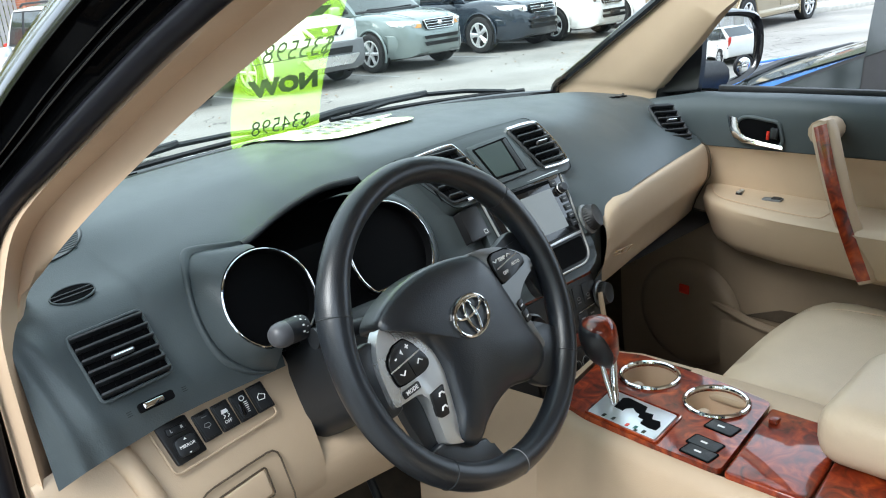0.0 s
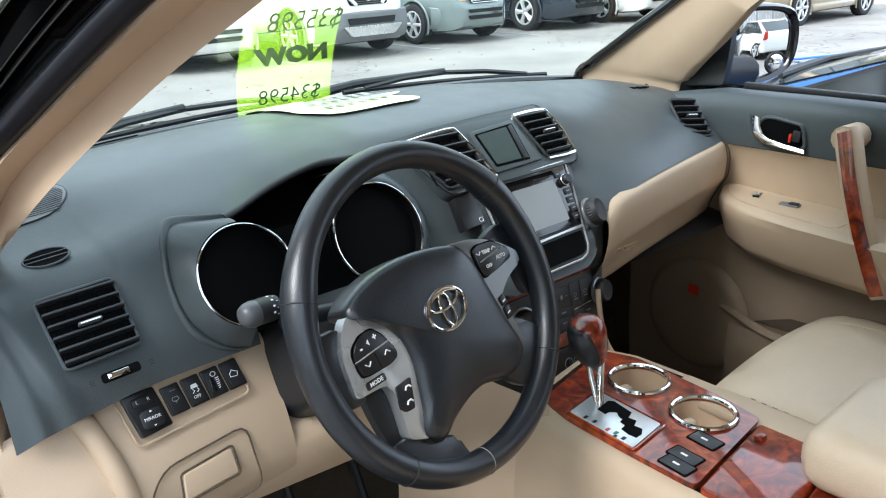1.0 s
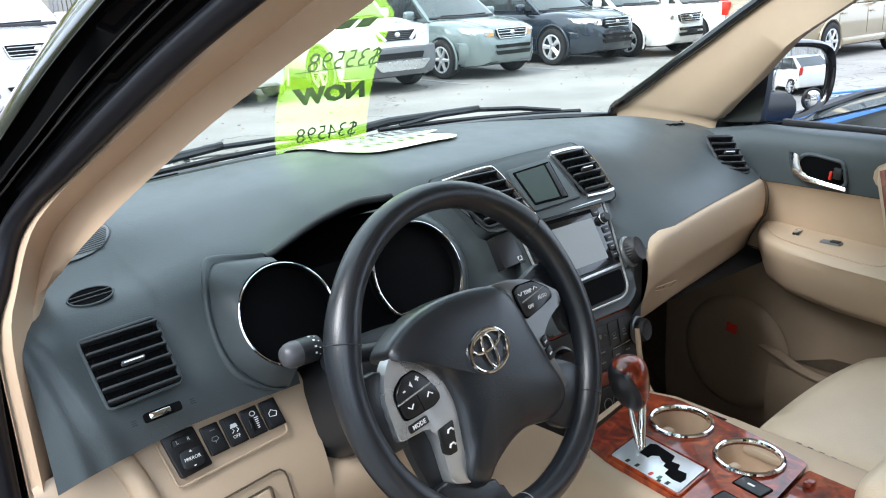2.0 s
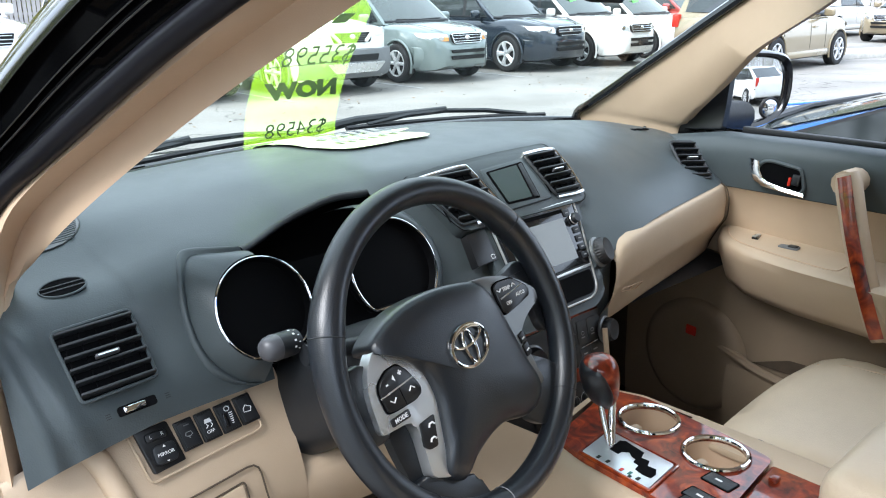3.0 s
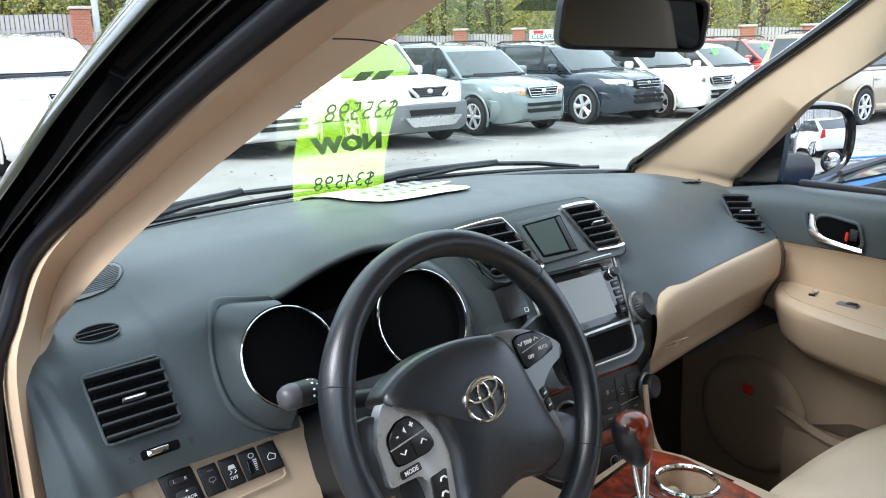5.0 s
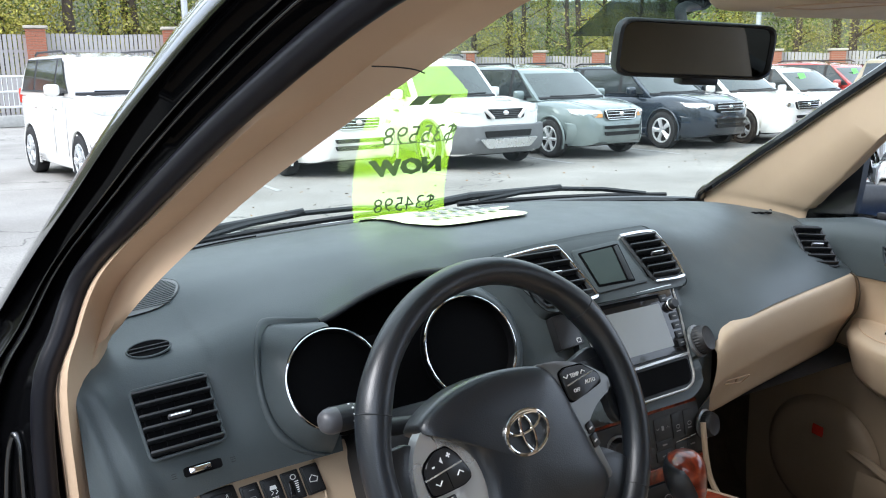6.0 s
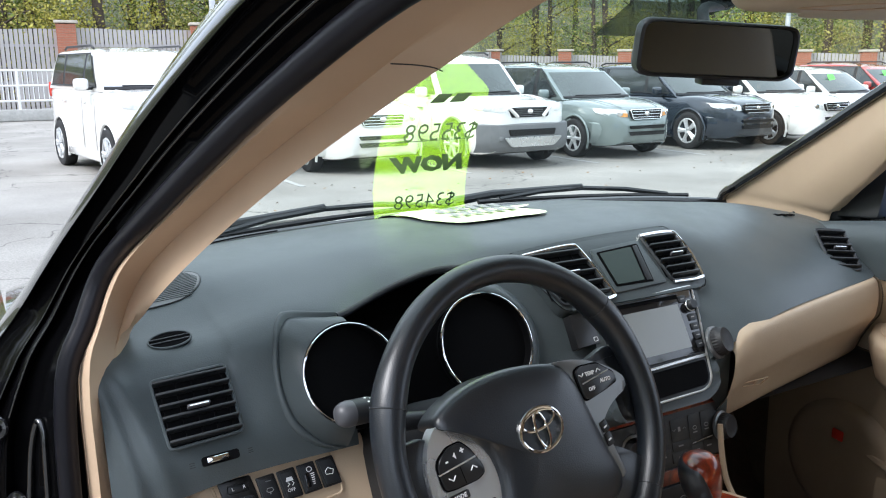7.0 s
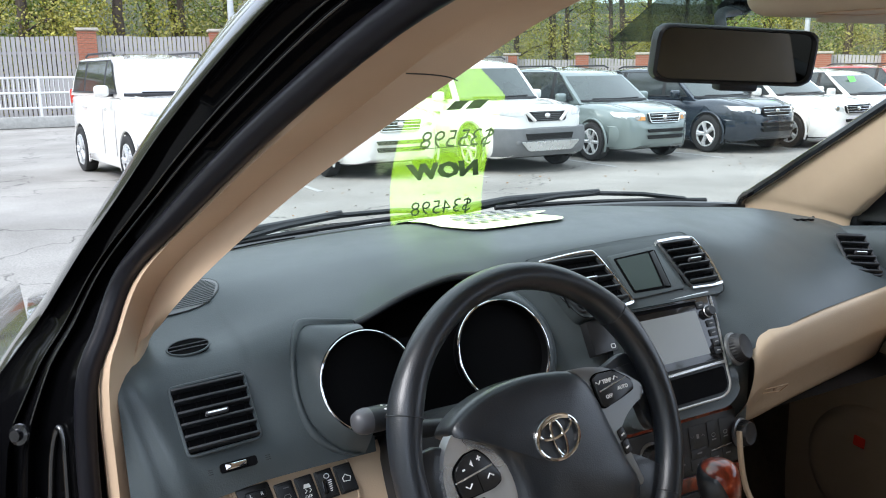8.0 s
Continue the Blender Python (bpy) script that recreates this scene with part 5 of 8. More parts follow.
# plain oval emblem: ring and two inner ovals
EM = WM @ Matrix.Translation((-0.004, 0.0, 0.0205))
emblem = part("emblem", ringtube([EM @ Vector((0.0300 * math.cos(a), 0.0232 * math.sin(a), 0)) for a in [2 * math.pi * k / 40 for k in range(40)]], 0.0023, 8), CHROME, pad, "chrome oval emblem")
part("emblem_oval", ringtube([EM @ Vector((0.0235 * math.cos(a), 0.0100 + 0.0098 * math.sin(a), 0)) for a in [2 * math.pi * k / 32 for k in range(32)]], 0.0018, 8), CHROME, pad)
part("emblem_oval", ringtube([EM @ Vector((0.0082 * math.cos(a), -0.0012 + 0.0198 * math.sin(a), 0.0004)) for a in [2 * math.pi * k / 32 for k in range(32)]], 0.0018, 8), CHROME, pad)

# ---- centre stack ----
stack = thing("centre_stack", (CX, 0.93, 1.0), "centre console stack with vents, small display, touchscreen radio and climate panel", "centre stack")
SM = axes((CX, 0.870, 1.025), (1, 0, 0), (0, -0.851, 0.525))


def on(w):
    return SM @ Matrix.Translation((0, 0, w))


surround = [(-0.088, 0.165), (0.146, 0.165), (0.142, 0.12), (0.134, 0.085), (0.130, 0.035), (0.132, 0.005), (0.118, -0.012), (0.09, -0.026), (-0.09, -0.026), (-0.105, -0.012), (-0.098, 0.005), (-0.088, 0.10)]
part("surround", slab(cut_poly(surround, 0.015, 4), on(0.004), 0.05, 0.004), DASH, stack)
# the vents and the small display lean further back than the radio
UM = axes(SM @ Vector((0, 0.158, 0.008)), (1, 0, 0), (0, -0.7071, 0.7071))


def upon(w):
    return UM @ Matrix.Translation((0, 0, w))


crown_line = cut_poly([(-0.184, 0.100), (-0.10, 0.108), (0.02, 0.113), (0.148, 0.114), (0.163, 0.085), (0.172, 0.02), (0.163, -0.010), (-0.128, -0.010), (-0.150, 0.035)], 0.014, 4)
part("vent_surround", slab(crown_line, upon(0.001), 0.05, 0.004), DASH, stack)
part("surround_seam", ringtube([UM @ Vector((u, v, 0.0003)) for u, v in crown_line], 0.0006, 6), VOID, stack)
for outline, edge, n in (([(-0.157, 0.090), (-0.10, 0.094), (-0.058, 0.095), (-0.046, 0.062), (-0.034, 0.006), (-0.060, 0.002), (-0.128, 0.0), (-0.150, 0.05)], [(-0.160, 0.091), (-0.10, 0.0965), (-0.063, 0.0975), (-0.054, 0.092), (-0.043, 0.058), (-0.031, 0.008), (-0.036, -0.001), (-0.060, -0.002), (-0.10, -0.003)], 5),
                         ([(0.080, 0.096), (0.120, 0.097), (0.150, 0.094), (0.160, 0.055), (0.158, 0.014), (0.150, 0.008), (0.096, 0.009), (0.088, 0.05)], [(0.078, 0.098), (0.120, 0.0995), (0.150, 0.097), (0.156, 0.088), (0.163, 0.055), (0.161, 0.013), (0.152, 0.005), (0.096, 0.0065)], 6)):
    vt = air_vent("centre_vent", upon(0.0005), cut_poly(outline, 0.006), n, -20, 0.55, stack, DASH_DARK, 0.5)
    part("chrome_edge", tube(cr([UM @ Vector((u, v, 0.0045)) for u, v in edge], 4), 0.0032, 8), CHROME, vt)
part("display_hood", slab(cut_poly([(-0.033, 0.086), (0.070, 0.092), (0.084, 0.008), (-0.026, 0.004)], 0.006), upon(0.0055), 0.008, 0.003), DASH, stack)
part("display_recess", slab(cut_poly([(-0.025, 0.078), (0.063, 0.084), (0.056, 0.013), (-0.020, 0.014)], 0.003), upon(0.0065), 0.002), VOID, stack)
part("small_display", slab(cut_poly([(-0.021, 0.075), (0.046, 0.079), (0.038, 0.017), (-0.017, 0.017)], 0.002), upon(0.0075), 0.002), LCD, stack, "dark grey unlit clock display")
part("display_side", slab([(0.050, 0.079), (0.060, 0.082), (0.054, 0.015), (0.043, 0.016)], upon(0.0080), 0.003, 0.001), DASH_DARK, stack)

hu_line = cut_poly([(-0.072, 0.150), (0.129, 0.154), (0.1235, 0.10), (0.112, 0.046), (0.1055, 0.008), (0.096, -0.004), (0.080, -0.010), (-0.035, -0.012), (-0.055, -0.004), (-0.062, 0.010), (-0.068, 0.06)], 0.006, 4)
radio = part("radio", slab(hu_line, on(0.008), 0.006, 0.001), DASH_DARK, stack, "black touchscreen radio with a blank screen")
part("silver_edge", ringtube([SM @ Vector((u, v, 0.0085)) for u, v in hu_line], 0.0019, 8), SILVER, radio)
part("radio_face", slab(cut_poly([(-0.066, 0.146), (0.122, 0.1495), (0.1085, 0.046), (-0.060, 0.044)], 0.004), on(0.0105), 0.004, 0.001), PIANO, radio)
part("disc_slot", slab(rounded(0.145, 0.005, 0.002, cx=0.018, cy=0.1400), on(0.0112), 0.002), VOID, radio)
part("slot_edge", box(SM @ Matrix.Translation((0.018, 0.1440, 0.0115)), (0.150, 0.0012, 0.002)), DASH_DARK, radio)
part("screen", slab(cut_poly([(-0.050, 0.1275), (0.0850, 0.1285), (0.0845, 0.0580), (-0.048, 0.0565)], 0.002), on(0.0122), 0.002), SCREEN, radio, "blank touchscreen with sky reflection painted in grey")
part("radio_lip", slab(cut_poly([(-0.060, 0.0345), (-0.060, 0.0390), (0.1085, 0.0440), (0.1080, 0.0395)], 0.0015), on(0.0125), 0.006, 0.001), SILVER, radio)
part("pocket", slab(cut_poly([(-0.056, 0.031), (0.103, 0.0355), (0.098, 0.006), (0.087, -0.003), (-0.045, -0.006), (-0.052, 0.006)], 0.006), on(0.0100), 0.003), VOID, radio, "open black storage pocket")
part("tuning_knob", revolve([(0.0085, 0), (0.0085, 0.008), (0.0070, 0.010), (0.0, 0.010)], SM @ Matrix.Translation((0.1105, 0.1225, 0.011)), 20), DASH_DARK, radio)
part("knob_ring", ringtube([SM @ Vector((0.1105 + 0.0092 * math.cos(a), 0.1225 + 0.0092 * math.sin(a), 0.0125)) for a in [2 * math.pi * k / 20 for k in range(20)]], 0.0008, 5), SILVER, radio)
for u, v in ((0.0985, 0.1350), (0.1065, 0.1040), (0.1055, 0.0890), (0.1045, 0.0745), (0.1030, 0.0605)):
    b = part("radio_button", slab(rounded(0.0150, 0.0110, 0.0018, cx=u, cy=v), on(0.0122), 0.003, 0.0005), DASH_DARK, radio)
    part("symbol", box(SM @ Matrix.Translation((u, v, 0.0124)), (0.0070, 0.0016, 0.0003)), INK_GREY, b)
# blank dark panel on the dash face beside the wheel
blank = part("blank_panel", slab(cut_poly([(-0.122, 0.1435), (-0.083, 0.1465), (-0.079, 0.0955), (-0.123, 0.0925)], 0.002), on(0.0062), 0.016, 0.0006), PIANO_SOFT, stack, "glossy black blank panel")
part("symbol", ringtube([SM @ Vector((-0.087 + u, 0.1015 + v, 0.0064)) for u, v in rounded(0.007, 0.006, 0.001, 2)], 0.0005, 4), INK_WHITE, blank)


def round_knob(M, r, h, name, parent, label):
    rows = []
    for q, z, cut in ((1.0, 0, 0), (1.03, 0.05, 0.05), (1.03, 0.55, 0.05), (0.95, 0.8, 0.03), (0.86, 1.0, 0), (0.80, 0.97, 0), (0.3, 0.95, 0)):
        rows.append([M @ Vector((r * (q - cut * (j % 2)) * math.cos(math.pi * j / 30), r * (q - cut * (j % 2)) * math.sin(math.pi * j / 30), h * z)) for j in range(60)])
    k = part(name, lidded(rows), RUBBER, parent, label, sharp=30)
    part("knob_ring", revolve([(r * 1.0, -0.001), (r * 1.17, 0.0), (r * 1.18, 0.004), (r * 1.0, 0.006)], M, 28), SHADED_SILVER, k)
    return k


KA = axes((0.169, 0.886, 1.081), (1, 0, 0), (0.30, -0.83, 0.46))
round_knob(KA @ Matrix.Translation((0, 0, -0.008)), 0.0225, 0.022, "audio_knob", stack, "black ribbed audio knob with chrome base")
# climate panel
CM = axes((CX, 0.872, 0.935), (1, 0, 0), (0, -0.97, 0.24))
part("stack_base", slab(cut_poly([(-0.155, 0.075), (0.155, 0.075), (0.125, -0.03), (0.108, -0.115), (-0.108, -0.115), (-0.125, -0.03)], 0.01), CM @ Matrix.Translation((0, 0, -0.004)), 0.05, 0.002), DASH_DARK, stack)
part("wood_strip", slab(cut_poly([(-0.118, 0.066), (0.118, 0.066), (0.134, 0.048), (-0.134, 0.048)], 0.003), CM @ Matrix.Translation((0, 0, 0.001)), 0.006, 0.001), WOOD, stack, "glossy red-brown burl wood strip")
climate = part("climate_panel", slab(cut_poly([(-0.090, 0.046), (0.136, 0.049), (0.137, -0.033), (-0.086, -0.034)], 0.004), CM @ Matrix.Translation((0, 0, 0.001)), 0.006, 0.0012), CLIMATE, stack, "dark grey climate control panel with small buttons")
for u, v, w, h in ((0.0500, 0.0215, 0.034, 0.034), (0.0500, -0.0045, 0.034, 0.013), (0.0475, -0.0215, 0.034, 0.017), (0.0830, 0.0190, 0.024, 0.040), (0.1085, 0.0190, 0.022, 0.040), (0.0840, -0.0180, 0.024, 0.018), (0.1095, -0.0165, 0.022, 0.018), (0.0130, 0.0200, 0.030, 0.036), (0.0130, -0.0150, 0.030, 0.022)):
    b = part("climate_button", slab(rounded(w, h, 0.002, cx=u, cy=v), CM @ Matrix.Translation((0, 0, 0.0022)), 0.003, 0.0006), CLIMATE, climate)
    if h > 0.03 and w > 0.03:
        for du, sg in ((-0.011, -1), (0.011, 1)):
            part("symbol", tube([CM @ Vector((u + du - 0.003, v - 0.0014 * sg, 0.0025)), CM @ Vector((u + du, v + 0.0014 * sg, 0.0025)), CM @ Vector((u + du + 0.003, v - 0.0014 * sg, 0.0025))], 0.0005, 4), INK_GREY, b)
        part("symbol", box(CM @ Matrix.Translation((u, v, 0.0025)), (0.005, 0.007, 0.0003)), INK_GREY, b)
    elif h > 0.03:
        part("symbol", ringtube([CM @ Vector((u + 0.004 * math.cos(q), v - 0.002 + 0.003 * math.sin(q), 0.0024)) for q in [k * 0.785 for k in range(8)]], 0.0005, 4), INK_GREY, b)
        part("symbol", box(CM @ Matrix.Translation((u, v - 0.009, 0.0025)), (0.009, 0.0016, 0.0003)), INK_GREY, b)
    else:
        part("symbol", box(CM @ Matrix.Translation((u, v, 0.0025)), (0.010, 0.0022, 0.0003)), INK_GREY, b)
part("rule", box(CM @ Matrix.Translation((0.096, -0.0045, 0.0034)) @ Matrix.Rotation(radians(4), 4, "Z"), (0.044, 0.0013, 0.0005)), SILVER, climate)
part("wood_end", slab(cut_poly([(-0.100, -0.037), (0.139, -0.038), (0.128, -0.060), (-0.098, -0.058)], 0.004), CM @ Matrix.Translation((0, 0, 0.000)), 0.006, 0.001), WOOD, stack, "glossy burl wood below the climate panel")
for u, v in ((0.140, 0.008), (-0.044, 0.010)):
    s_ = 1 if u > 0 else -1
    KB = axes(CM @ Vector((u, v, 0.001)), (1, 0, 0), (0.22 * s_, -0.95, 0.22))
    round_knob(KB, 0.020, 0.020, "temperature_knob", stack, "black ribbed temperature knob with chrome base")
heat = part("seat_heater_panel", slab(cut_poly([(-0.060, -0.062), (0.100, -0.062), (0.094, -0.118), (-0.055, -0.118)], 0.006), CM @ Matrix.Translation((0, 0, 0.001)), 0.006, 0.001), PIANO_SOFT, stack)
for u, v in ((0.0425, -0.0905), (0.0655, -0.0890)):
    part("dial_mark", ringtube([CM @ Vector((u + 0.0095 * math.cos(a), v + 0.0095 * math.sin(a), 0.0014)) for a in [2 * math.pi * k / 20 for k in range(20)]], 0.0007, 5), INK_GREY, heat)
    part("heater_wheel", box(CM @ Matrix.Translation((u, v, 0.002)), (0.007, 0.014, 0.004), 0.001), DASH_DARK, heat)
part("side_filler", box((0.176, 0.948, 1.005), (0.054, 0.128, 0.15), 0.012), DASH, stack)
part("stack_panel", box((0.150, 0.962, 0.955), (0.05, 0.15, 0.20), 0.012), BEIGE, stack)
# beige cheek beside the stack
part("stack_cheek", tube(cr([(0.152, 0.858, 0.955), (0.150, 0.853, 0.934), (0.153, 0.850, 0.903), (0.160, 0.843, 0.861), (0.165, 0.824, 0.834), (0.168, 0.80, 0.822)], 4), 0.0045, 8), BEIGE, stack)

# ---- centre console ----
console = thing("centre_console", (CX, 0.55, 0.42), "beige centre console with a glossy burl wood top", "centre console")
ZT = 0.872
top_line = [(-0.082, 0.790), (0.110, 0.825), (0.135, 0.760), (0.140, 0.60), (0.142, 0.40), (0.142, 0.05), (-0.108, 0.05), (-0.108, 0.50), (-0.105, 0.62), (-0.096, 0.72)]
rows = []
for g, z in ((-0.006, ZT - 0.002), (0.006, ZT - 0.004), (0.018, ZT - 0.02), (0.026, ZT - 0.06), (0.030, ZT - 0.14), (0.036, 0.45)):
    rows.append([Vector((x + (g if x > CX else -g), y + (g if y > 0.7 else 0), z)) for x, y in top_line])
part("body", sheet([r + r[:1] for r in rows]), BEIGE, console, sharp=50)
part("forward_cheek", sheet([[Vector((p.x - 0.02 * q, p.y, 0.885 + 0.10 * (p.y - 0.74) - 0.40 * q)) for p in cr([(-0.098, 0.74, 0), (-0.112, 0.80, 0), (-0.128, 0.86, 0), (-0.155, 0.92, 0), (-0.20, 0.96, 0)], 4)] for q in (0.0, 0.05, 0.15, 0.4, 0.7, 1.0)]), BEIGE, console, sharp=70)
CUPS = ((0.062, 0.703, 0.0425), (0.048, 0.583, 0.0425))
CT = axes((0, 0, ZT), (1, 0, 0), (0, 0, 1))
wood_top = part("wood_top", holed(cut_poly([(-0.078, 0.768), (0.100, 0.805), (0.120, 0.750), (0.108, 0.600), (0.094, 0.522), (-0.103, 0.497), (-0.100, 0.60), (-0.093, 0.71)], 0.012, 3), CUPS, CT @ Matrix.Translation((0, 0, 0.006)), 0.008), WOOD, console, "glossy red-brown burl wood console top")
lid = part("wood_lid", slab(cut_poly([(-0.103, 0.492), (0.080, 0.516), (0.080, 0.410), (-0.101, 0.388)], 0.006, 3), CT @ Matrix.Translation((0, 0, 0.007)), 0.010, 0.004, steps=3), WOOD, console, "glossy burl wood sliding lid")
part("lid_pull", box((0.045, 0.495, ZT + 0.010), (0.016, 0.012, 0.008), 0.003), WOOD, lid)
part("wood_lid", slab(cut_poly([(-0.101, 0.385), (0.080, 0.407), (0.080, 0.30), (-0.101, 0.28)], 0.006, 3), CT @ Matrix.Translation((0, 0, 0.007)), 0.010, 0.004, steps=3), WOOD, console)
part("console_edge", box((0.110, 0.36, ZT - 0.006), (0.062, 0.62, 0.014), 0.005), BEIGE, console)
arm = part("armrest", box(Matrix.Translation((0.075, 0.21, 0.925)) @ Matrix.Rotation(radians(-3), 4, "Y"), (0.205, 0.42, 0.085), 0.034, steps=4), BEIGE_LEATHER, console, "padded beige leather armrest", sharp=80)
gate = part("shift_gate", slab(cut_poly([(-0.084, 0.714), (-0.009, 0.723), (-0.019, 0.606), (-0.093, 0.597)], 0.004), CT @ Matrix.Translation((0, 0, 0.0085)), 0.004, 0.001), PLATE, console, "brushed metal gear gate plate")
part("gate_rim", ringtube([CT @ Vector((u, v, 0.0075)) for u, v in cut_poly([(-0.087, 0.717), (-0.006, 0.727), (-0.016, 0.602), (-0.096, 0.593)], 0.005)], 0.0024, 6), WOOD, console)
SLOT_SHIFT = (-0.006, -0.010)
slot = [(u + SLOT_SHIFT[0], v + SLOT_SHIFT[1]) for u, v in ((-0.046, 0.700), (-0.017, 0.704), (-0.012, 0.697), (-0.019, 0.661), (-0.033, 0.656), (-0.032, 0.643), (-0.044, 0.638), (-0.043, 0.625), (-0.054, 0.618), (-0.066, 0.618), (-0.067, 0.630), (-0.063, 0.645), (-0.052, 0.647), (-0.050, 0.657), (-0.042, 0.659), (-0.040, 0.667), (-0.033, 0.676), (-0.040, 0.684), (-0.048, 0.684))]
part("gate_slot", slab(slot, CT @ Matrix.Translation((0, 0, 0.0092)), 0.002), VOID, gate)
for u, v, col in ((-0.076, 0.698, INK_BLACK), (-0.076, 0.682, INK_BLACK), (-0.079, 0.657, RED_LENS), (-0.078, 0.644, PRINT_GREEN), (-0.081, 0.629, INK_BLACK), (-0.086, 0.640, INK_BLACK)):
    part("gate_mark", box(CT @ Matrix.Translation((u - 0.004, v - 0.010, 0.0090)), (0.008, 0.005, 0.0008), 0.0005, steps=1), col, gate)
for c in CUPS:
    H = CT @ Matrix.Translation((c[0], c[1], 0.006))
    cup = part("cup_holder", revolve([(0.0, -0.075), (0.036, -0.075), (0.039, -0.070), (0.0425, -0.004), (0.0425, 0.001)], H, 40, caps=False), BEIGE_TRIM, console, "beige cup holder well with a chrome ring")
    part("chrome_ring", ringtube([H @ Vector((0.0445 * math.cos(a), 0.0445 * math.sin(a), 0.002)) for a in [2 * math.pi * k / 40 for k in range(40)]], 0.0038, 8), CHROME, cup)
    part("grip_finger", box(H @ Matrix.Translation((-0.024, 0.012, -0.016)) @ Matrix.Rotation(radians(-12), 4, "Z"), (0.034, 0.018, 0.018), 0.007, steps=3), BEIGE, cup, sharp=80)
for u, v, w, h in ((-0.0090, 0.543, 0.024, 0.040), (-0.0585, 0.541, 0.0225, 0.042), (-0.0825, 0.537, 0.0225, 0.042)):
    Bm = CT @ Matrix.Translation((u, v, 0.0065)) @ Matrix.Rotation(radians(-5), 4, "Z")
    part("button_frame", slab(rounded(w + 0.004, h + 0.004, 0.003), Bm @ Matrix.Translation((0, 0, 0.0006)), 0.002), VOID, console)
    b = part("console_button", slab(rounded(w, h, 0.003), Bm @ Matrix.Translation((0, 0, 0.0012)), 0.003, 0.0008), DASH_DARK, console)
    part("symbol", box(Bm @ Matrix.Translation((0.0, 0.002, 0.0014)), (0.0035, 0.010, 0.0003)), INK_WHITE, b)

lever = thing("gear_lever", (-0.013, 0.712, 0.875), "gear lever with wood and leather knob on a chrome stem", "gear lever")
part("stem", tube(cr([(-0.040, 0.695, 0.870), (-0.036, 0.699, 0.885), (-0.024, 0.709, 0.905), (-0.014, 0.717, 0.932)], 4), 0.0058, 12), CHROME, lever)
part("stem_fork", tube(cr([(-0.043, 0.697, 0.870), (-0.041, 0.702, 0.888), (-0.035, 0.716, 0.912), (-0.029, 0.729, 0.940)], 4), 0.0042, 10), CHROME, lever)
KNOB = cr([(-0.017, 0.725, 0.922), (-0.019, 0.727, 0.930), (-0.022, 0.729, 0.942), (-0.024, 0.731, 0.956), (-0.026, 0.732, 0.970), (-0.027, 0.733, 0.984), (-0.027, 0.733, 0.994), (-0.026, 0.732, 1.001), (-0.025, 0.731, 1.0035)], 3)
GIRTH = cr([(0.006, 0, 0), (0.0145, 0, 0), (0.022, 0, 0), (0.0258, 0, 0), (0.0272, 0, 0), (0.0265, 0, 0), (0.0225, 0, 0), (0.013, 0, 0), (0.001, 0, 0)], 3)


def knob_at(k, q, proud=0.0):
    """A point of the pear-shaped knob at level k and bearing q."""
    c, g = KNOB[k], GIRTH[k].x + proud
    return Vector((c.x + g * math.cos(q), c.y + 1.06 * g * math.sin(q), c.z - 0.10 * g * math.cos(q - 3.77)))


part("knob_cap", lidded([[knob_at(k, 2 * math.pi * j / 32) for j in range(32)] for k in range(len(KNOB))]), WOOD, lever, "glossy burl wood cap", sharp=80)
grip_lanes = []
for j in range(25):
    q = radians(95 + 165 * j / 24)
    d = (math.degrees(q) - 205) / 55
    top = 17.6 - (10.5 * d * d if d > 0 else 1.0 * d)
    lane = []
    for k in range(13):
        f = max(0.0, top) * k / 12
        i = int(f)
        proud = 0.0012 if 0 < j < 24 and k < 12 else -0.0006
        lane.append(knob_at(i, q, proud).lerp(knob_at(min(i + 1, len(KNOB) - 1), q, proud), f - i))
    grip_lanes.append(lane)
part("knob_grip", sheet(grip_lanes), LEATHER, lever, "black leather lower grip", sharp=80)

# pedals in the driver's footwell
for x, w in ((-0.33, 0.09), (-0.20, 0.05)):
    pedal = thing("pedal", (x, 1.06, 0.55), "black rubber-faced foot pedal", "pedal", "foot pedals")
    part("pad", box(axes((x, 1.05, 0.56), (1, 0, 0), (0, -0.8, 0.6)), (w, 0.075, 0.014), 0.004), RUBBER, pedal)
    part("arm", tube([(x, 1.06, 0.56), (x, 1.12, 0.68), (x, 1.13, 0.84)], 0.008, 8), DASH_DARK, pedal)

# ---- passenger seat ----
seat = thing("passenger_seat", (0.42, 0.30, 0.44), "beige leather passenger seat", "seat")


def cushion_top(t, zt):
    """Height of a cushion across its width: domed, rolled off at both sides."""
    edge = min(t, 1 - t)
    return zt + 0.024 * math.sin(math.pi * t) - 0.070 * max(0, 1 - edge / 0.11) ** 2.2


def cushion(x0, x1, ys, name, parent):
    rows = []
    for y, zt, zb in ys:
        r = [Vector((x0 + (x1 - x0) * k / 24, y - 0.10 * abs(k / 12 - 1) ** 3.0 * (1 if y > ys[4][0] else 0), cushion_top(k / 24, zt))) for k in range(25)]
        rows.append(r + [Vector((x1 + 0.01, y - 0.08, zb)), Vector((x0 - 0.01, y - 0.08, zb))])
    return part(name, lidded(rows), BEIGE_LEATHER, parent, sharp=75)


FRONT = [(0.690, 0.64, 0.60), (0.704, 0.70, 0.58), (0.704, 0.745, 0.57), (0.694, 0.780, 0.56), (0.675, 0.804, 0.55), (0.645, 0.818, 0.54), (0.60, 0.824, 0.54), (0.52, 0.822, 0.54), (0.40, 0.812, 0.54), (0.25, 0.800, 0.54), (0.10, 0.795, 0.54), (0.0, 0.795, 0.54)]
c = cushion(0.185, 0.665, FRONT, "cushion", seat)


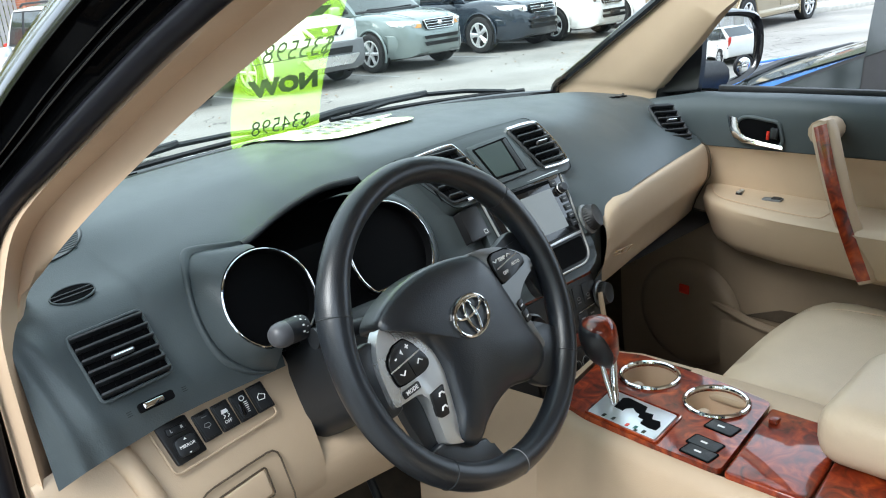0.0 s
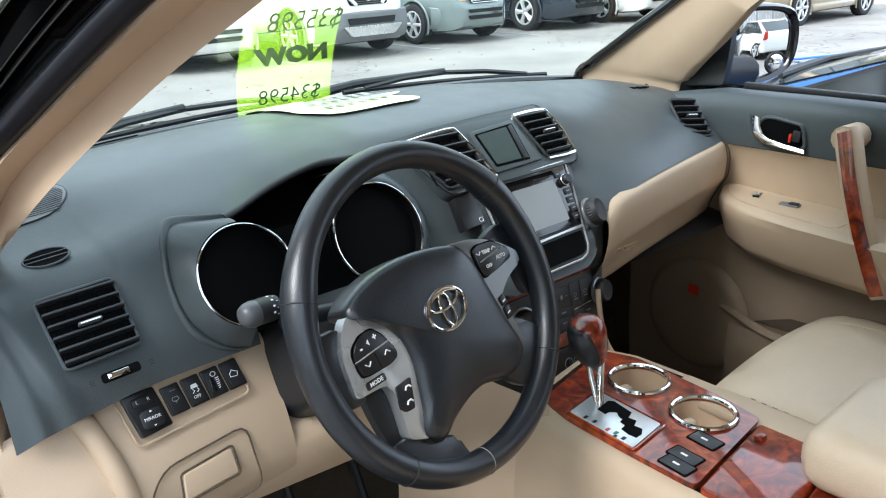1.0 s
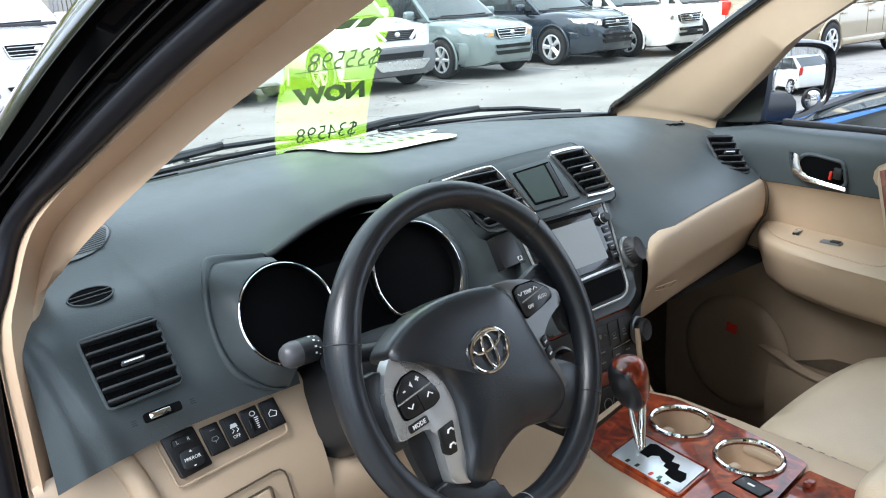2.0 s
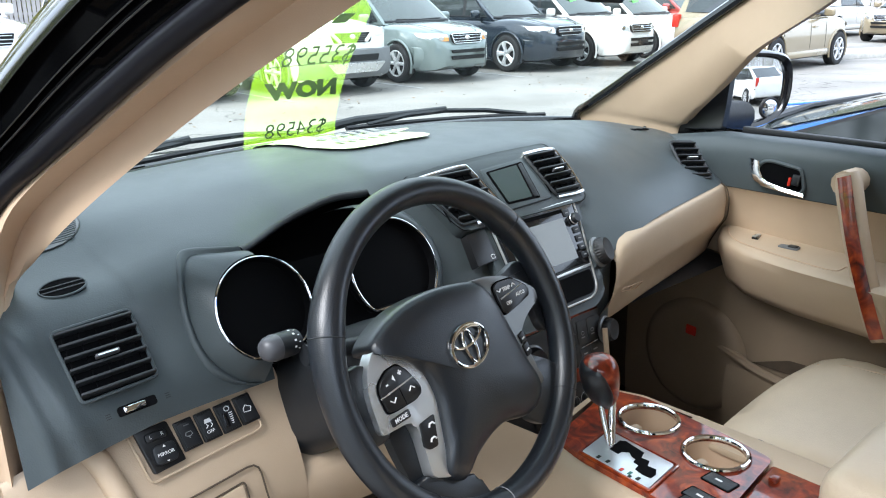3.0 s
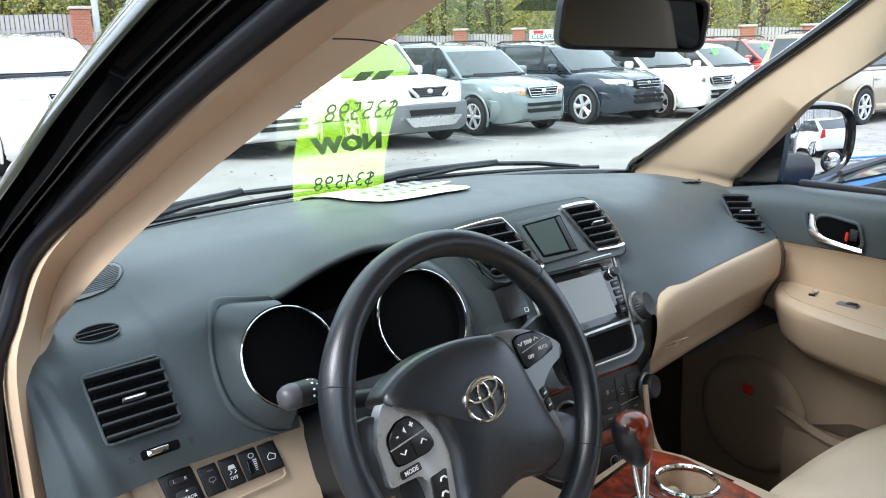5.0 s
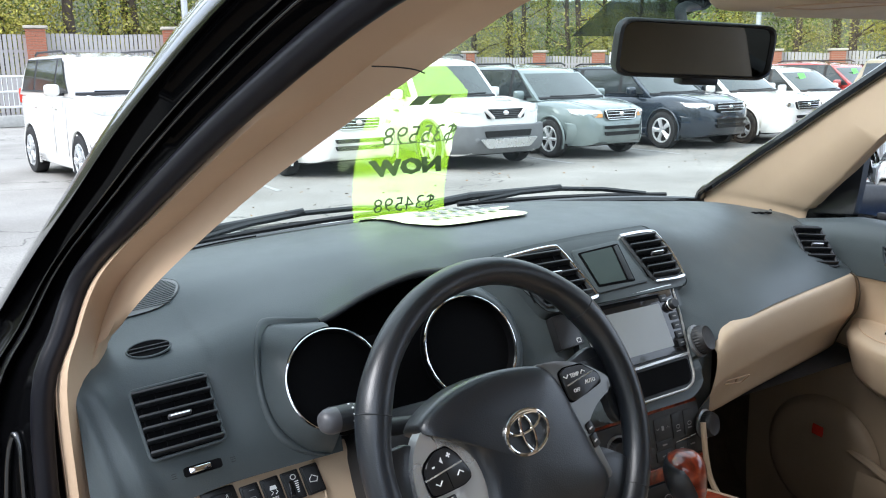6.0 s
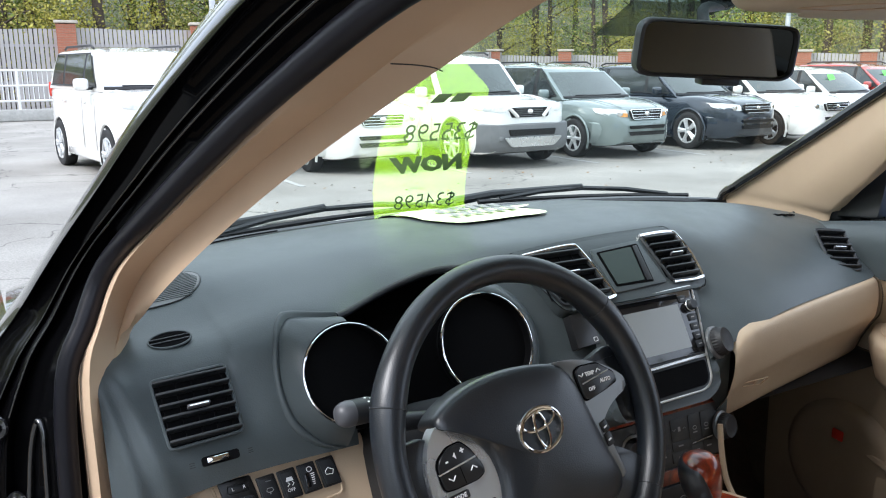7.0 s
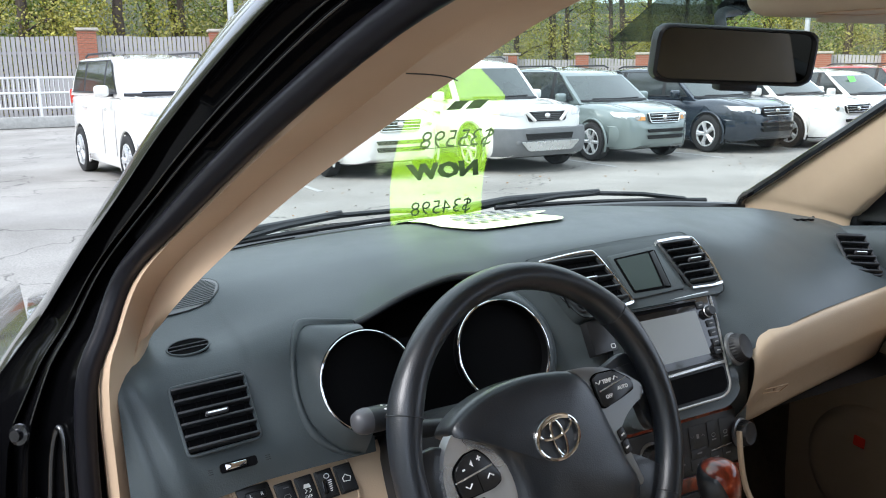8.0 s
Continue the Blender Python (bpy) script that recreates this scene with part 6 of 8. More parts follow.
def on_cushion(x, y, proud=0.0):
    for (ya, za, _), (yb, zb_, _) in zip(FRONT[4:], FRONT[5:]):
        if yb <= y <= ya:
            return Vector((x, y, cushion_top((x - 0.185) / 0.48, za + (zb_ - za) * (ya - y) / (ya - yb)) + proud))


for x in (0.208, 0.214):
    part("piping", tube([on_cushion(x, 0.60 - 0.05 * k) for k in range(12)], 0.0016, 6), BEIGE_TRIM, c)
part("seam", tube([on_cushion(0.545 + 0.05 * min(1, k / 4), 0.66 - 0.05 * k) for k in range(13)], 0.0016, 6), BEIGE_TRIM, c)
for k in range(30):
    part("stitch", box(on_cushion(0.2205, 0.60 - 0.018 * k), (0.0016, 0.008, 0.0014)), GREY_PLASTIC, c)
back = []
for z, y in ((0.72, 0.02), (0.80, 0.06), (0.95, 0.03), (1.10, -0.03), (1.25, -0.09), (1.36, -0.13), (1.40, -0.17)):
    h = 0.235 if z < 1.2 else 0.235 - (z - 1.2) * 0.25
    ring = []
    for k in range(20):
        a = 2 * math.pi * k / 20
        ring.append(Vector((0.42 + h * math.copysign(abs(math.cos(a)) ** 0.5, math.cos(a)), y - 0.06 + 0.07 * math.copysign(abs(math.sin(a)) ** 0.6, math.sin(a)), z)))
    back.append(ring)
part("backrest", lidded(back), BEIGE_LEATHER, seat)
part("headrest", box(Matrix.Translation((0.42, -0.21, 1.49)), (0.27, 0.11, 0.17), 0.045, steps=4), BEIGE_LEATHER, seat, sharp=80)
for x in (0.36, 0.48):
    part("headrest_post", tube([(x, -0.19, 1.36), (x, -0.21, 1.46)], 0.007, 8), CHROME, seat)
part("seat_base", box((0.42, 0.33, 0.50), (0.42, 0.56, 0.10), 0.02), DASH_DARK, seat)

# ---- driver's seat ----
dseat = thing("driver_seat", (-0.36, 0.05, 0.44), "beige leather driver's seat", "seat")
cushion(-0.60, -0.12, [(0.30, 0.66, 0.60), (0.305, 0.72, 0.58), (0.29, 0.77, 0.56), (0.25, 0.80, 0.55), (0.1, 0.81, 0.54), (-0.1, 0.80, 0.54), (-0.25, 0.79, 0.54)], "cushion", dseat)
part("backrest", lidded([[Vector((p.x - 0.78, p.y - 0.24, p.z)) for p in r] for r in back]), BEIGE_LEATHER, dseat)
part("headrest", box(Matrix.Translation((-0.36, -0.45, 1.49)), (0.27, 0.11, 0.17), 0.045, steps=4), BEIGE_LEATHER, dseat, sharp=80)
part("seat_base", box((-0.36, 0.0, 0.50), (0.42, 0.5, 0.10), 0.02), DASH_DARK, dseat)

# ---- driver's door, standing open ----
ddoor = thing("driver_door", (-0.875, 1.20, 0.45), "driver's door standing wide open, black outside and beige inside", "car door")
DM = axes((-0.985, 1.235, 0.0), (-0.97, -0.24, 0), (0.24, -0.97, 0)) @ Matrix.Diagonal((1, -1, 1, 1))  # heights upwards


def leaf(w, pts):
    return slab(cut_poly(pts, 0.04), DM @ Matrix.Translation((0, 0, w)), 0.03, 0.006)


part("outer_skin", leaf(-0.10, [(0.02, 0.42), (1.08, 0.42), (1.12, 0.8), (1.10, 1.14), (0.06, 1.12)]), BLACK_PAINT, ddoor)
part("lining", leaf(0.03, [(0.04, 0.45), (1.06, 0.45), (1.10, 0.7), (1.09, 0.98), (0.07, 0.97)]), BEIGE, ddoor)
part("upper_lining", leaf(0.03, [(0.07, 0.975), (1.09, 0.985), (1.08, 1.08), (1.06, 1.17), (0.08, 1.15)]), DASH, ddoor, "dark grained upper door lining")
part("edge", box(DM @ Matrix.Translation((0.005, 0.79, -0.04)), (0.11, 0.70, 0.10), 0.012), RUBBER, ddoor)
part("window_frame", tube([DM @ Vector(p) for p in ((0.06, 1.14, -0.05), (0.42, 1.40, -0.02), (0.75, 1.56, 0.0), (1.06, 1.58, 0.0), (1.08, 1.14, -0.05))], 0.022, 8), BLACK_PAINT, ddoor)
part("armrest", box(DM @ Matrix.Translation((0.6, 0.92, 0.06)), (0.55, 0.08, 0.07), 0.02), BEIGE, ddoor)
# ---- passenger door ----
door = thing("passenger_door", (0.72, 0.5, 0.45), "closed passenger door with dark upper and beige lower lining", "car door")


def door_sheet(levels, ys, mat, name, label=""):
    return part(name, sheet([[Vector((x, y, z - (0.020 + 0.16 * max(0, y - 0.98) if z > 1.15 else 0))) for y in ys] for x, z in levels]), mat, door, label, sharp=60)


ys = [1.19, 1.12, 1.0, 0.8, 0.6, 0.4, 0.2, 0.0, -0.2]
sill = [(0.795, 1.205), (0.770, 1.222), (0.735, 1.226), (0.712, 1.215), (0.704, 1.185), (0.704, 1.135), (0.709, 1.092)]
upper = door_sheet(sill, ys, DASH, "upper_lining", "dark grained upper door lining")
door_sheet([(0.706, 1.092), (0.712, 1.085), (0.718, 1.04), (0.725, 0.985), (0.725, 0.93)], ys, BEIGE, "beige_lining")
door_sheet([(0.712, 0.94), (0.700, 0.90), (0.696, 0.80), (0.700, 0.60), (0.715, 0.45), (0.74, 0.40)], ys, SHADED_BEIGE, "lower_lining", "beige lower door lining with a speaker bulge")
part("outer_skin", sheet([[Vector((x, y, z)) for y in ys] for x, z in ((0.80, 1.20), (0.90, 1.14), (0.955, 0.95), (0.96, 0.7), (0.92, 0.42))]), BLACK_PAINT, door)
# armrest ledge
rows = []
for y, x, z, t in ((0.965, 0.700, 1.002, 0.01), (0.94, 0.648, 1.001, 0.05), (0.905, 0.612, 0.999, 0.075), (0.85, 0.594, 0.996, 0.085), (0.75, 0.586, 0.992, 0.09), (0.60, 0.582, 0.988, 0.09), (0.40, 0.584, 0.985, 0.09), (0.0, 0.60, 0.985, 0.085)):
    rows.append([Vector((0.73, y, z + 0.004)), Vector((x + 0.03, y, z)), Vector((x + 0.008, y, z - 0.002)), Vector((x, y, z - 0.010)), Vector((x + 0.004, y, z - 0.03)), Vector((x + 0.016, y, z - t)), Vector((x + 0.035, y, z - t - 0.02)), Vector((0.73, y, z - t - 0.03))])
ledge = part("armrest_ledge", lidded(rows), BEIGE, door, "beige armrest ledge with window switch", sharp=55)
part("ledge_seam", tube(cr([(0.702, 0.948, 1.0035), (0.660, 0.920, 1.0018), (0.634, 0.88, 0.9990), (0.622, 0.80, 0.9950), (0.615, 0.69, 0.9910), (0.64, 0.675, 0.9920), (0.70, 0.670, 0.9945)], 4), 0.0012, 6), BEIGE_TRIM, ledge)
ls = part("lock_switch", slab(rounded(0.013, 0.030, 0.002), axes((0.688, 0.876, 1.0030), (0.25, -1, 0), (0, 0.03, 1)), 0.006, 0.001), PIANO, ledge)
for d in (-0.007, 0.007):
    part("key", box((0.688 + d, 0.876 - 0.002 * d, 1.0040), (0.010, 0.008, 0.003), 0.001), SILVER, ls)
ws = part("window_switch", slab(rounded(0.040, 0.020, 0.003), axes((0.678, 0.800, 0.9995), (0.08, -1, 0), (0, 0.03, 1)), 0.004, 0.001), GREY_PLASTIC, ledge)
part("key", box((0.677, 0.791, 1.0010), (0.014, 0.018, 0.004), 0.0015), DASH_DARK, ws)
# inner handle: cup, chrome lever, red lock flag
HM = axes((0.7035, 0.848, 1.131), (0, -1, -0.10), (-1, 0, 0.0))
cup_line = cut_poly([(-0.055, -0.006), (-0.040, 0.024), (-0.020, 0.029), (0.042, 0.027), (0.056, -0.012), (0.048, -0.024), (-0.040, -0.024)], 0.009)
hc = part("handle_cup", slab(cup_line, HM @ Matrix.Translation((0, 0, 0.003)), 0.006), VOID, door, "black recessed handle cup")
part("cup_rim", ringtube([HM @ Vector((u, v, 0.003)) for u, v in cup_line], 0.004, 8), DASH, hc)
part("lever", sheet([[HM @ Vector((u, v, w)) for u, v, w in r] for r in (
    ((-0.070, 0.024, 0.004), (-0.058, 0.026, 0.010), (-0.046, 0.022, 0.008)),
    ((-0.064, 0.004, 0.006), (-0.052, 0.005, 0.013), (-0.040, 0.006, 0.010)),
    ((-0.052, -0.018, 0.006), (-0.042, -0.013, 0.014), (-0.032, -0.007, 0.010)),
    ((-0.030, -0.027, 0.006), (-0.024, -0.021, 0.014), (-0.018, -0.015, 0.010)),
    ((0.010, -0.028, 0.006), (0.011, -0.023, 0.013), (0.012, -0.018, 0.009)),
    ((0.060, -0.029, 0.004), (0.059, -0.025, 0.010), (0.057, -0.020, 0.007)))]), CHROME, hc, "chrome door lever", sharp=80)
part("lock_flag", box(HM @ Matrix.Translation((0.026, -0.002, 0.010)), (0.006, 0.018, 0.006), 0.002), RED_LENS, hc)
part("lock_knob", box(HM @ Matrix.Translation((0.038, 0.004, 0.008)), (0.016, 0.022, 0.008), 0.002), DASH_DARK, hc)
# slanted grab handle with wood inlay
P0, P1 = Vector((0.628, 0.692, 1.170)), Vector((0.622, 0.578, 0.885))
ax = (P1 - P0).normalized()
GH = axes(P0.lerp(P1, 0.5), ax, (-1, 0.0, 0.15))
L = (P1 - P0).length
rows = []
for k in range(15):
    t = k / 14
    u = (t - 0.5) * L * 1.02
    bow = 0.020 * math.sin(math.pi * t)
    wdt = 0.0255 - 0.004 * t
    if k in (0, 14):
        wdt *= 0.75
    rows.append([GH @ Vector((u, wdt * math.cos(a) * 1.0, bow + 0.018 * math.sin(a))) for a in [2 * math.pi * j / 14 for j in range(14)]])
grab = part("grab_handle", lidded(rows), BEIGE, door, "beige grab handle with wood inlay", sharp=70)
part("wood_inlay", sheet([[GH @ Vector(((t - 0.5) * L * 0.98, v, 0.020 * math.sin(math.pi * t) + 0.0200 - 9.0 * v * v)) for v in (-0.0125, -0.006, 0, 0.006, 0.0125)] for t in [k / 14 for k in range(15)]]), WOOD, grab, "glossy burl wood inlay")
part("handle_foot", tube([(0.640, 0.695, 1.152), (0.70, 0.695, 1.150)], 0.024, 12), BEIGE, grab)
# speaker bulge, map pocket, red reflector
SPK = axes((0.694, 1.00, 0.692), (0, -1, 0), (-1, 0.05, 0))
part("speaker_bulge", revolve([(0.135, -0.004), (0.13, 0.006), (0.115, 0.014), (0.10, 0.012), (0.0, 0.012)], SPK, 32), SHADED_BEIGE, door, "round beige speaker cover")
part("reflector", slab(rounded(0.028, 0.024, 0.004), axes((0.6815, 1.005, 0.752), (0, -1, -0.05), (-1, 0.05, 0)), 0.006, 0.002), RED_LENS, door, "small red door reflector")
part("pocket_lip", tube(cr([(0.690, 0.94, 0.735), (0.672, 0.88, 0.728), (0.662, 0.80, 0.712), (0.660, 0.6, 0.70), (0.665, 0.2, 0.70)], 4), 0.010, 8), SHADED_BEIGE, door)
part("pocket_front", sheet([[Vector((x, y, z)) for y in (0.90, 0.8, 0.5, 0.1)] for x, z in ((0.662, 0.71), (0.655, 0.66), (0.67, 0.50), (0.70, 0.45))]), SHADED_BEIGE, door)
# flat dark plate drawn as the shade behind the pocket's lip
part("pocket_shade", slab(cut_poly([(-0.08, -0.028), (0.06, -0.028), (0.05, 0.004), (0.0, 0.002)], 0.004), axes((0.694, 0.78, 0.745), (0, -1, 0), (-1, 0, 0)), 0.002), CARPET, door)
# corner sail by the mirror, window frame
part("corner_sail", slab(cut_poly([(-0.13, -0.02), (0.074, 0.0), (0.074, 0.06), (0.068, 0.155), (0.050, 0.195), (0.010, 0.17), (-0.04, 0.11), (-0.10, 0.03)], 0.006), axes((0.772, 1.10, 1.200), (0, -1, 0), (-1, 0, 0.25)), 0.02, 0.003), DASH_DARK, door, "black corner cover at the mirror")
part("window_rail", box((0.776, 0.40, 1.206), (0.016, 1.15, 0.014), 0.004), RUBBER, door)

# ---- exterior mirror on the passenger side ----
mir = thing("wing_mirror", (0.98, 1.08, 1.17), "black wing mirror with a small round blind-spot mirror", "mirror")
MM = axes((1.052, 1.105, 1.258), (0.877, -0.48, 0.0), (-0.48, -0.877, 0.02))
shape = soft_poly([(-0.092, 0.045), (-0.085, 0.078), (-0.03, 0.088), (0.05, 0.084), (0.088, 0.062), (0.096, 0.0), (0.080, -0.055), (0.03, -0.085), (-0.03, -0.092), (-0.072, -0.085), (-0.084, -0.03)], 3)
part("glass", sheet([[MM @ Vector((u * q, v * q, 0.004 - ((u * q) ** 2 + (v * q) ** 2) / 2.6)) for u, v in shape + shape[:1]] for q in (0.02, 0.25, 0.5, 0.72, 0.89)]), MIRROR, mir, "convex mirror glass", sharp=80)
shell_rows = [[MM @ Vector((u * q, v * q, w)) for u, v in shape] for q, w in ((0.87, -0.002), (0.90, 0.012), (1.0, 0.016), (1.07, 0.004), (1.09, -0.03), (1.0, -0.075), (0.75, -0.11), (0.4, -0.125))]
part("housing", sheet([r + r[:1] for r in shell_rows]), PIANO, mir, sharp=60)
part("mirror_base", box(Matrix.Translation((0.885, 1.150, 1.240)) @ Matrix.Rotation(radians(10), 4, "Z"), (0.24, 0.06, 0.15), 0.025, steps=3), DASH_DARK, mir, sharp=80)
part("foot", tube([(0.80, 1.12, 1.215), (0.90, 1.11, 1.205), (1.0, 1.10, 1.20)], [0.055, 0.04, 0.035], 10), RUBBER, mir)
BS = MM @ Matrix.Translation((0.047, -0.048, 0.003))
bs = part("blind_spot_mirror", revolve([(0.0, 0.006), (0.012, 0.0055), (0.021, 0.0035), (0.0235, 0.002)], BS, 28), MIRROR, mir, "small round convex mirror")
part("blind_spot_rim", ringtube([BS @ Vector((0.0245 * math.cos(a), 0.0245 * math.sin(a), 0.002)) for a in [2 * math.pi * k / 28 for k in range(28)]], 0.0032, 8), RUBBER, bs)

# ---- inside mirror ----
rv = thing("rear_view_mirror", (0.03, 0.83, 1.60), "black rear-view mirror hung from the windscreen", "mirror")
RM = axes((0.030, 0.798, 1.5300), (0.978, -0.20, -0.045), (-0.195, -0.95, -0.13))
rl = cut_poly([(-0.122, 0.034), (0.122, 0.034), (0.122, -0.030), (0.105, -0.038), (-0.105, -0.038), (-0.122, -0.030)], 0.02, 4)
rows = [[RM @ Vector((u * q, v * q2, w)) for u, v in rl] for q, q2, w in ((0.94, 0.86, -0.001), (0.965, 0.92, 0.006), (1.0, 1.0, 0.004), (1.005, 1.02, -0.006), (0.97, 0.96, -0.016), (0.85, 0.75, -0.025), (0.5, 0.4, -0.029))]
part("housing", sheet([r + r[:1] for r in rows]), DASH_DARK, rv, sharp=60)
part("glass", slab([(u * 0.945, v * 0.87) for u, v in rl], RM @ Matrix.Translation((0, 0, 0.001)), 0.003), MIRROR, rv, "mirror glass").data.materials[0] = mirror_material("dim_mirror", (0.12, 0.12, 0.115))
part("stem", tube(cr([(0.033, 0.822, 1.540), (0.048, 0.845, 1.570), (0.095, 0.888, 1.588), (0.165, 0.918, 1.597)], 4), 0.008, 10), DASH_DARK, rv)
part("mount", slab(rounded(0.06, 0.035, 0.008), axes((0.168, 0.922, 1.598), (1, 0, 0), (0, -0.5, -0.86)), 0.012, 0.003), DASH_DARK, rv)
part("button_bar", box(RM @ Matrix.Translation((0.01, -0.041, -0.006)), (0.06, 0.012, 0.02), 0.004), DASH_DARK, rv)

# ---- price film on the windscreen and card on the dash ----
def wind(u, t, off=-0.006):
    """A point of the windscreen's inner face: u across, t from base to top."""
    a = cr(WB, 12)
    b = cr(WT, 12)
    x0, x1 = a[0].x, a[-1].x
    k = (u - x0) / (x1 - x0) * (len(a) - 1)
    i = max(0, min(len(a) - 2, int(k)))
    f = k - i
    p, q = a[i].lerp(a[i + 1], f), b[i].lerp(b[i + 1], f)
    bow = 4 * t * (1 - t) * 0.028
    return p.lerp(q, t) + Vector((0, bow * 0.5 + off, bow + off * 0.8))


dots = part("dot_shade", sheet([[wind(a + (b - a) * k / 6, t, -0.004) for k in range(7)] for a, b, t in ((-0.018, 0.115, 0.752), (-0.022, 0.135, 0.79), (-0.029, 0.165, 0.85), (-0.04, 0.20, 0.93))]), DOTS, glass_pane)
dots.visible_shadow = False


def strip_x(t):
    return 0.012 - 0.322 * t


film = thing("price_film", (-0.05, 1.5, 1.2), "neon yellow-green see-through price film stuck inside the windscreen", "price sign")
frows = []
for k in range(25):
    t = 0.012 + 0.74 * k / 24
    l = strip_x(t) - 0.088
    r = strip_x(t) + 0.078
    if t > 0.56:
        r -= 0.9 * (t - 0.56) ** 1.15
    if t > 0.68:
        l = min(l + 0.5 * (t - 0.68), r - 0.01)
    frows.append([wind(l + (r - l) * j / 8, t) for j in range(9)])
sheet_film = part("film", sheet(frows), FILM, film)
sheet_film.visible_shadow = False


def film_frame(t, dx=0.0):
    dx -= 0.002
    o = wind(strip_x(t) + dx, t, -0.0085)
    up = wind(strip_x(t + 0.05) + dx, t + 0.05, -0.0085) - o
    side = wind(strip_x(t) + dx + 0.05, t, -0.0085) - o
    return axes(o, side, side.cross(up))


lettering("$35598", 0.098, film_frame(0.405, 0.026), PEN_INK, film, "price_text", True, -0.0008, squeeze=0.50, shear=0.70)
lettering("NOW", 0.086, film_frame(0.268, 0.018), BOLD_INK, film, "bold_word", True, 0.0046, squeeze=0.64, shear=0.85)
lettering("$34598", 0.092, film_frame(0.090, 0.012), PEN_INK, film, "price_text", True, -0.0008, squeeze=0.52, shear=0.70)
for t, w, h in ((0.375, 0.15, 0.0025), (0.03, 0.17, 0.002)):
    part("rule", box(film_frame(t), (w, h, 0.0004)), PEN_INK, film)
for dx, w in ((0.030, 0.028), (-0.004, 0.026)):
    part("bold_mark", box(film_frame(0.545, dx), (w, 0.030, 0.0004)), PEN_INK, film)
for j in range(4):
    part("pen_mark", tube([film_frame(0.70, -0.06 + 0.014 * j) @ Vector((0, -0.012, 0)), film_frame(0.70, -0.056 + 0.014 * j) @ Vector((0.004, 0.012, 0))], 0.001, 5), PEN_INK, film)


def dash_z(x, y):
    best, z = 9, 1.2
    for c in cols:
        for p in c[:14]:
            d = (p.x - x) ** 2 + (p.y - y) ** 2
            if d < best:
                best, z = d, p.z
    return z


card_line = soft_poly([(-0.165, 1.435), (-0.175, 1.32), (-0.178, 1.225), (-0.15, 1.165), (-0.10, 1.152), (-0.04, 1.152), (0.012, 1.150), (0.034, 1.168), (0.020, 1.205), (0.005, 1.222), (0.052, 1.243), (0.040, 1.262), (-0.008, 1.262), (-0.03, 1.30), (-0.07, 1.36), (-0.12, 1.42)], 3)
cb = bmesh.new()
ccx, ccy = -0.08, 1.26
rings = []
for q in (1.0, 0.66, 0.33):
    rings.append([cb.verts.new((ccx + (x - ccx) * q, ccy + (y - ccy) * q, dash_z(ccx + (x - ccx) * q, ccy + (y - ccy) * q) + 0.004)) for x, y in card_line])
for A, B in zip(rings, rings[1:]):
    for j in range(len(A)):
        cb.faces.new((A[j], A[(j + 1) % len(A)], B[(j + 1) % len(A)], B[j]))
cm = cb.verts.new((ccx, ccy, dash_z(ccx, ccy) + 0.004))
for j in range(len(rings[-1])):
    cb.faces.new((rings[-1][j], rings[-1][(j + 1) % len(rings[-1])], cm))
card = lone("price_card", cb, PAPER, (ccx, ccy, 1.25), "pale yellow-green printed card lying on the dashboard", "card")
HOME[card] = Vector((ccx, ccy, 1.25))
for r, y in enumerate((1.215, 1.275)):
    for k in range(6):
        x = -0.125 + 0.023 * k + 0.006 * r
        part("printed_bar", box((x, y, dash_z(x, y) + 0.0075), (0.014, 0.03, 0.0006)), INK_GREY, card)

# ---- open ground ----
DIP = 0.17  # the car park falls away a little in front
ground = bmesh.new()
xs = [-400, -120, -60, -30, -15, 0, 15, 30, 60, 120, 400]
sheet([[Vector((x, y, 0.0 if y < 3.5 else -DIP * min(1, (y - 3.5) / 5.0))) for x in xs] for y in (-400, -60, -15, 0, 3.5, 4.5, 6, 7.5, 8.5, 15, 30, 60, 120, 400)], ground)
tagged(part("ground", ground, GROUND, at=(0, 0, 0)), "pale worn asphalt car park with fine cracks", "ground", kind="structure")
line = bmesh.new()
for x in (3.3, 6.1, 8.7, 11.3, 13.8, 16.2, 19.0):
    box((x, 13.6, 0.004 - DIP), (0.09, 4.8, 0.004), 0, line)
tagged(part("ground_markings", line, FADED_LINE, at=(8, 12, 0)), "faded white parking lines", "parking lines", kind="structure")
litter = bmesh.new()
rnd = random.Random(4)
for k in range(120):
    x, y = rnd.uniform(2, 18), max(8.6, rnd.gauss(10.0, 0.9))
    a, s = rnd.uniform(0, 6), rnd.uniform(0.012, 0.032)
    vs = [litter.verts.new((x + s * math.cos(a + q), y + s * 0.6 * math.sin(a + q), 0.004 - DIP + 0.012 * (q > 3))) for q in (0, 1.6, 3.1, 4.7)]
    litter.faces.new(vs)
lone("leaf_litter", litter, DASH_PARTICLE, (9, 9, 0), "scattered dry brown leaves on the asphalt", "leaves", kind="stuff")


# ---- parked cars ----
def car_paint(name, base, flake=0.0):
    return material(name, base, 0.22, flake, vary=0.04, scale=2, coat=1.0)


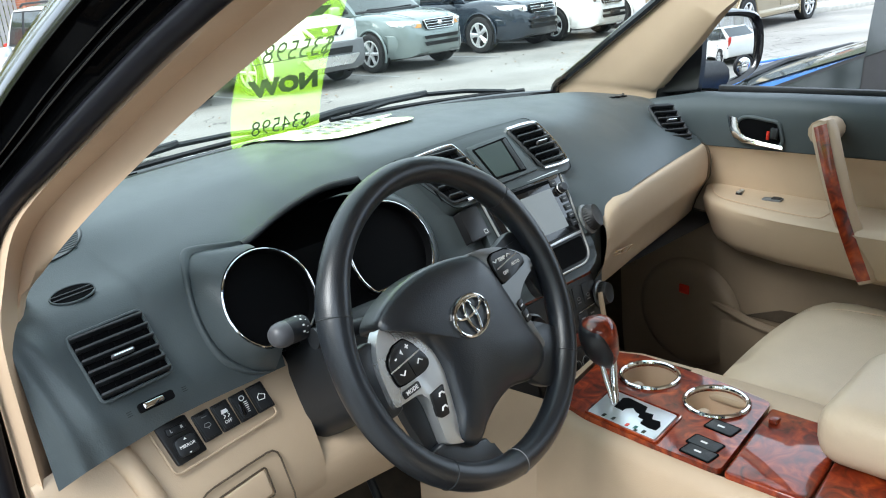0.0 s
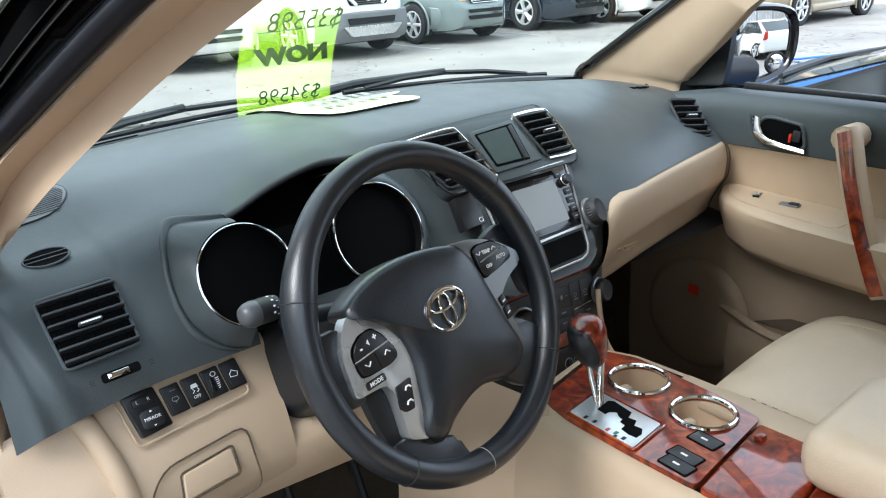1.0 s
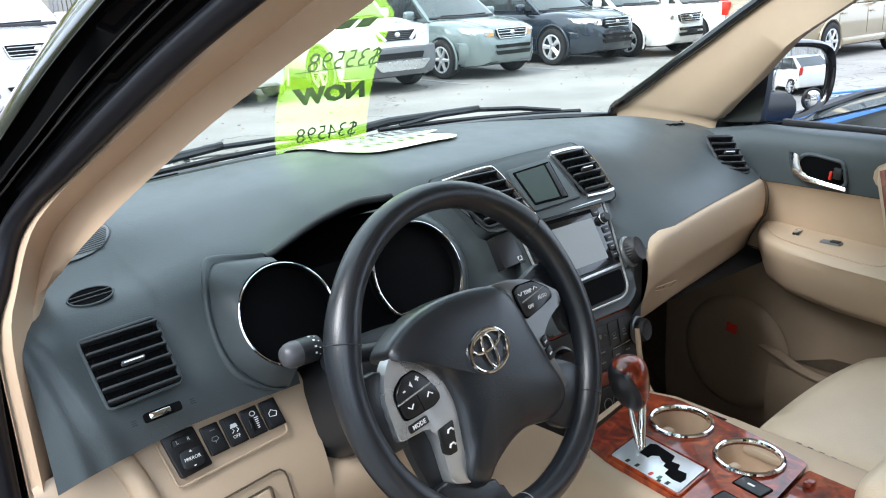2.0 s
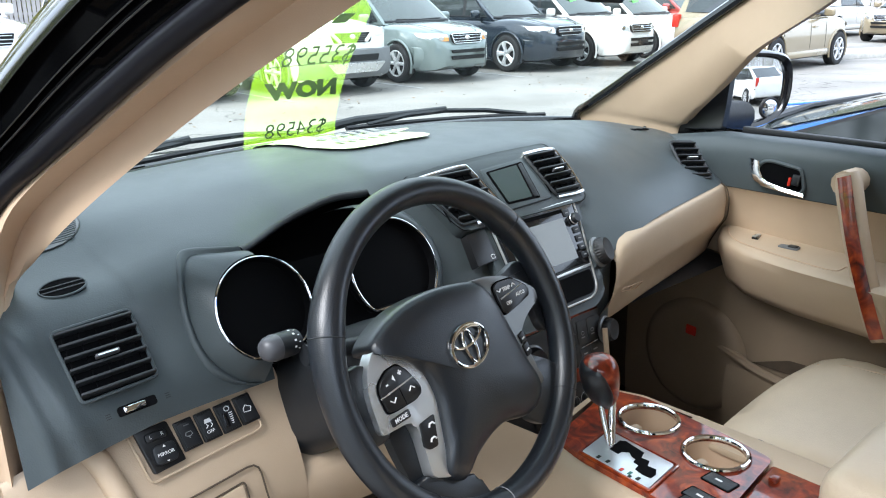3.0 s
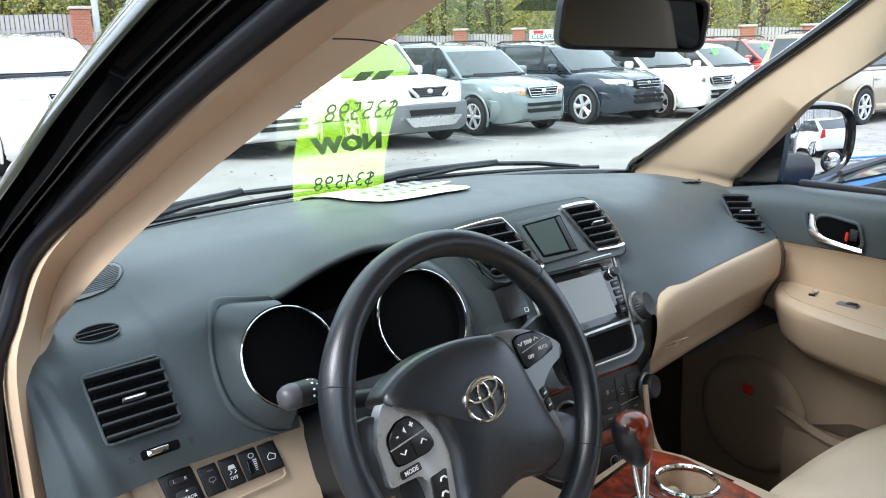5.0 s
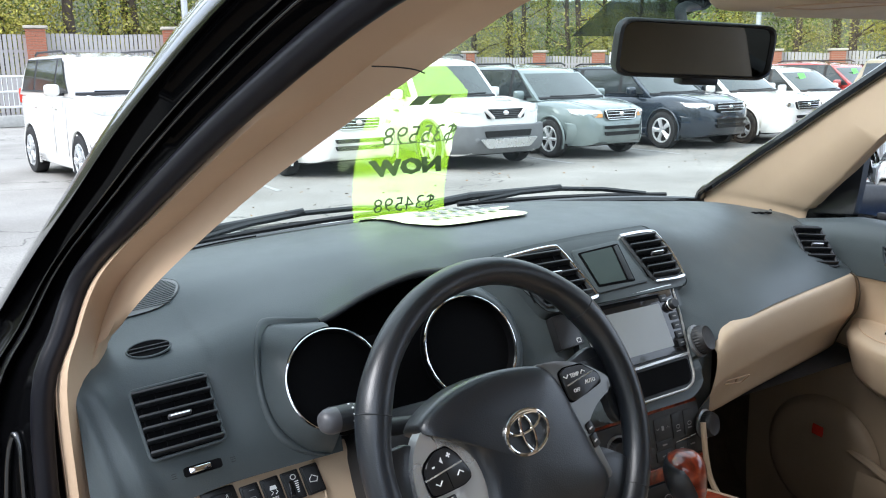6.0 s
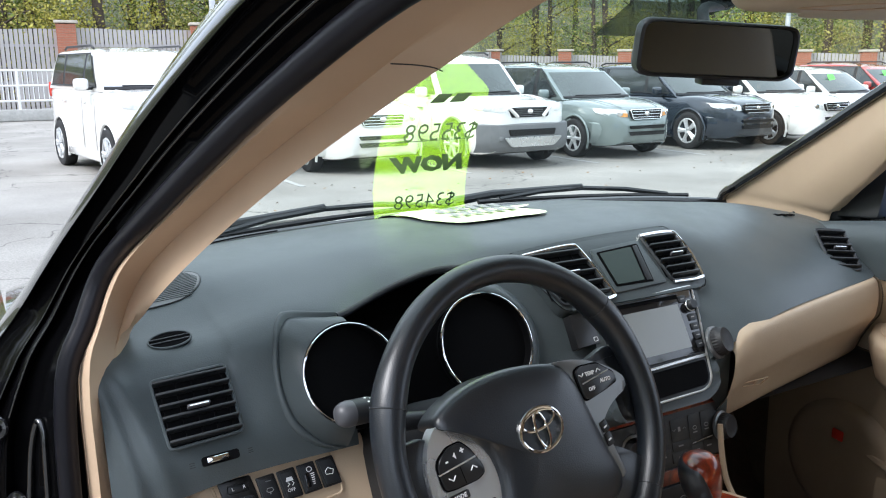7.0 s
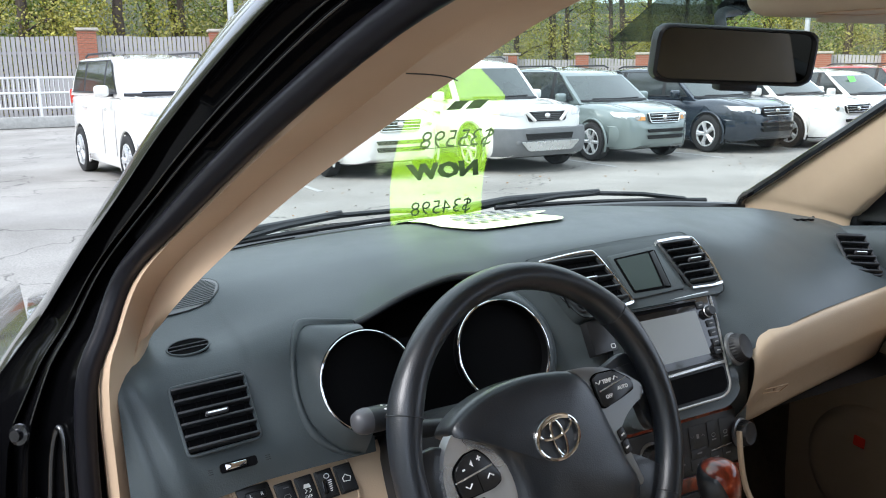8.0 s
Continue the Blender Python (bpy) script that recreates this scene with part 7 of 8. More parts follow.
def wheel_parts(parent, R, spokes, rimcol):
    """A wheel round the x axis at the origin, its face towards -x."""
    out = []
    F = axes((0, 0, 0), (0, 1, 0), (-1, 0, 0))
    out.append((revolve([(R * 0.66, 0.085), (R * 0.72, 0.105), (R * 0.88, 0.112), (R * 0.97, 0.098), (R, 0.07), (R, -0.07), (R * 0.95, -0.10), (R * 0.66, -0.10), (R * 0.66, 0.085)], F, 36, caps=False), TYRE, "tyre"))
    rim = ringtube([F @ Vector((R * 0.65 * math.cos(a), R * 0.65 * math.sin(a), 0.085)) for a in [2 * math.pi * k / 36 for k in range(36)]], R * 0.05, 8)
    for k in range(spokes):
        a = 2 * math.pi * k / spokes
        for da in (-0.11, 0.11) if spokes == 5 else (0,):
            tube([F @ Vector((R * 0.12 * math.cos(a), R * 0.12 * math.sin(a), 0.072)), F @ Vector((R * 0.40 * math.cos(a + da * 0.7), R * 0.40 * math.sin(a + da * 0.7), 0.085)), F @ Vector((R * 0.64 * math.cos(a + da), R * 0.64 * math.sin(a + da), 0.082))], [R * 0.11, R * 0.085, R * 0.10], 6, rim)
    revolve([(0, 0.085), (R * 0.13, 0.082), (R * 0.17, 0.07), (R * 0.17, 0.05)], F, 16, rim)
    out.append((rim, rimcol, "rim"))
    out.append((revolve([(0, 0.03), (R * 0.66, 0.03)], F, 24), ARCH, "brake_backing"))
    return out


def local_part(name, bm, mat, parent, label="", sharp=40):
    """A part whose bmesh is in its thing's own frame."""
    bmesh.ops.recalc_face_normals(bm, faces=bm.faces)
    me = bpy.data.meshes.new(name)
    bm.to_mesh(me)
    bm.free()
    me.materials.append(mat)
    ob = new(name, finish(me, sharp))
    ob.parent = parent
    if label:
        tagged(ob, label)
    return ob


def build_car(m, label, paint, W=1.82, wb=2.66, zr=1.68, zb=1.05, zh=1.0, wy=0.45, ry=1.22, rr=3.1, tail=3.55, nose=-0.92, R=0.35, spokes=6, lower=None,
              grille="bars", lamp_tint=None, mirrors=True, boxy=0.0, rails=True, tag=False, rimcol=None, third=True, skid=False, screen=None, name="car", category="car", group="parked cars"):
    """A parked car. Own frame: front axle at the origin, nose towards -y, ground at z = 0."""
    car = new(name)
    car.empty_display_size = 0.3
    tagged(car, label, category, group)
    h = W / 2
    lower = lower or paint
    rimcol = rimcol or ALLOY

    def ring(y, f, zt, zlow=0.27, shoulder=0.10):
        w = h * f
        side = [(-w * 0.94, zlow), (-w, zlow + 0.12), (-w * 1.0, (zlow + zt) / 2), (-w * 0.985, zt - shoulder), (-w * 0.93, zt - shoulder * 0.35), (-w * 0.80, zt - 0.01), (-w * 0.4, zt + 0.012), (0, zt + 0.018)]
        return [Vector((x, y, z)) for x, z in side] + [Vector((-x, y, z)) for x, z in reversed(side[:-1])]

    b = 0.05 * boxy
    hood = [(nose, 0.42 + b, 0.62 + 0.06 * boxy, 0.38), (nose + 0.035, 0.54 + 2 * b, zh - 0.29 + 0.12 * boxy, 0.33), (nose + 0.11, 0.67 + 2 * b, zh - 0.175 + 0.09 * boxy, 0.28), (nose + 0.22, 0.79 + 2 * b, zh - 0.095 + 0.05 * boxy, 0.25), (nose + 0.46, 0.925 + b * 0.9, zh - 0.03 + 0.01 * boxy, 0.24), (-0.05, 1.0, zh + 0.03, 0.24), (wy, 1.0, zb - 0.01, 0.24),
            (wy + 0.3, 1.0, zb, 0.24), (1.6, 1.0, zb + 0.005, 0.24), (wb, 1.0, zb + 0.01, 0.24), (tail - 0.25, 0.97, zb + 0.01, 0.28), (tail - 0.02, 0.90, zb, 0.34), (tail + 0.04, 0.84, 0.80, 0.38)]
    rings = [ring(*r) for r in hood]
    lanes = [cr([r[j] for r in rings], 3) for j in range(len(rings[0]))]
    local_part("body", lidded([[ln[i] for ln in lanes] for i in range(len(lanes[0]))]), paint, car, sharp=48)
    for s in (-1, 1):
        local_part("bonnet_crease", tube(cr([Vector((s * h * 0.46, nose + 0.20, zh - 0.09 + 0.06 * boxy)), Vector((s * h * 0.60, nose + 0.45, zh - 0.006)), Vector((s * h * 0.66, -0.05, zh + 0.036)), Vector((s * h * 0.72, wy - 0.05, zb - 0.004))], 4), 0.007, 6), paint, car, sharp=80)
    # cabin: belt line, then roof
    x0, x1 = h * 0.945, h * 0.80
    B = [(-x0, wy - 0.02), (x0, wy - 0.02), (x0, tail - 0.10), (-x0, tail - 0.10)]
    T = [(-x1, ry), (x1, ry), (x1 * 0.98, rr), (-x1 * 0.98, rr)]
    rows = []
    for t, ins, lift in ((0.0, 0, 0.0), (0.35, 0, 0.35), (0.7, 0, 0.7), (0.88, 0.0, 0.88), (0.94, 0.012, 0.945), (0.97, 0.035, 0.975), (0.985, 0.08, 0.992), (1.0, 0.16, 1.0), (1.0, 0.6, 1.02)):
        z = zb - 0.03 + (zr - zb + 0.03) * lift
        bow = 0.018 * math.sin(math.pi * min(t, 0.95))
        rr_ = []
        for (bx, by), (tx, ty) in zip(B, T):
            x, y = bx + (tx - bx) * t, by + (ty - by) * t
            x += math.copysign(bow, x)
            sink = 0.085 * lift * (1 - min(1, ins * 2.2)) if by < 1 else 0.03 * lift
            rr_.append(Vector((x * (1 - ins), y + (1.3 * ins if by < 1 else -0.35 * ins), z - sink)))
        # extra points in the middle of front and back, bowed outwards
        a, c, d, e = rr_
        fm, bmid = (a + c) / 2 + Vector((0, -0.10 * (1 - 0.4 * t) * (1 - ins), 0)), (d + e) / 2 + Vector((0, 0.05, 0))
        hump = Vector((0, 0, 0.035 * lift))
        rows.append([a, a.lerp(fm, 0.5) + Vector((0, -0.03, 0)), fm, c.lerp(fm, 0.5) + Vector((0, -0.03, 0)), c, c.lerp(d, 0.33) + hump, c.lerp(d, 0.66) + hump * 0.8, d, bmid, e, e.lerp(a, 0.33) + hump * 0.8, e.lerp(a, 0.66) + hump])
    local_part("cabin", lidded(rows), paint, car, sharp=55)

    def on_side(s, t, y, off=0.006):
        """A point of the cabin's side at height t and length y."""
        return Vector((s * (x0 + (x1 - x0) * t + off + 0.018 * math.sin(math.pi * min(t, 0.95))), y, zb - 0.03 + (zr - zb + 0.03) * t))

    def edge_f(t):
        return wy - 0.02 + (ry - wy + 0.02) * t

    def edge_r(t):
        return tail - 0.10 + (rr - tail + 0.10) * t

    t0, t1 = 0.13, 0.86
    my = 1.32
    for s in (-1, 1):
        spans = [(lambda t: edge_f(t) + 0.13, lambda t: my - 0.04), (lambda t: my + 0.05, lambda t: min(wb - 0.28, edge_r(t) - 0.2))]
        if third:
            spans.append((lambda t: wb - 0.17, lambda t: edge_r(t) - 0.16))
        first, final = spans[0][0], spans[-1][1]
        local_part("window_surround", sheet([[on_side(s, t, first(t) - 0.03 + (final(t) - first(t) + 0.06) * k / 6, 0.003) for k in range(7)] for t in (t0 - 0.03, 0.4, 0.65, t1 + 0.03)]), RUBBER, car)
        for lo, hi in spans:
            local_part("side_window", sheet([[on_side(s, t, lo(t) + (hi(t) - lo(t)) * k / 4) for k in range(5)] for t in (t0, 0.4, 0.65, t1)]), CABIN_GLASS, car)
        local_part("window_trim", tube([on_side(s, t0 - 0.03, edge_f(t0) + 0.1, 0.008), on_side(s, t0 - 0.03, 1.6, 0.008), on_side(s, t0 - 0.03, edge_r(t0) - 0.12, 0.008)], 0.010, 6), RUBBER, car)
        # front and rear wheels, arches
        for y in (0.0, wb):
            w = new("wheel")
            w.parent = car
            w.location = (s * (h - 0.065), y, R)
            w.rotation_euler = (0, 0, 0 if s < 0 else math.pi)
            for bmw, mt, nm in wheel_parts(w, R, spokes, rimcol):
                local_part(nm, bmw, mt, w)
            arch = bmesh.new()
            pts = [(R * 1.16 * math.cos(a), R * 1.16 * math.sin(a)) for a in [radians(-28 + 236 * k / 24) for k in range(25)]]
            slab(pts[::1], axes((s * (h + 0.002), y, R), (0, s, 0), (s, 0, 0)), 0.10, bm=arch)
            local_part("wheel_arch", arch, ARCH, car)
            local_part("arch_lip", tube([Vector((s * (h + 0.004), y + R * 1.19 * math.cos(a), R + R * 1.19 * math.sin(a))) for a in [radians(-22 + 224 * k / 20) for k in range(21)]], 0.022, 8), lower, car)
        # sill, doors, handles, mirror
        local_part("sill", box((s * (h - 0.02), wb / 2, 0.32), (0.10, wb - 2.5 * R, 0.14), 0.03), lower, car)
        for y in (wy + 0.18, my, wb - 0.30):
            local_part("door_gap", tube([Vector((s * (h + 0.001), y, 0.42)), Vector((s * (h + 0.002), y, 0.75)), Vector((s * h * 0.985, y, zb - 0.12))], 0.0032, 5), ARCH, car)
        for y in (my - 0.18, wb - 0.45):
            local_part("door_handle", box((s * (h + 0.012), y, zb - 0.20), (0.03, 0.17, 0.032), 0.01), lower if rails else paint, car)
        mirror = box(Matrix.Translation((s * (h + 0.11), wy + 0.36, zb + 0.08)), (0.22, 0.13, 0.17), 0.05, steps=3)
        if mirrors:
            local_part("door_mirror", mirror, paint, car, sharp=80)
        local_part("mirror_foot", box((s * (h - 0.0), wy + 0.38, zb + 0.01), (0.12, 0.06, 0.04), 0.01), RUBBER, car)
        # headlamp wrapping the corner
        zl = zh - 0.20 + 0.05 * boxy
        hl = [[Vector((s * h * (x + b * 1.4), y - b, z)) for x, y, z in r] for r in (
            ((0.43, nose + 0.078, zl - 0.055), (0.575, nose + 0.130, zl - 0.055), (0.745, nose + 0.245, zl - 0.04), (0.895, nose + 0.44, zl + 0.01)),
            ((0.43, nose + 0.085, zl + 0.01), (0.59, nose + 0.140, zl + 0.02), (0.76, nose + 0.255, zl + 0.035), (0.91, nose + 0.48, zl + 0.055)),
            ((0.45, nose + 0.115, zl + 0.060), (0.59, nose + 0.170, zl + 0.078), (0.75, nose + 0.290, zl + 0.088), (0.90, nose + 0.52, zl + 0.085)))]
        hl2 = [[p + Vector((s * 0.024, -0.034, 0.012)) for p in r] for r in hl]
        lamp = local_part("headlamp", sheet(hl2), LAMP_GLASS, car, "clear headlamp", sharp=60)
        local_part("lamp_bowl", revolve([(0.0, 0.012), (0.04, 0.008), (0.055, 0.0)], axes((s * h * (0.61 + b), nose + 0.085, zl + 0.020), (1, 0, 0), (s * 0.25, -1, 0)), 16), CHROME, car)
        if lamp_tint:
            local_part("turn_lamp", sheet([[p + Vector((s * 0.028, -0.039, 0.012)) for p in r[:2]] for r in hl[:2]]), lamp_tint, car)
        local_part("fog_lamp", revolve([(0.0, 0.008), (0.034, 0.006), (0.044, 0.0)], axes((s * h * 0.62, nose - 0.040 - (0.05 if skid else 0) + (0.48 - 0.2 * boxy) * 0.62 ** (2.2 + 0.8 * boxy), 0.50), (1, 0, 0), (s * 0.45, -1, 0)), 18), FOG_GLASS if not skid else GREY_PLASTIC, car)
        if rails:
            local_part("roof_rail", tube([Vector((s * x1 * 0.90, ry + 0.25, zr - 0.005)), Vector((s * x1 * 0.90, ry + 0.38, zr + 0.04)), Vector((s * x1 * 0.90, rr - 0.35, zr + 0.04)), Vector((s * x1 * 0.90, rr - 0.2, zr - 0.005))], 0.018, 8), RUBBER, car)
        # tail lamp
        local_part("tail_lamp", box((s * h * 0.86, tail - 0.02, zb - 0.05), (0.16, 0.12, 0.26), 0.03), RED_LENS, car)
    # glass front and back
    zz = zr - zb + 0.03

    def wpt(u, t, off=0.012):
        x = (x0 + (x1 - x0) * t) * 0.93 * u
        bowy = -(0.10 * (1 - 0.4 * t) + 0.03) * (1 - u * u)
        n = Vector((0, -0.75, 0.5)) * off
        return Vector((x, edge_f(t) + bowy, zb - 0.03 + (zz - 0.085) * t)) + n

    ws = local_part("windscreen", sheet([[wpt(-1 + 2 * k / 8, t) for k in range(9)] for t in (0.10, 0.3, 0.5, 0.7, 0.87)]), screen or SCREEN_GLASS, car, "windscreen")
    local_part("rear_glass", sheet([[Vector((x0 * 0.8 * u, edge_r(t) + 0.05 * (1 - u * u) + 0.012, zb - 0.03 + zz * t)) for u in (-1, -0.5, 0, 0.5, 1)] for t in (0.2, 0.5, 0.85)]), CABIN_GLASS, car)
    local_part("cowl", tube([wpt(-1.0, 0.07, 0.0), wpt(-0.5, 0.065, 0.0), wpt(0.0, 0.065, 0.0), wpt(0.5, 0.065, 0.0), wpt(1.0, 0.07, 0.0)], 0.035, 8), RUBBER, car)
    local_part("wiper", tube([wpt(-0.7, 0.12, 0.03), wpt(0.0, 0.11, 0.03), wpt(0.75, 0.13, 0.03)], 0.012, 6), RUBBER, car)
    if tag:
        local_part("price_tag", slab(rounded(0.24, 0.26, 0.02), axes(wpt(-0.35, 0.62, 0.02), (1, 0, 0), (0, -0.75, 0.5)), 0.004), TAG_GREEN, car, "lime green price card")
    # nose
    zg = zh - 0.20
    gw = h * (0.41 + 0.8 * b)
    gm = axes((0, nose + 0.028, zg), (1, 0, 0), (0, -1, 0.16))
    local_part("grille", slab(cut_poly([(-gw, 0.075), (gw, 0.075), (gw * 0.86, -0.085), (-gw * 0.86, -0.085)], 0.03), gm @ Matrix.Translation((0, 0, 0.020)), 0.06, 0.004), ARCH, car, "black grille")
    if grille == "bars":
        for v in (0.045, -0.005, -0.055):
            local_part("grille_bar", box(gm @ Matrix.Translation((0, v, 0.028)), (gw * 1.8, 0.012, 0.014), 0.004), CHROME if not boxy else SILVER, car)
        local_part("grille_frame", ringtube([gm @ Vector((u, v, 0.024)) for u, v in cut_poly([(-gw, 0.08), (gw, 0.08), (gw * 0.86, -0.09), (-gw * 0.86, -0.09)], 0.03)], 0.008, 6), CHROME, car)
    elif grille == "split":
        local_part("grille_bar", box(gm @ Matrix.Translation((0, 0.0, 0.030)), (gw * 2.0, 0.045, 0.02), 0.008), lower, car)
        for s2 in (0.082, -0.09, 0.028, -0.026):
            local_part("grille_edge", box(gm @ Matrix.Translation((0, s2, 0.030)), (gw * (1.95 if s2 > -0.05 else 1.6), 0.012, 0.014), 0.004), CHROME, car)
    else:
        for s2 in (-1, 1):
            local_part("grille_strut", tube([gm @ Vector((s2 * gw * 0.98, 0.07, 0.03)), gm @ Vector((s2 * gw * 0.60, -0.08, 0.03))], 0.03, 8), paint, car)
        for j in range(5):
            local_part("grille_mesh", box(gm @ Matrix.Translation((0, -0.06 + 0.03 * j, 0.022)), (gw * 1.3, 0.006, 0.006)), GREY_PLASTIC, car)
    local_part("badge", revolve([(0.0, 0.012), (0.04, 0.010), (0.055, 0.0)], gm @ Matrix.Translation((0, 0.005, 0.034)), 20, squash=0.72), CHROME, car, "plain chrome badge")
    out = 0.05 if skid else 0.0
    bumper = local_part("bumper", sheet([[Vector((h * u * (1.0 if skid else 0.985), nose + 0.035 - out + (0.48 - 0.2 * boxy) * abs(u) ** (2.2 + 0.8 * boxy) + dy, z)) for u in [-1 + k / 8 for k in range(17)]] for dy, z in ((0.02, 0.66 + 0.08 * boxy), (-0.055, 0.64 + 0.08 * boxy), (-0.075, 0.56), (-0.070, 0.46), (-0.05, 0.36), (0.02, 0.28))]), GREY_PLASTIC if skid else paint, car, sharp=50)
    for zi, hi in ((0.575, 0.030), (0.465, 0.034)) if not skid else ((0.60, 0.05),):
        local_part("intake", slab(cut_poly([(-gw * 1.12, hi), (gw * 1.12, hi), (gw * 1.04, -hi), (-gw * 1.04, -hi)], 0.012), axes((0, nose - 0.046 - out * 0.9, zi), (1, 0, 0), (0, -1, 0)), 0.03), ARCH, car)
    if skid:
        local_part("skid_plate", slab(cut_poly([(-h * 0.62, 0.085), (h * 0.62, 0.085), (h * 0.46, -0.07), (-h * 0.46, -0.07)], 0.03), axes((0, nose - 0.116, 0.44), (1, 0, 0), (0, -1, -0.15)), 0.03, 0.01), SILVER, car, "silver skid plate")
    elif tag:
        local_part("plate_mount", box((0, nose - 0.056, 0.52), (0.34, 0.02, 0.09), 0.006), RUBBER if grille != "split" else ARCH, car)
    local_part("underbody", box((0, wb / 2, 0.27), (W * 0.86, wb + 1.0, 0.12), 0.03), ARCH, car)
    car.matrix_basis = m
    return car


SAGE = car_paint("pale_sage_metallic", (0.205, 0.25, 0.245), 0.3)
NAVY = car_paint("dark_navy_metallic", (0.018, 0.028, 0.042), 0.3)
WHITE = car_paint("white_car_paint", (0.83, 0.82, 0.79))
RED = car_paint("dull_red_paint", (0.42, 0.06, 0.05))
GOLD = car_paint("champagne_metallic", (0.34, 0.28, 0.18), 0.3)
BLUE = car_paint("bright_blue_metallic", (0.09, 0.24, 0.62), 0.25)

build_car(pose(9.90, 12.24, -DIP), "pale sage green metallic compact SUV", SAGE, lamp_tint=AMBER)
build_car(pose(12.76, 12.19, -DIP), "dark navy SUV with chrome split grille", NAVY, W=1.82, wb=2.85, zr=1.65, tail=3.75, rr=3.2, zh=1.02, R=0.365, spokes=5, grille="split")
build_car(pose(14.84, 11.92, -DIP), "white compact SUV with a lime price card in the windscreen", WHITE, W=1.80, wb=2.62, zr=1.66, spokes=5, tag=True)
build_car(pose(17.5, 12.1, -DIP), "white hatchback with a lime price card in the windscreen", WHITE, W=1.78, wb=2.60, zr=1.58, zh=0.94, zb=0.99, rails=False, tag=True)
build_car(pose(20.4, 12.6, -DIP), "red SUV with roof rails and a lime price card", RED, W=1.84, zr=1.66, tag=True)
build_car(pose(7.30, 12.2, -DIP), "white boxy off-roader with grey bumper and silver skid plate", WHITE, W=1.85, wb=2.70, zr=1.86, zb=1.14, zh=1.12, boxy=1.0, R=0.375, lower=GREY_PLASTIC, grille="v", skid=True, wy=0.55, ry=1.15)
build_car(pose(4.92, 12.8, -DIP), "white SUV with a mesh grille", WHITE, W=1.86, wb=2.72, zr=1.72, zh=1.04, R=0.36, grille="bars")
build_car(pose(2.05, 13.35, -DIP, 0, 0, 7.5), "white boxy three-row SUV", WHITE, W=1.99, wb=2.77, zr=1.97, zb=1.34, zh=1.26, boxy=0.9, tail=3.6, rr=3.3, R=0.39, spokes=5, wy=0.45, ry=1.10, screen=PALE_GLASS)
build_car(pose(17.75, 8.95, -DIP, 0, 0, 90), "champagne gold SUV seen from its rear corner", GOLD, W=1.88, wb=2.75, zr=1.74, spokes=6)
build_car(pose(29.9, 13.0, -DIP, 0, 0, 90), "white sedan far across the car park", WHITE, W=1.80, wb=2.72, zr=1.46, zb=0.98, zh=0.92, wy=0.6, ry=1.4, rr=2.6, tail=3.7, rails=False, R=0.33, third=False)
build_car(pose(26.4, 10.0, -DIP, 0, 0, -90), "champagne sedan far across the car park", GOLD, W=1.80, wb=2.72, zr=1.46, zb=0.98, zh=0.92, wy=0.6, ry=1.4, rr=2.6, tail=3.7, rails=False, R=0.33, third=False)
build_car(pose(2.70, 2.35, 0, 0, 0, 180), "bright blue sedan parked alongside", BLUE, W=1.80, wb=2.70, zr=1.40, zb=0.98, zh=0.83, wy=0.70, ry=1.85, rr=2.75, mirrors=False, tail=3.65, rails=False, R=0.32, third=False)
build_car(pose(1.2, -10.3, 0, 0, 0, -22), "white hatchback parked behind", WHITE, W=1.75, wb=2.70, zr=1.49, zb=0.98, zh=0.9, wy=0.3, ry=1.1, rr=2.5, tail=3.55, rails=False, R=0.31)

# ---- fence with brick piers ----
BRICKS = {}


def pier(x, y, zt, w=0.62, turn=0.0):
    p = new("brick_pier")
    tagged(p, "red brick fence pier with a pale stone cap", "brick pier", "fence piers")
    local_part("core", box((0, 0, zt / 2 - 0.08), (w - 0.03, w - 0.03, zt - 0.16)), MORTAR, p)
    cap = box((0, 0, zt - 0.05), (w + 0.14, w + 0.14, 0.10), 0.02)
    local_part("stone_cap", cap, STONE, p, "pale cast stone cap")
    rows_b = int((zt - 0.95) / 0.085)
    mesh = None
    for r in range(rows_b):
        z = zt - 0.16 - 0.085 * r
        for f in (0, 3):
            for off, length in ((-0.207, 0.198), (0.0, 0.198), (0.207, 0.198)) if r % 2 else ((-0.258, 0.096), (-0.1035, 0.198), (0.1035, 0.198), (0.258, 0.096)):
                if r >= 14:
                    continue
                if length not in BRICKS:
                    bb = box((0, 0, 0), (length, 0.09, 0.073), 0.005, steps=1)
                    BRICKS[length] = bpy.data.meshes.new("brick")
                    bb.to_mesh(BRICKS[length])
                    bb.free()
                    BRICKS[length].materials.append(BRICK)
                ob = new("brick", BRICKS[length])
                ob.parent = p
                ob.matrix_basis = Matrix.Rotation(f * math.pi / 2, 4, "Z") @ Matrix.Translation((off, -w / 2 + 0.03, z))
    p.matrix_basis = pose(x, y, 0, 0, 0, turn)
    return p


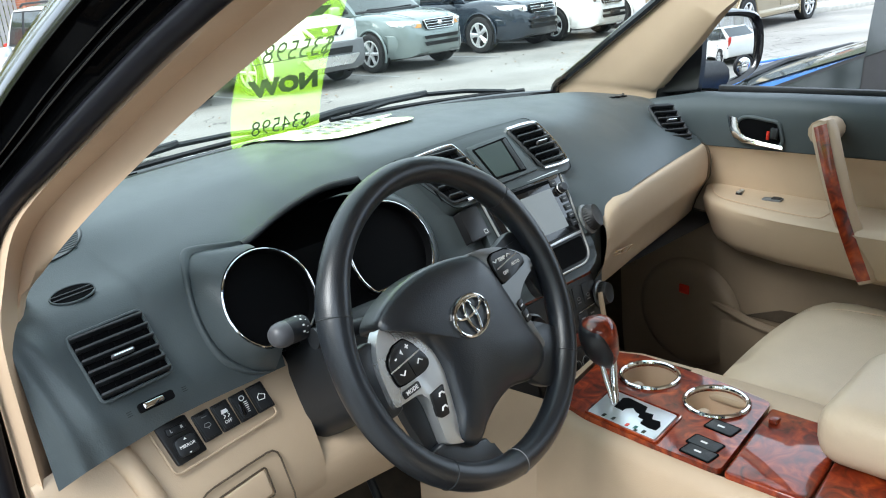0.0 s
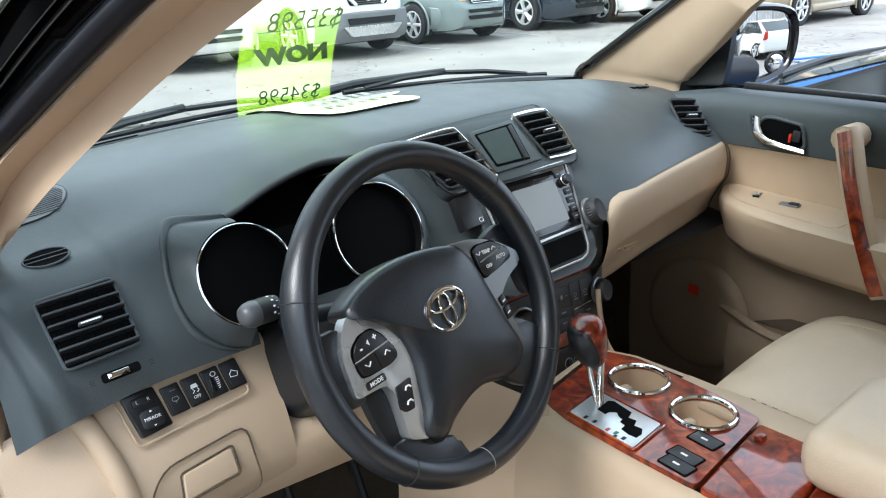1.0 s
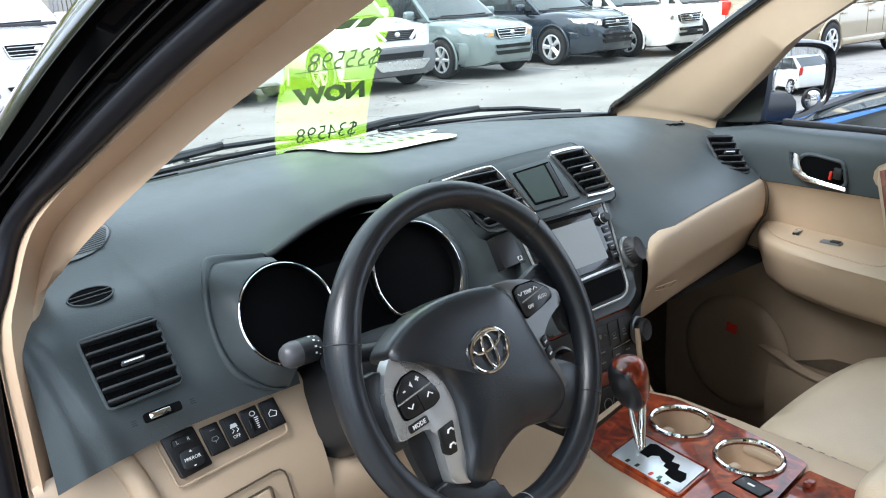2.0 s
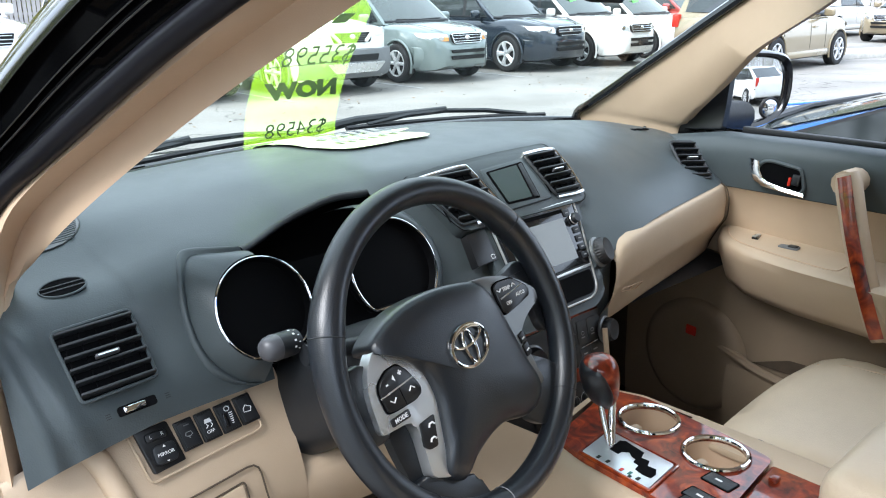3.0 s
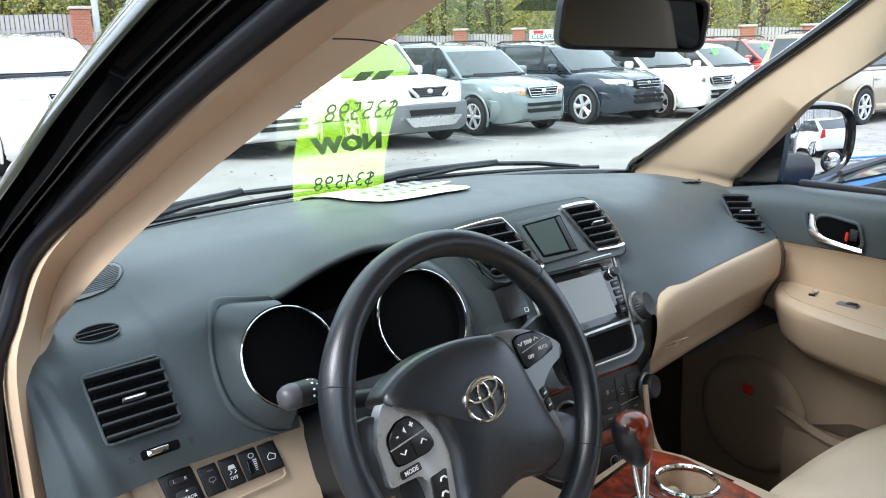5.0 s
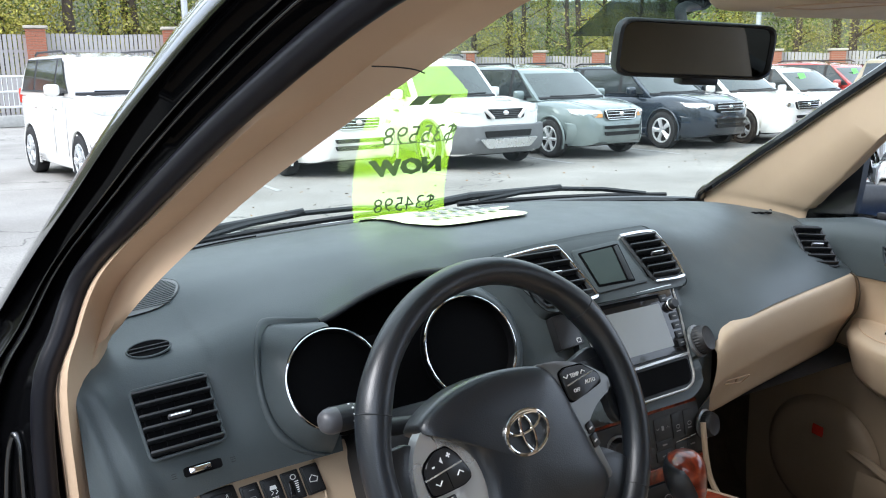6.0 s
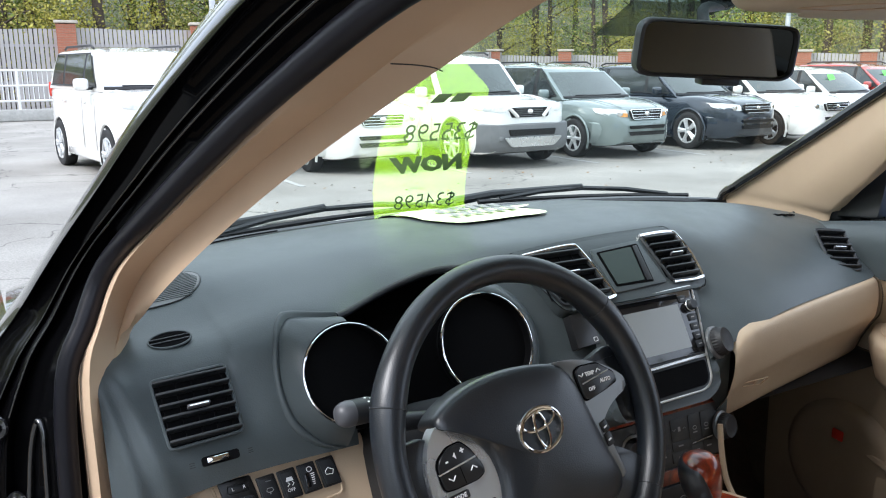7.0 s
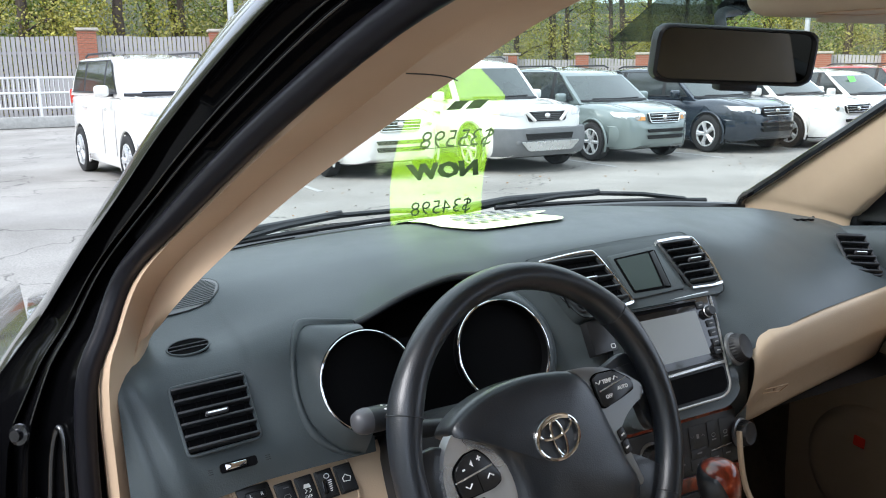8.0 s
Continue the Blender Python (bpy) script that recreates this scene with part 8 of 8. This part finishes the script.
def fence_run(a, b, za, zb_):
    """Grey boards between two piers."""
    (ax_, ay), (bx_, by) = a, b
    n = max(2, int(math.hypot(bx_ - ax_, by - ay) / 0.15))
    f = new("board_fence")
    tagged(f, "weathered grey vertical board fence", "fence", "fence panels")
    ang = math.degrees(math.atan2(by - ay, bx_ - ax_))
    mesh = None
    for k in range(n):
        t = (k + 0.5) / n
        if mesh is None:
            bb = box((0, 0, 0), (0.118, 0.025, 1.0), 0.0)
            mesh = bpy.data.meshes.new("board")
            bb.to_mesh(mesh)
            bb.free()
            mesh.materials.append(FENCE_WOOD)
        z = za + (zb_ - za) * t + 0.02 * math.sin(k * 12.9)
        ob = new("board", mesh)
        ob.parent = f
        ob.matrix_basis = pose(ax_ + (bx_ - ax_) * t, ay + (by - ay) * t + 0.012 * (k % 2), z / 2, 0, 0, ang) @ Matrix.Diagonal((1, 1, z, 1))
    for zz in (0.35, 0.8):
        M = pose((ax_ + bx_) / 2, (ay + by) / 2 + 0.06, (za + zb_) / 2 * zz, 0, 0, ang)
        local_part("rail", box(M, (math.hypot(bx_ - ax_, by - ay), 0.05, 0.09)), FENCE_WOOD, f)
    return f


LEFT = [(-10.5, 34.8), (-6.0, 34.1), (-1.6, 33.4), (2.83, 32.8), (7.26, 32.0)]
for i, (x, y) in enumerate(LEFT):
    pier(x, y, 3.18 - 0.03 * i, turn=-9)
for a, b in zip(LEFT, LEFT[1:]):
    fence_run(a, b, 2.82, 2.78)
MID = [(7.26, 32.0), (9.9, 32.0), (12.9, 32.6), (16.2, 33.6), (19.5, 34.6), (22.85, 35.9)]
for x, y in MID[1:-1]:
    pier(x, y, 2.5, turn=25)
for a, b in zip(MID, MID[1:]):
    fence_run(a, b, 2.2, 2.1)
RIGHT = [(22.85, 35.9), (25.7, 33.85), (27.9, 31.98), (29.8, 30.0), (31.6, 28.05), (33.4, 26.05), (35.2, 24.0), (37.0, 21.9), (38.8, 19.8), (40.6, 17.7), (42.4, 15.6), (44.2, 13.5), (46.0, 11.4)]
for i, (x, y) in enumerate(RIGHT):
    pier(x, y, 2.26 - 0.03 * min(i, 8), turn=-45)
for a, b in zip(RIGHT, RIGHT[1:]):
    fence_run(a, b, 1.95, 1.9)
for a, b in (((-9, -17.5), (0, -17.5)), ((0, -17.5), (11, -17.5))):
    fence_run(a, b, 3.3, 3.3)
banner = thing("clearance_banner", (28.3, 30.9, 1.0), "white vinyl banner reading CLEARANCE on the fence", "banner")
d0 = (Vector((29.8, 30.0, 0)) - Vector((27.9, 31.98, 0))).normalized()
BNM = axes(Vector((28.67, 30.51, 1.68)), d0, (d0.y, -d0.x, 0))
part("sheet", slab(rounded(2.1, 1.0, 0.02), BNM @ Matrix.Translation((0, -0.1, 0)), 0.02), BANNER, banner)
lettering("CLEARANCE", 0.34, BNM @ Matrix.Translation((0, 0.06, 0.004)), PRINT_GREEN, banner, bold=0.008)
part("red_panel", slab(rounded(0.50, 0.16, 0.01), BNM @ Matrix.Translation((-0.62, 0.29, 0.004)), 0.003), BANNER_RED, banner)
for k in range(4):
    part("print_bar", box(BNM @ Matrix.Translation((-0.6 + 0.4 * k, -0.38, 0.003)), (0.3, 0.12, 0.004)), PRINT_GREEN, banner)

# kerb wall and white railing on the far side
kerb = thing("kerb_wall", (-3.5, 29.7, 0), "low concrete kerb wall under the railing", "kerb")
part("wall", box((-3.2, 29.8, 0.02), (13.0, 0.3, 0.36), 0.03), CONCRETE, kerb)
rail = thing("railing", (-3.5, 29.7, 0.20), "white painted metal railing", "railing")
for z in (0.48, 0.95, 1.42):
    part("rail", tube([(-9.6, 29.75, z + 0.02), (3.1, 29.75, z - 0.02)], 0.035, 8), WHITE_PAINT, rail)
for k in range(8):
    part("post", tube([(-9.4 + 1.72 * k, 29.75, 0.15), (-9.4 + 1.72 * k, 29.75, 1.46)], 0.045, 8), WHITE_PAINT, rail)
bar_bm = tube([(0, 0, 0.0), (0, 0, 0.94)], 0.014, 6)
bar_me = bpy.data.meshes.new("baluster")
bar_bm.to_mesh(bar_me)
bar_bm.free()
bar_me.materials.append(WHITE_PAINT)
for k in range(86):
    ob = new("baluster", bar_me)
    ob.parent = rail
    ob.location = (-9.3 + 0.144 * k + 3.5, 0.05, 0.28)
k2 = thing("kerb_island", (19.0, 8.8, 0), "pale concrete kerb edge", "kerb")
part("kerb", box(Matrix.Translation((21.4, 8.2, 0.06 - DIP)) @ Matrix.Rotation(radians(-20), 4, "Z"), (4.6, 1.2, 0.17), 0.03), CONCRETE, k2)

for x, y in ((8.1, 33.2), (34.0, 27.5)):
    lp = thing("street_lamp", (x, y, 0), "grey metal car park lamp post", "lamp post", "lamp posts")
    part("pole", tube([(x, y, 0), (x, y, 4), (x, y, 9)], [0.13, 0.12, 0.08], 12), POLE, lp)
    part("arm", tube([(x, y, 8.9), (x - 0.8, y - 0.5, 9.1)], 0.04, 8), POLE, lp)
    part("lamp_head", box((x - 1.0, y - 0.6, 9.1), (0.6, 0.35, 0.14), 0.04), POLE, lp)

# ---- wood behind the fence ----
def tree(seed, H, leaf, low):
    rnd = random.Random(seed)
    t = new("tree")
    tagged(t, "tall woodland tree in fresh yellow-green spring leaf", "tree", "woodland trees")
    lean = Vector((rnd.uniform(-0.4, 0.4), rnd.uniform(-0.3, 0.3), 0))
    path = [Vector((0, 0, -0.1)) + lean * (k / 6) ** 1.5 + Vector((rnd.uniform(-0.06, 0.06), rnd.uniform(-0.06, 0.06), H * k / 6)) for k in range(7)]
    r0 = H * 0.018 + 0.05
    local_part("trunk", tube(path, [r0 * (1 - 0.13 * k) for k in range(7)], 9), BARK, t)
    limbs = bmesh.new()
    tips = []
    for k in range(15):
        z = rnd.uniform(low, 0.95) * H
        i = min(5, int(z / H * 6))
        p = path[i].lerp(path[i + 1], z / H * 6 - i)
        a, ln = rnd.uniform(0, 6.28), rnd.uniform(0.9, 2.4) * (1.15 - 0.6 * z / H)
        q = p + Vector((math.cos(a) * ln * 0.5, math.sin(a) * ln * 0.5, rnd.uniform(0.1, 0.6)))
        e = p + Vector((math.cos(a) * ln, math.sin(a) * ln, rnd.uniform(0.2, 1.3)))
        tube([p, q, e], [0.05, 0.035, 0.014], 5, limbs)
        tips += [q, e, q.lerp(e, 0.5)]
    local_part("limbs", limbs, BARK, t)
    verts, faces = [], []
    for _ in range(7500):
        c = rnd.choice(tips) + Vector((rnd.gauss(0, 0.50), rnd.gauss(0, 0.50), rnd.gauss(0, 0.42)))
        s = rnd.uniform(0.025, 0.07)
        u = Vector((rnd.uniform(-1, 1), rnd.uniform(-1, 1), rnd.uniform(-1, 1))).normalized()
        v = u.orthogonal().normalized() * s * rnd.uniform(0.5, 0.9)
        u *= s
        n = len(verts)
        verts += [c - u, c + v * 0.8, c + u, c - v * 0.8]
        faces.append((n, n + 1, n + 2, n + 3))
    me = bpy.data.meshes.new("crown")
    me.from_pydata(verts, [], faces)
    me.materials.append(leaf)
    ob = new("crown", me)
    ob.parent = t
    return t


def shrub_belt(name, pts, seed, count=34000, up=1.3, mat=2):
    """Undergrowth along the back of the fence, too dense to count."""
    rnd = random.Random(seed)
    verts, faces = [], []
    for k in range(count):
        i = rnd.randrange(len(pts) - 1)
        a, b = Vector((*pts[i], 0)), Vector((*pts[i + 1], 0))
        c = a.lerp(b, rnd.random()) + Vector((0.5, 1.0, 0)).normalized() * abs(rnd.gauss(1.2, 1.6)) + Vector((0, 0, abs(rnd.gauss(up + 0.3, up))))
        s = rnd.uniform(0.035, 0.085)
        u = Vector((rnd.uniform(-1, 1), rnd.uniform(-1, 1), rnd.uniform(-1, 1))).normalized()
        v = u.orthogonal().normalized() * s * 0.7
        u *= s
        n = len(verts)
        verts += [c - u, c + v, c + u, c - v]
        faces.append((n, n + 1, n + 2, n + 3))
    me = bpy.data.meshes.new(name)
    me.from_pydata(verts, [], faces)
    me.materials.append(LEAVES[mat])
    return tagged(new(name, me), "dense green undergrowth behind the fence", "undergrowth", kind="stuff")


shrub_belt("undergrowth", [(-11, 35.5), (7.5, 33.0), (23, 37), (39, 21)], 7)
shrub_belt("thicket", [(-14, 39), (8, 37), (25, 42.5), (44, 25)], 9, 60000, 3.4, 1)
kinds = [tree(1, 10.0, LEAVES[0], 0.22), tree(2, 12.0, LEAVES[1], 0.25), tree(3, 9.0, LEAVES[0], 0.18), tree(4, 11.0, LEAVES[2], 0.2), tree(5, 8.0, LEAVES[1], 0.15)]
spots = []
rnd = random.Random(11)
for a, b, n in (((-12, 36.5), (7.5, 34), 13), ((7.5, 34), (23.5, 38.2), 12), ((23.5, 38.2), (41, 21), 20)):
    for k in range(n):
        t = (k + rnd.uniform(0.1, 0.9)) / n
        out = Vector((b[1] - a[1], -(b[0] - a[0]), 0)).normalized() * -1
        if out.y < 0 and out.x < 0:
            out = -out
        d = rnd.choice((0.8, 2.4, 4.5, 7.0))
        spots.append((a[0] + (b[0] - a[0]) * t + out.x * d, a[1] + (b[1] - a[1]) * t + out.y * d))
for k in range(46):
    spots.append((-15 - rnd.choice((0, 2.5, 5, 8)), -26 + 1.02 * k + rnd.uniform(-0.5, 0.5)))
for k in range(22):
    spots.append((-12 + 2.4 * k, -30 - rnd.choice((0, 3, 6))))
for i, (x, y) in enumerate(spots):
    m = pose(x, y, 0, 0, 0, rnd.uniform(0, 360)) @ Matrix.Scale(rnd.uniform(0.8, 1.2), 4)
    k = kinds[i % 5]
    if i < 5:
        k.matrix_basis = m
    else:
        copy_thing(k, m)
# wooded bank that closes the view behind the trees
bank = bmesh.new()
arc = cr([(-60, 40, 0), (-20, 42, 0), (8, 41, 0), (26, 49, 0), (48, 36, 0), (66, 10, 0)], 16)
rowsb = []
for k, (d, z) in enumerate(((0, 0.0), (3, 1.6), (7, 3.6), (12, 5.2), (20, 7.0), (30, 8.0))):
    rowsb.append([p + Vector((d * (p.x - 5) / 60, d, z + 0.9 * noise.noise(Vector((p.x * 0.35, k * 1.7, 2))))) for p in arc])
sheet(rowsb, bank)
tagged(part("backdrop_bank", bank, UNDERGROWTH, at=(5, 45, 0)), "green wooded bank far behind the fence", "bank", kind="structure")
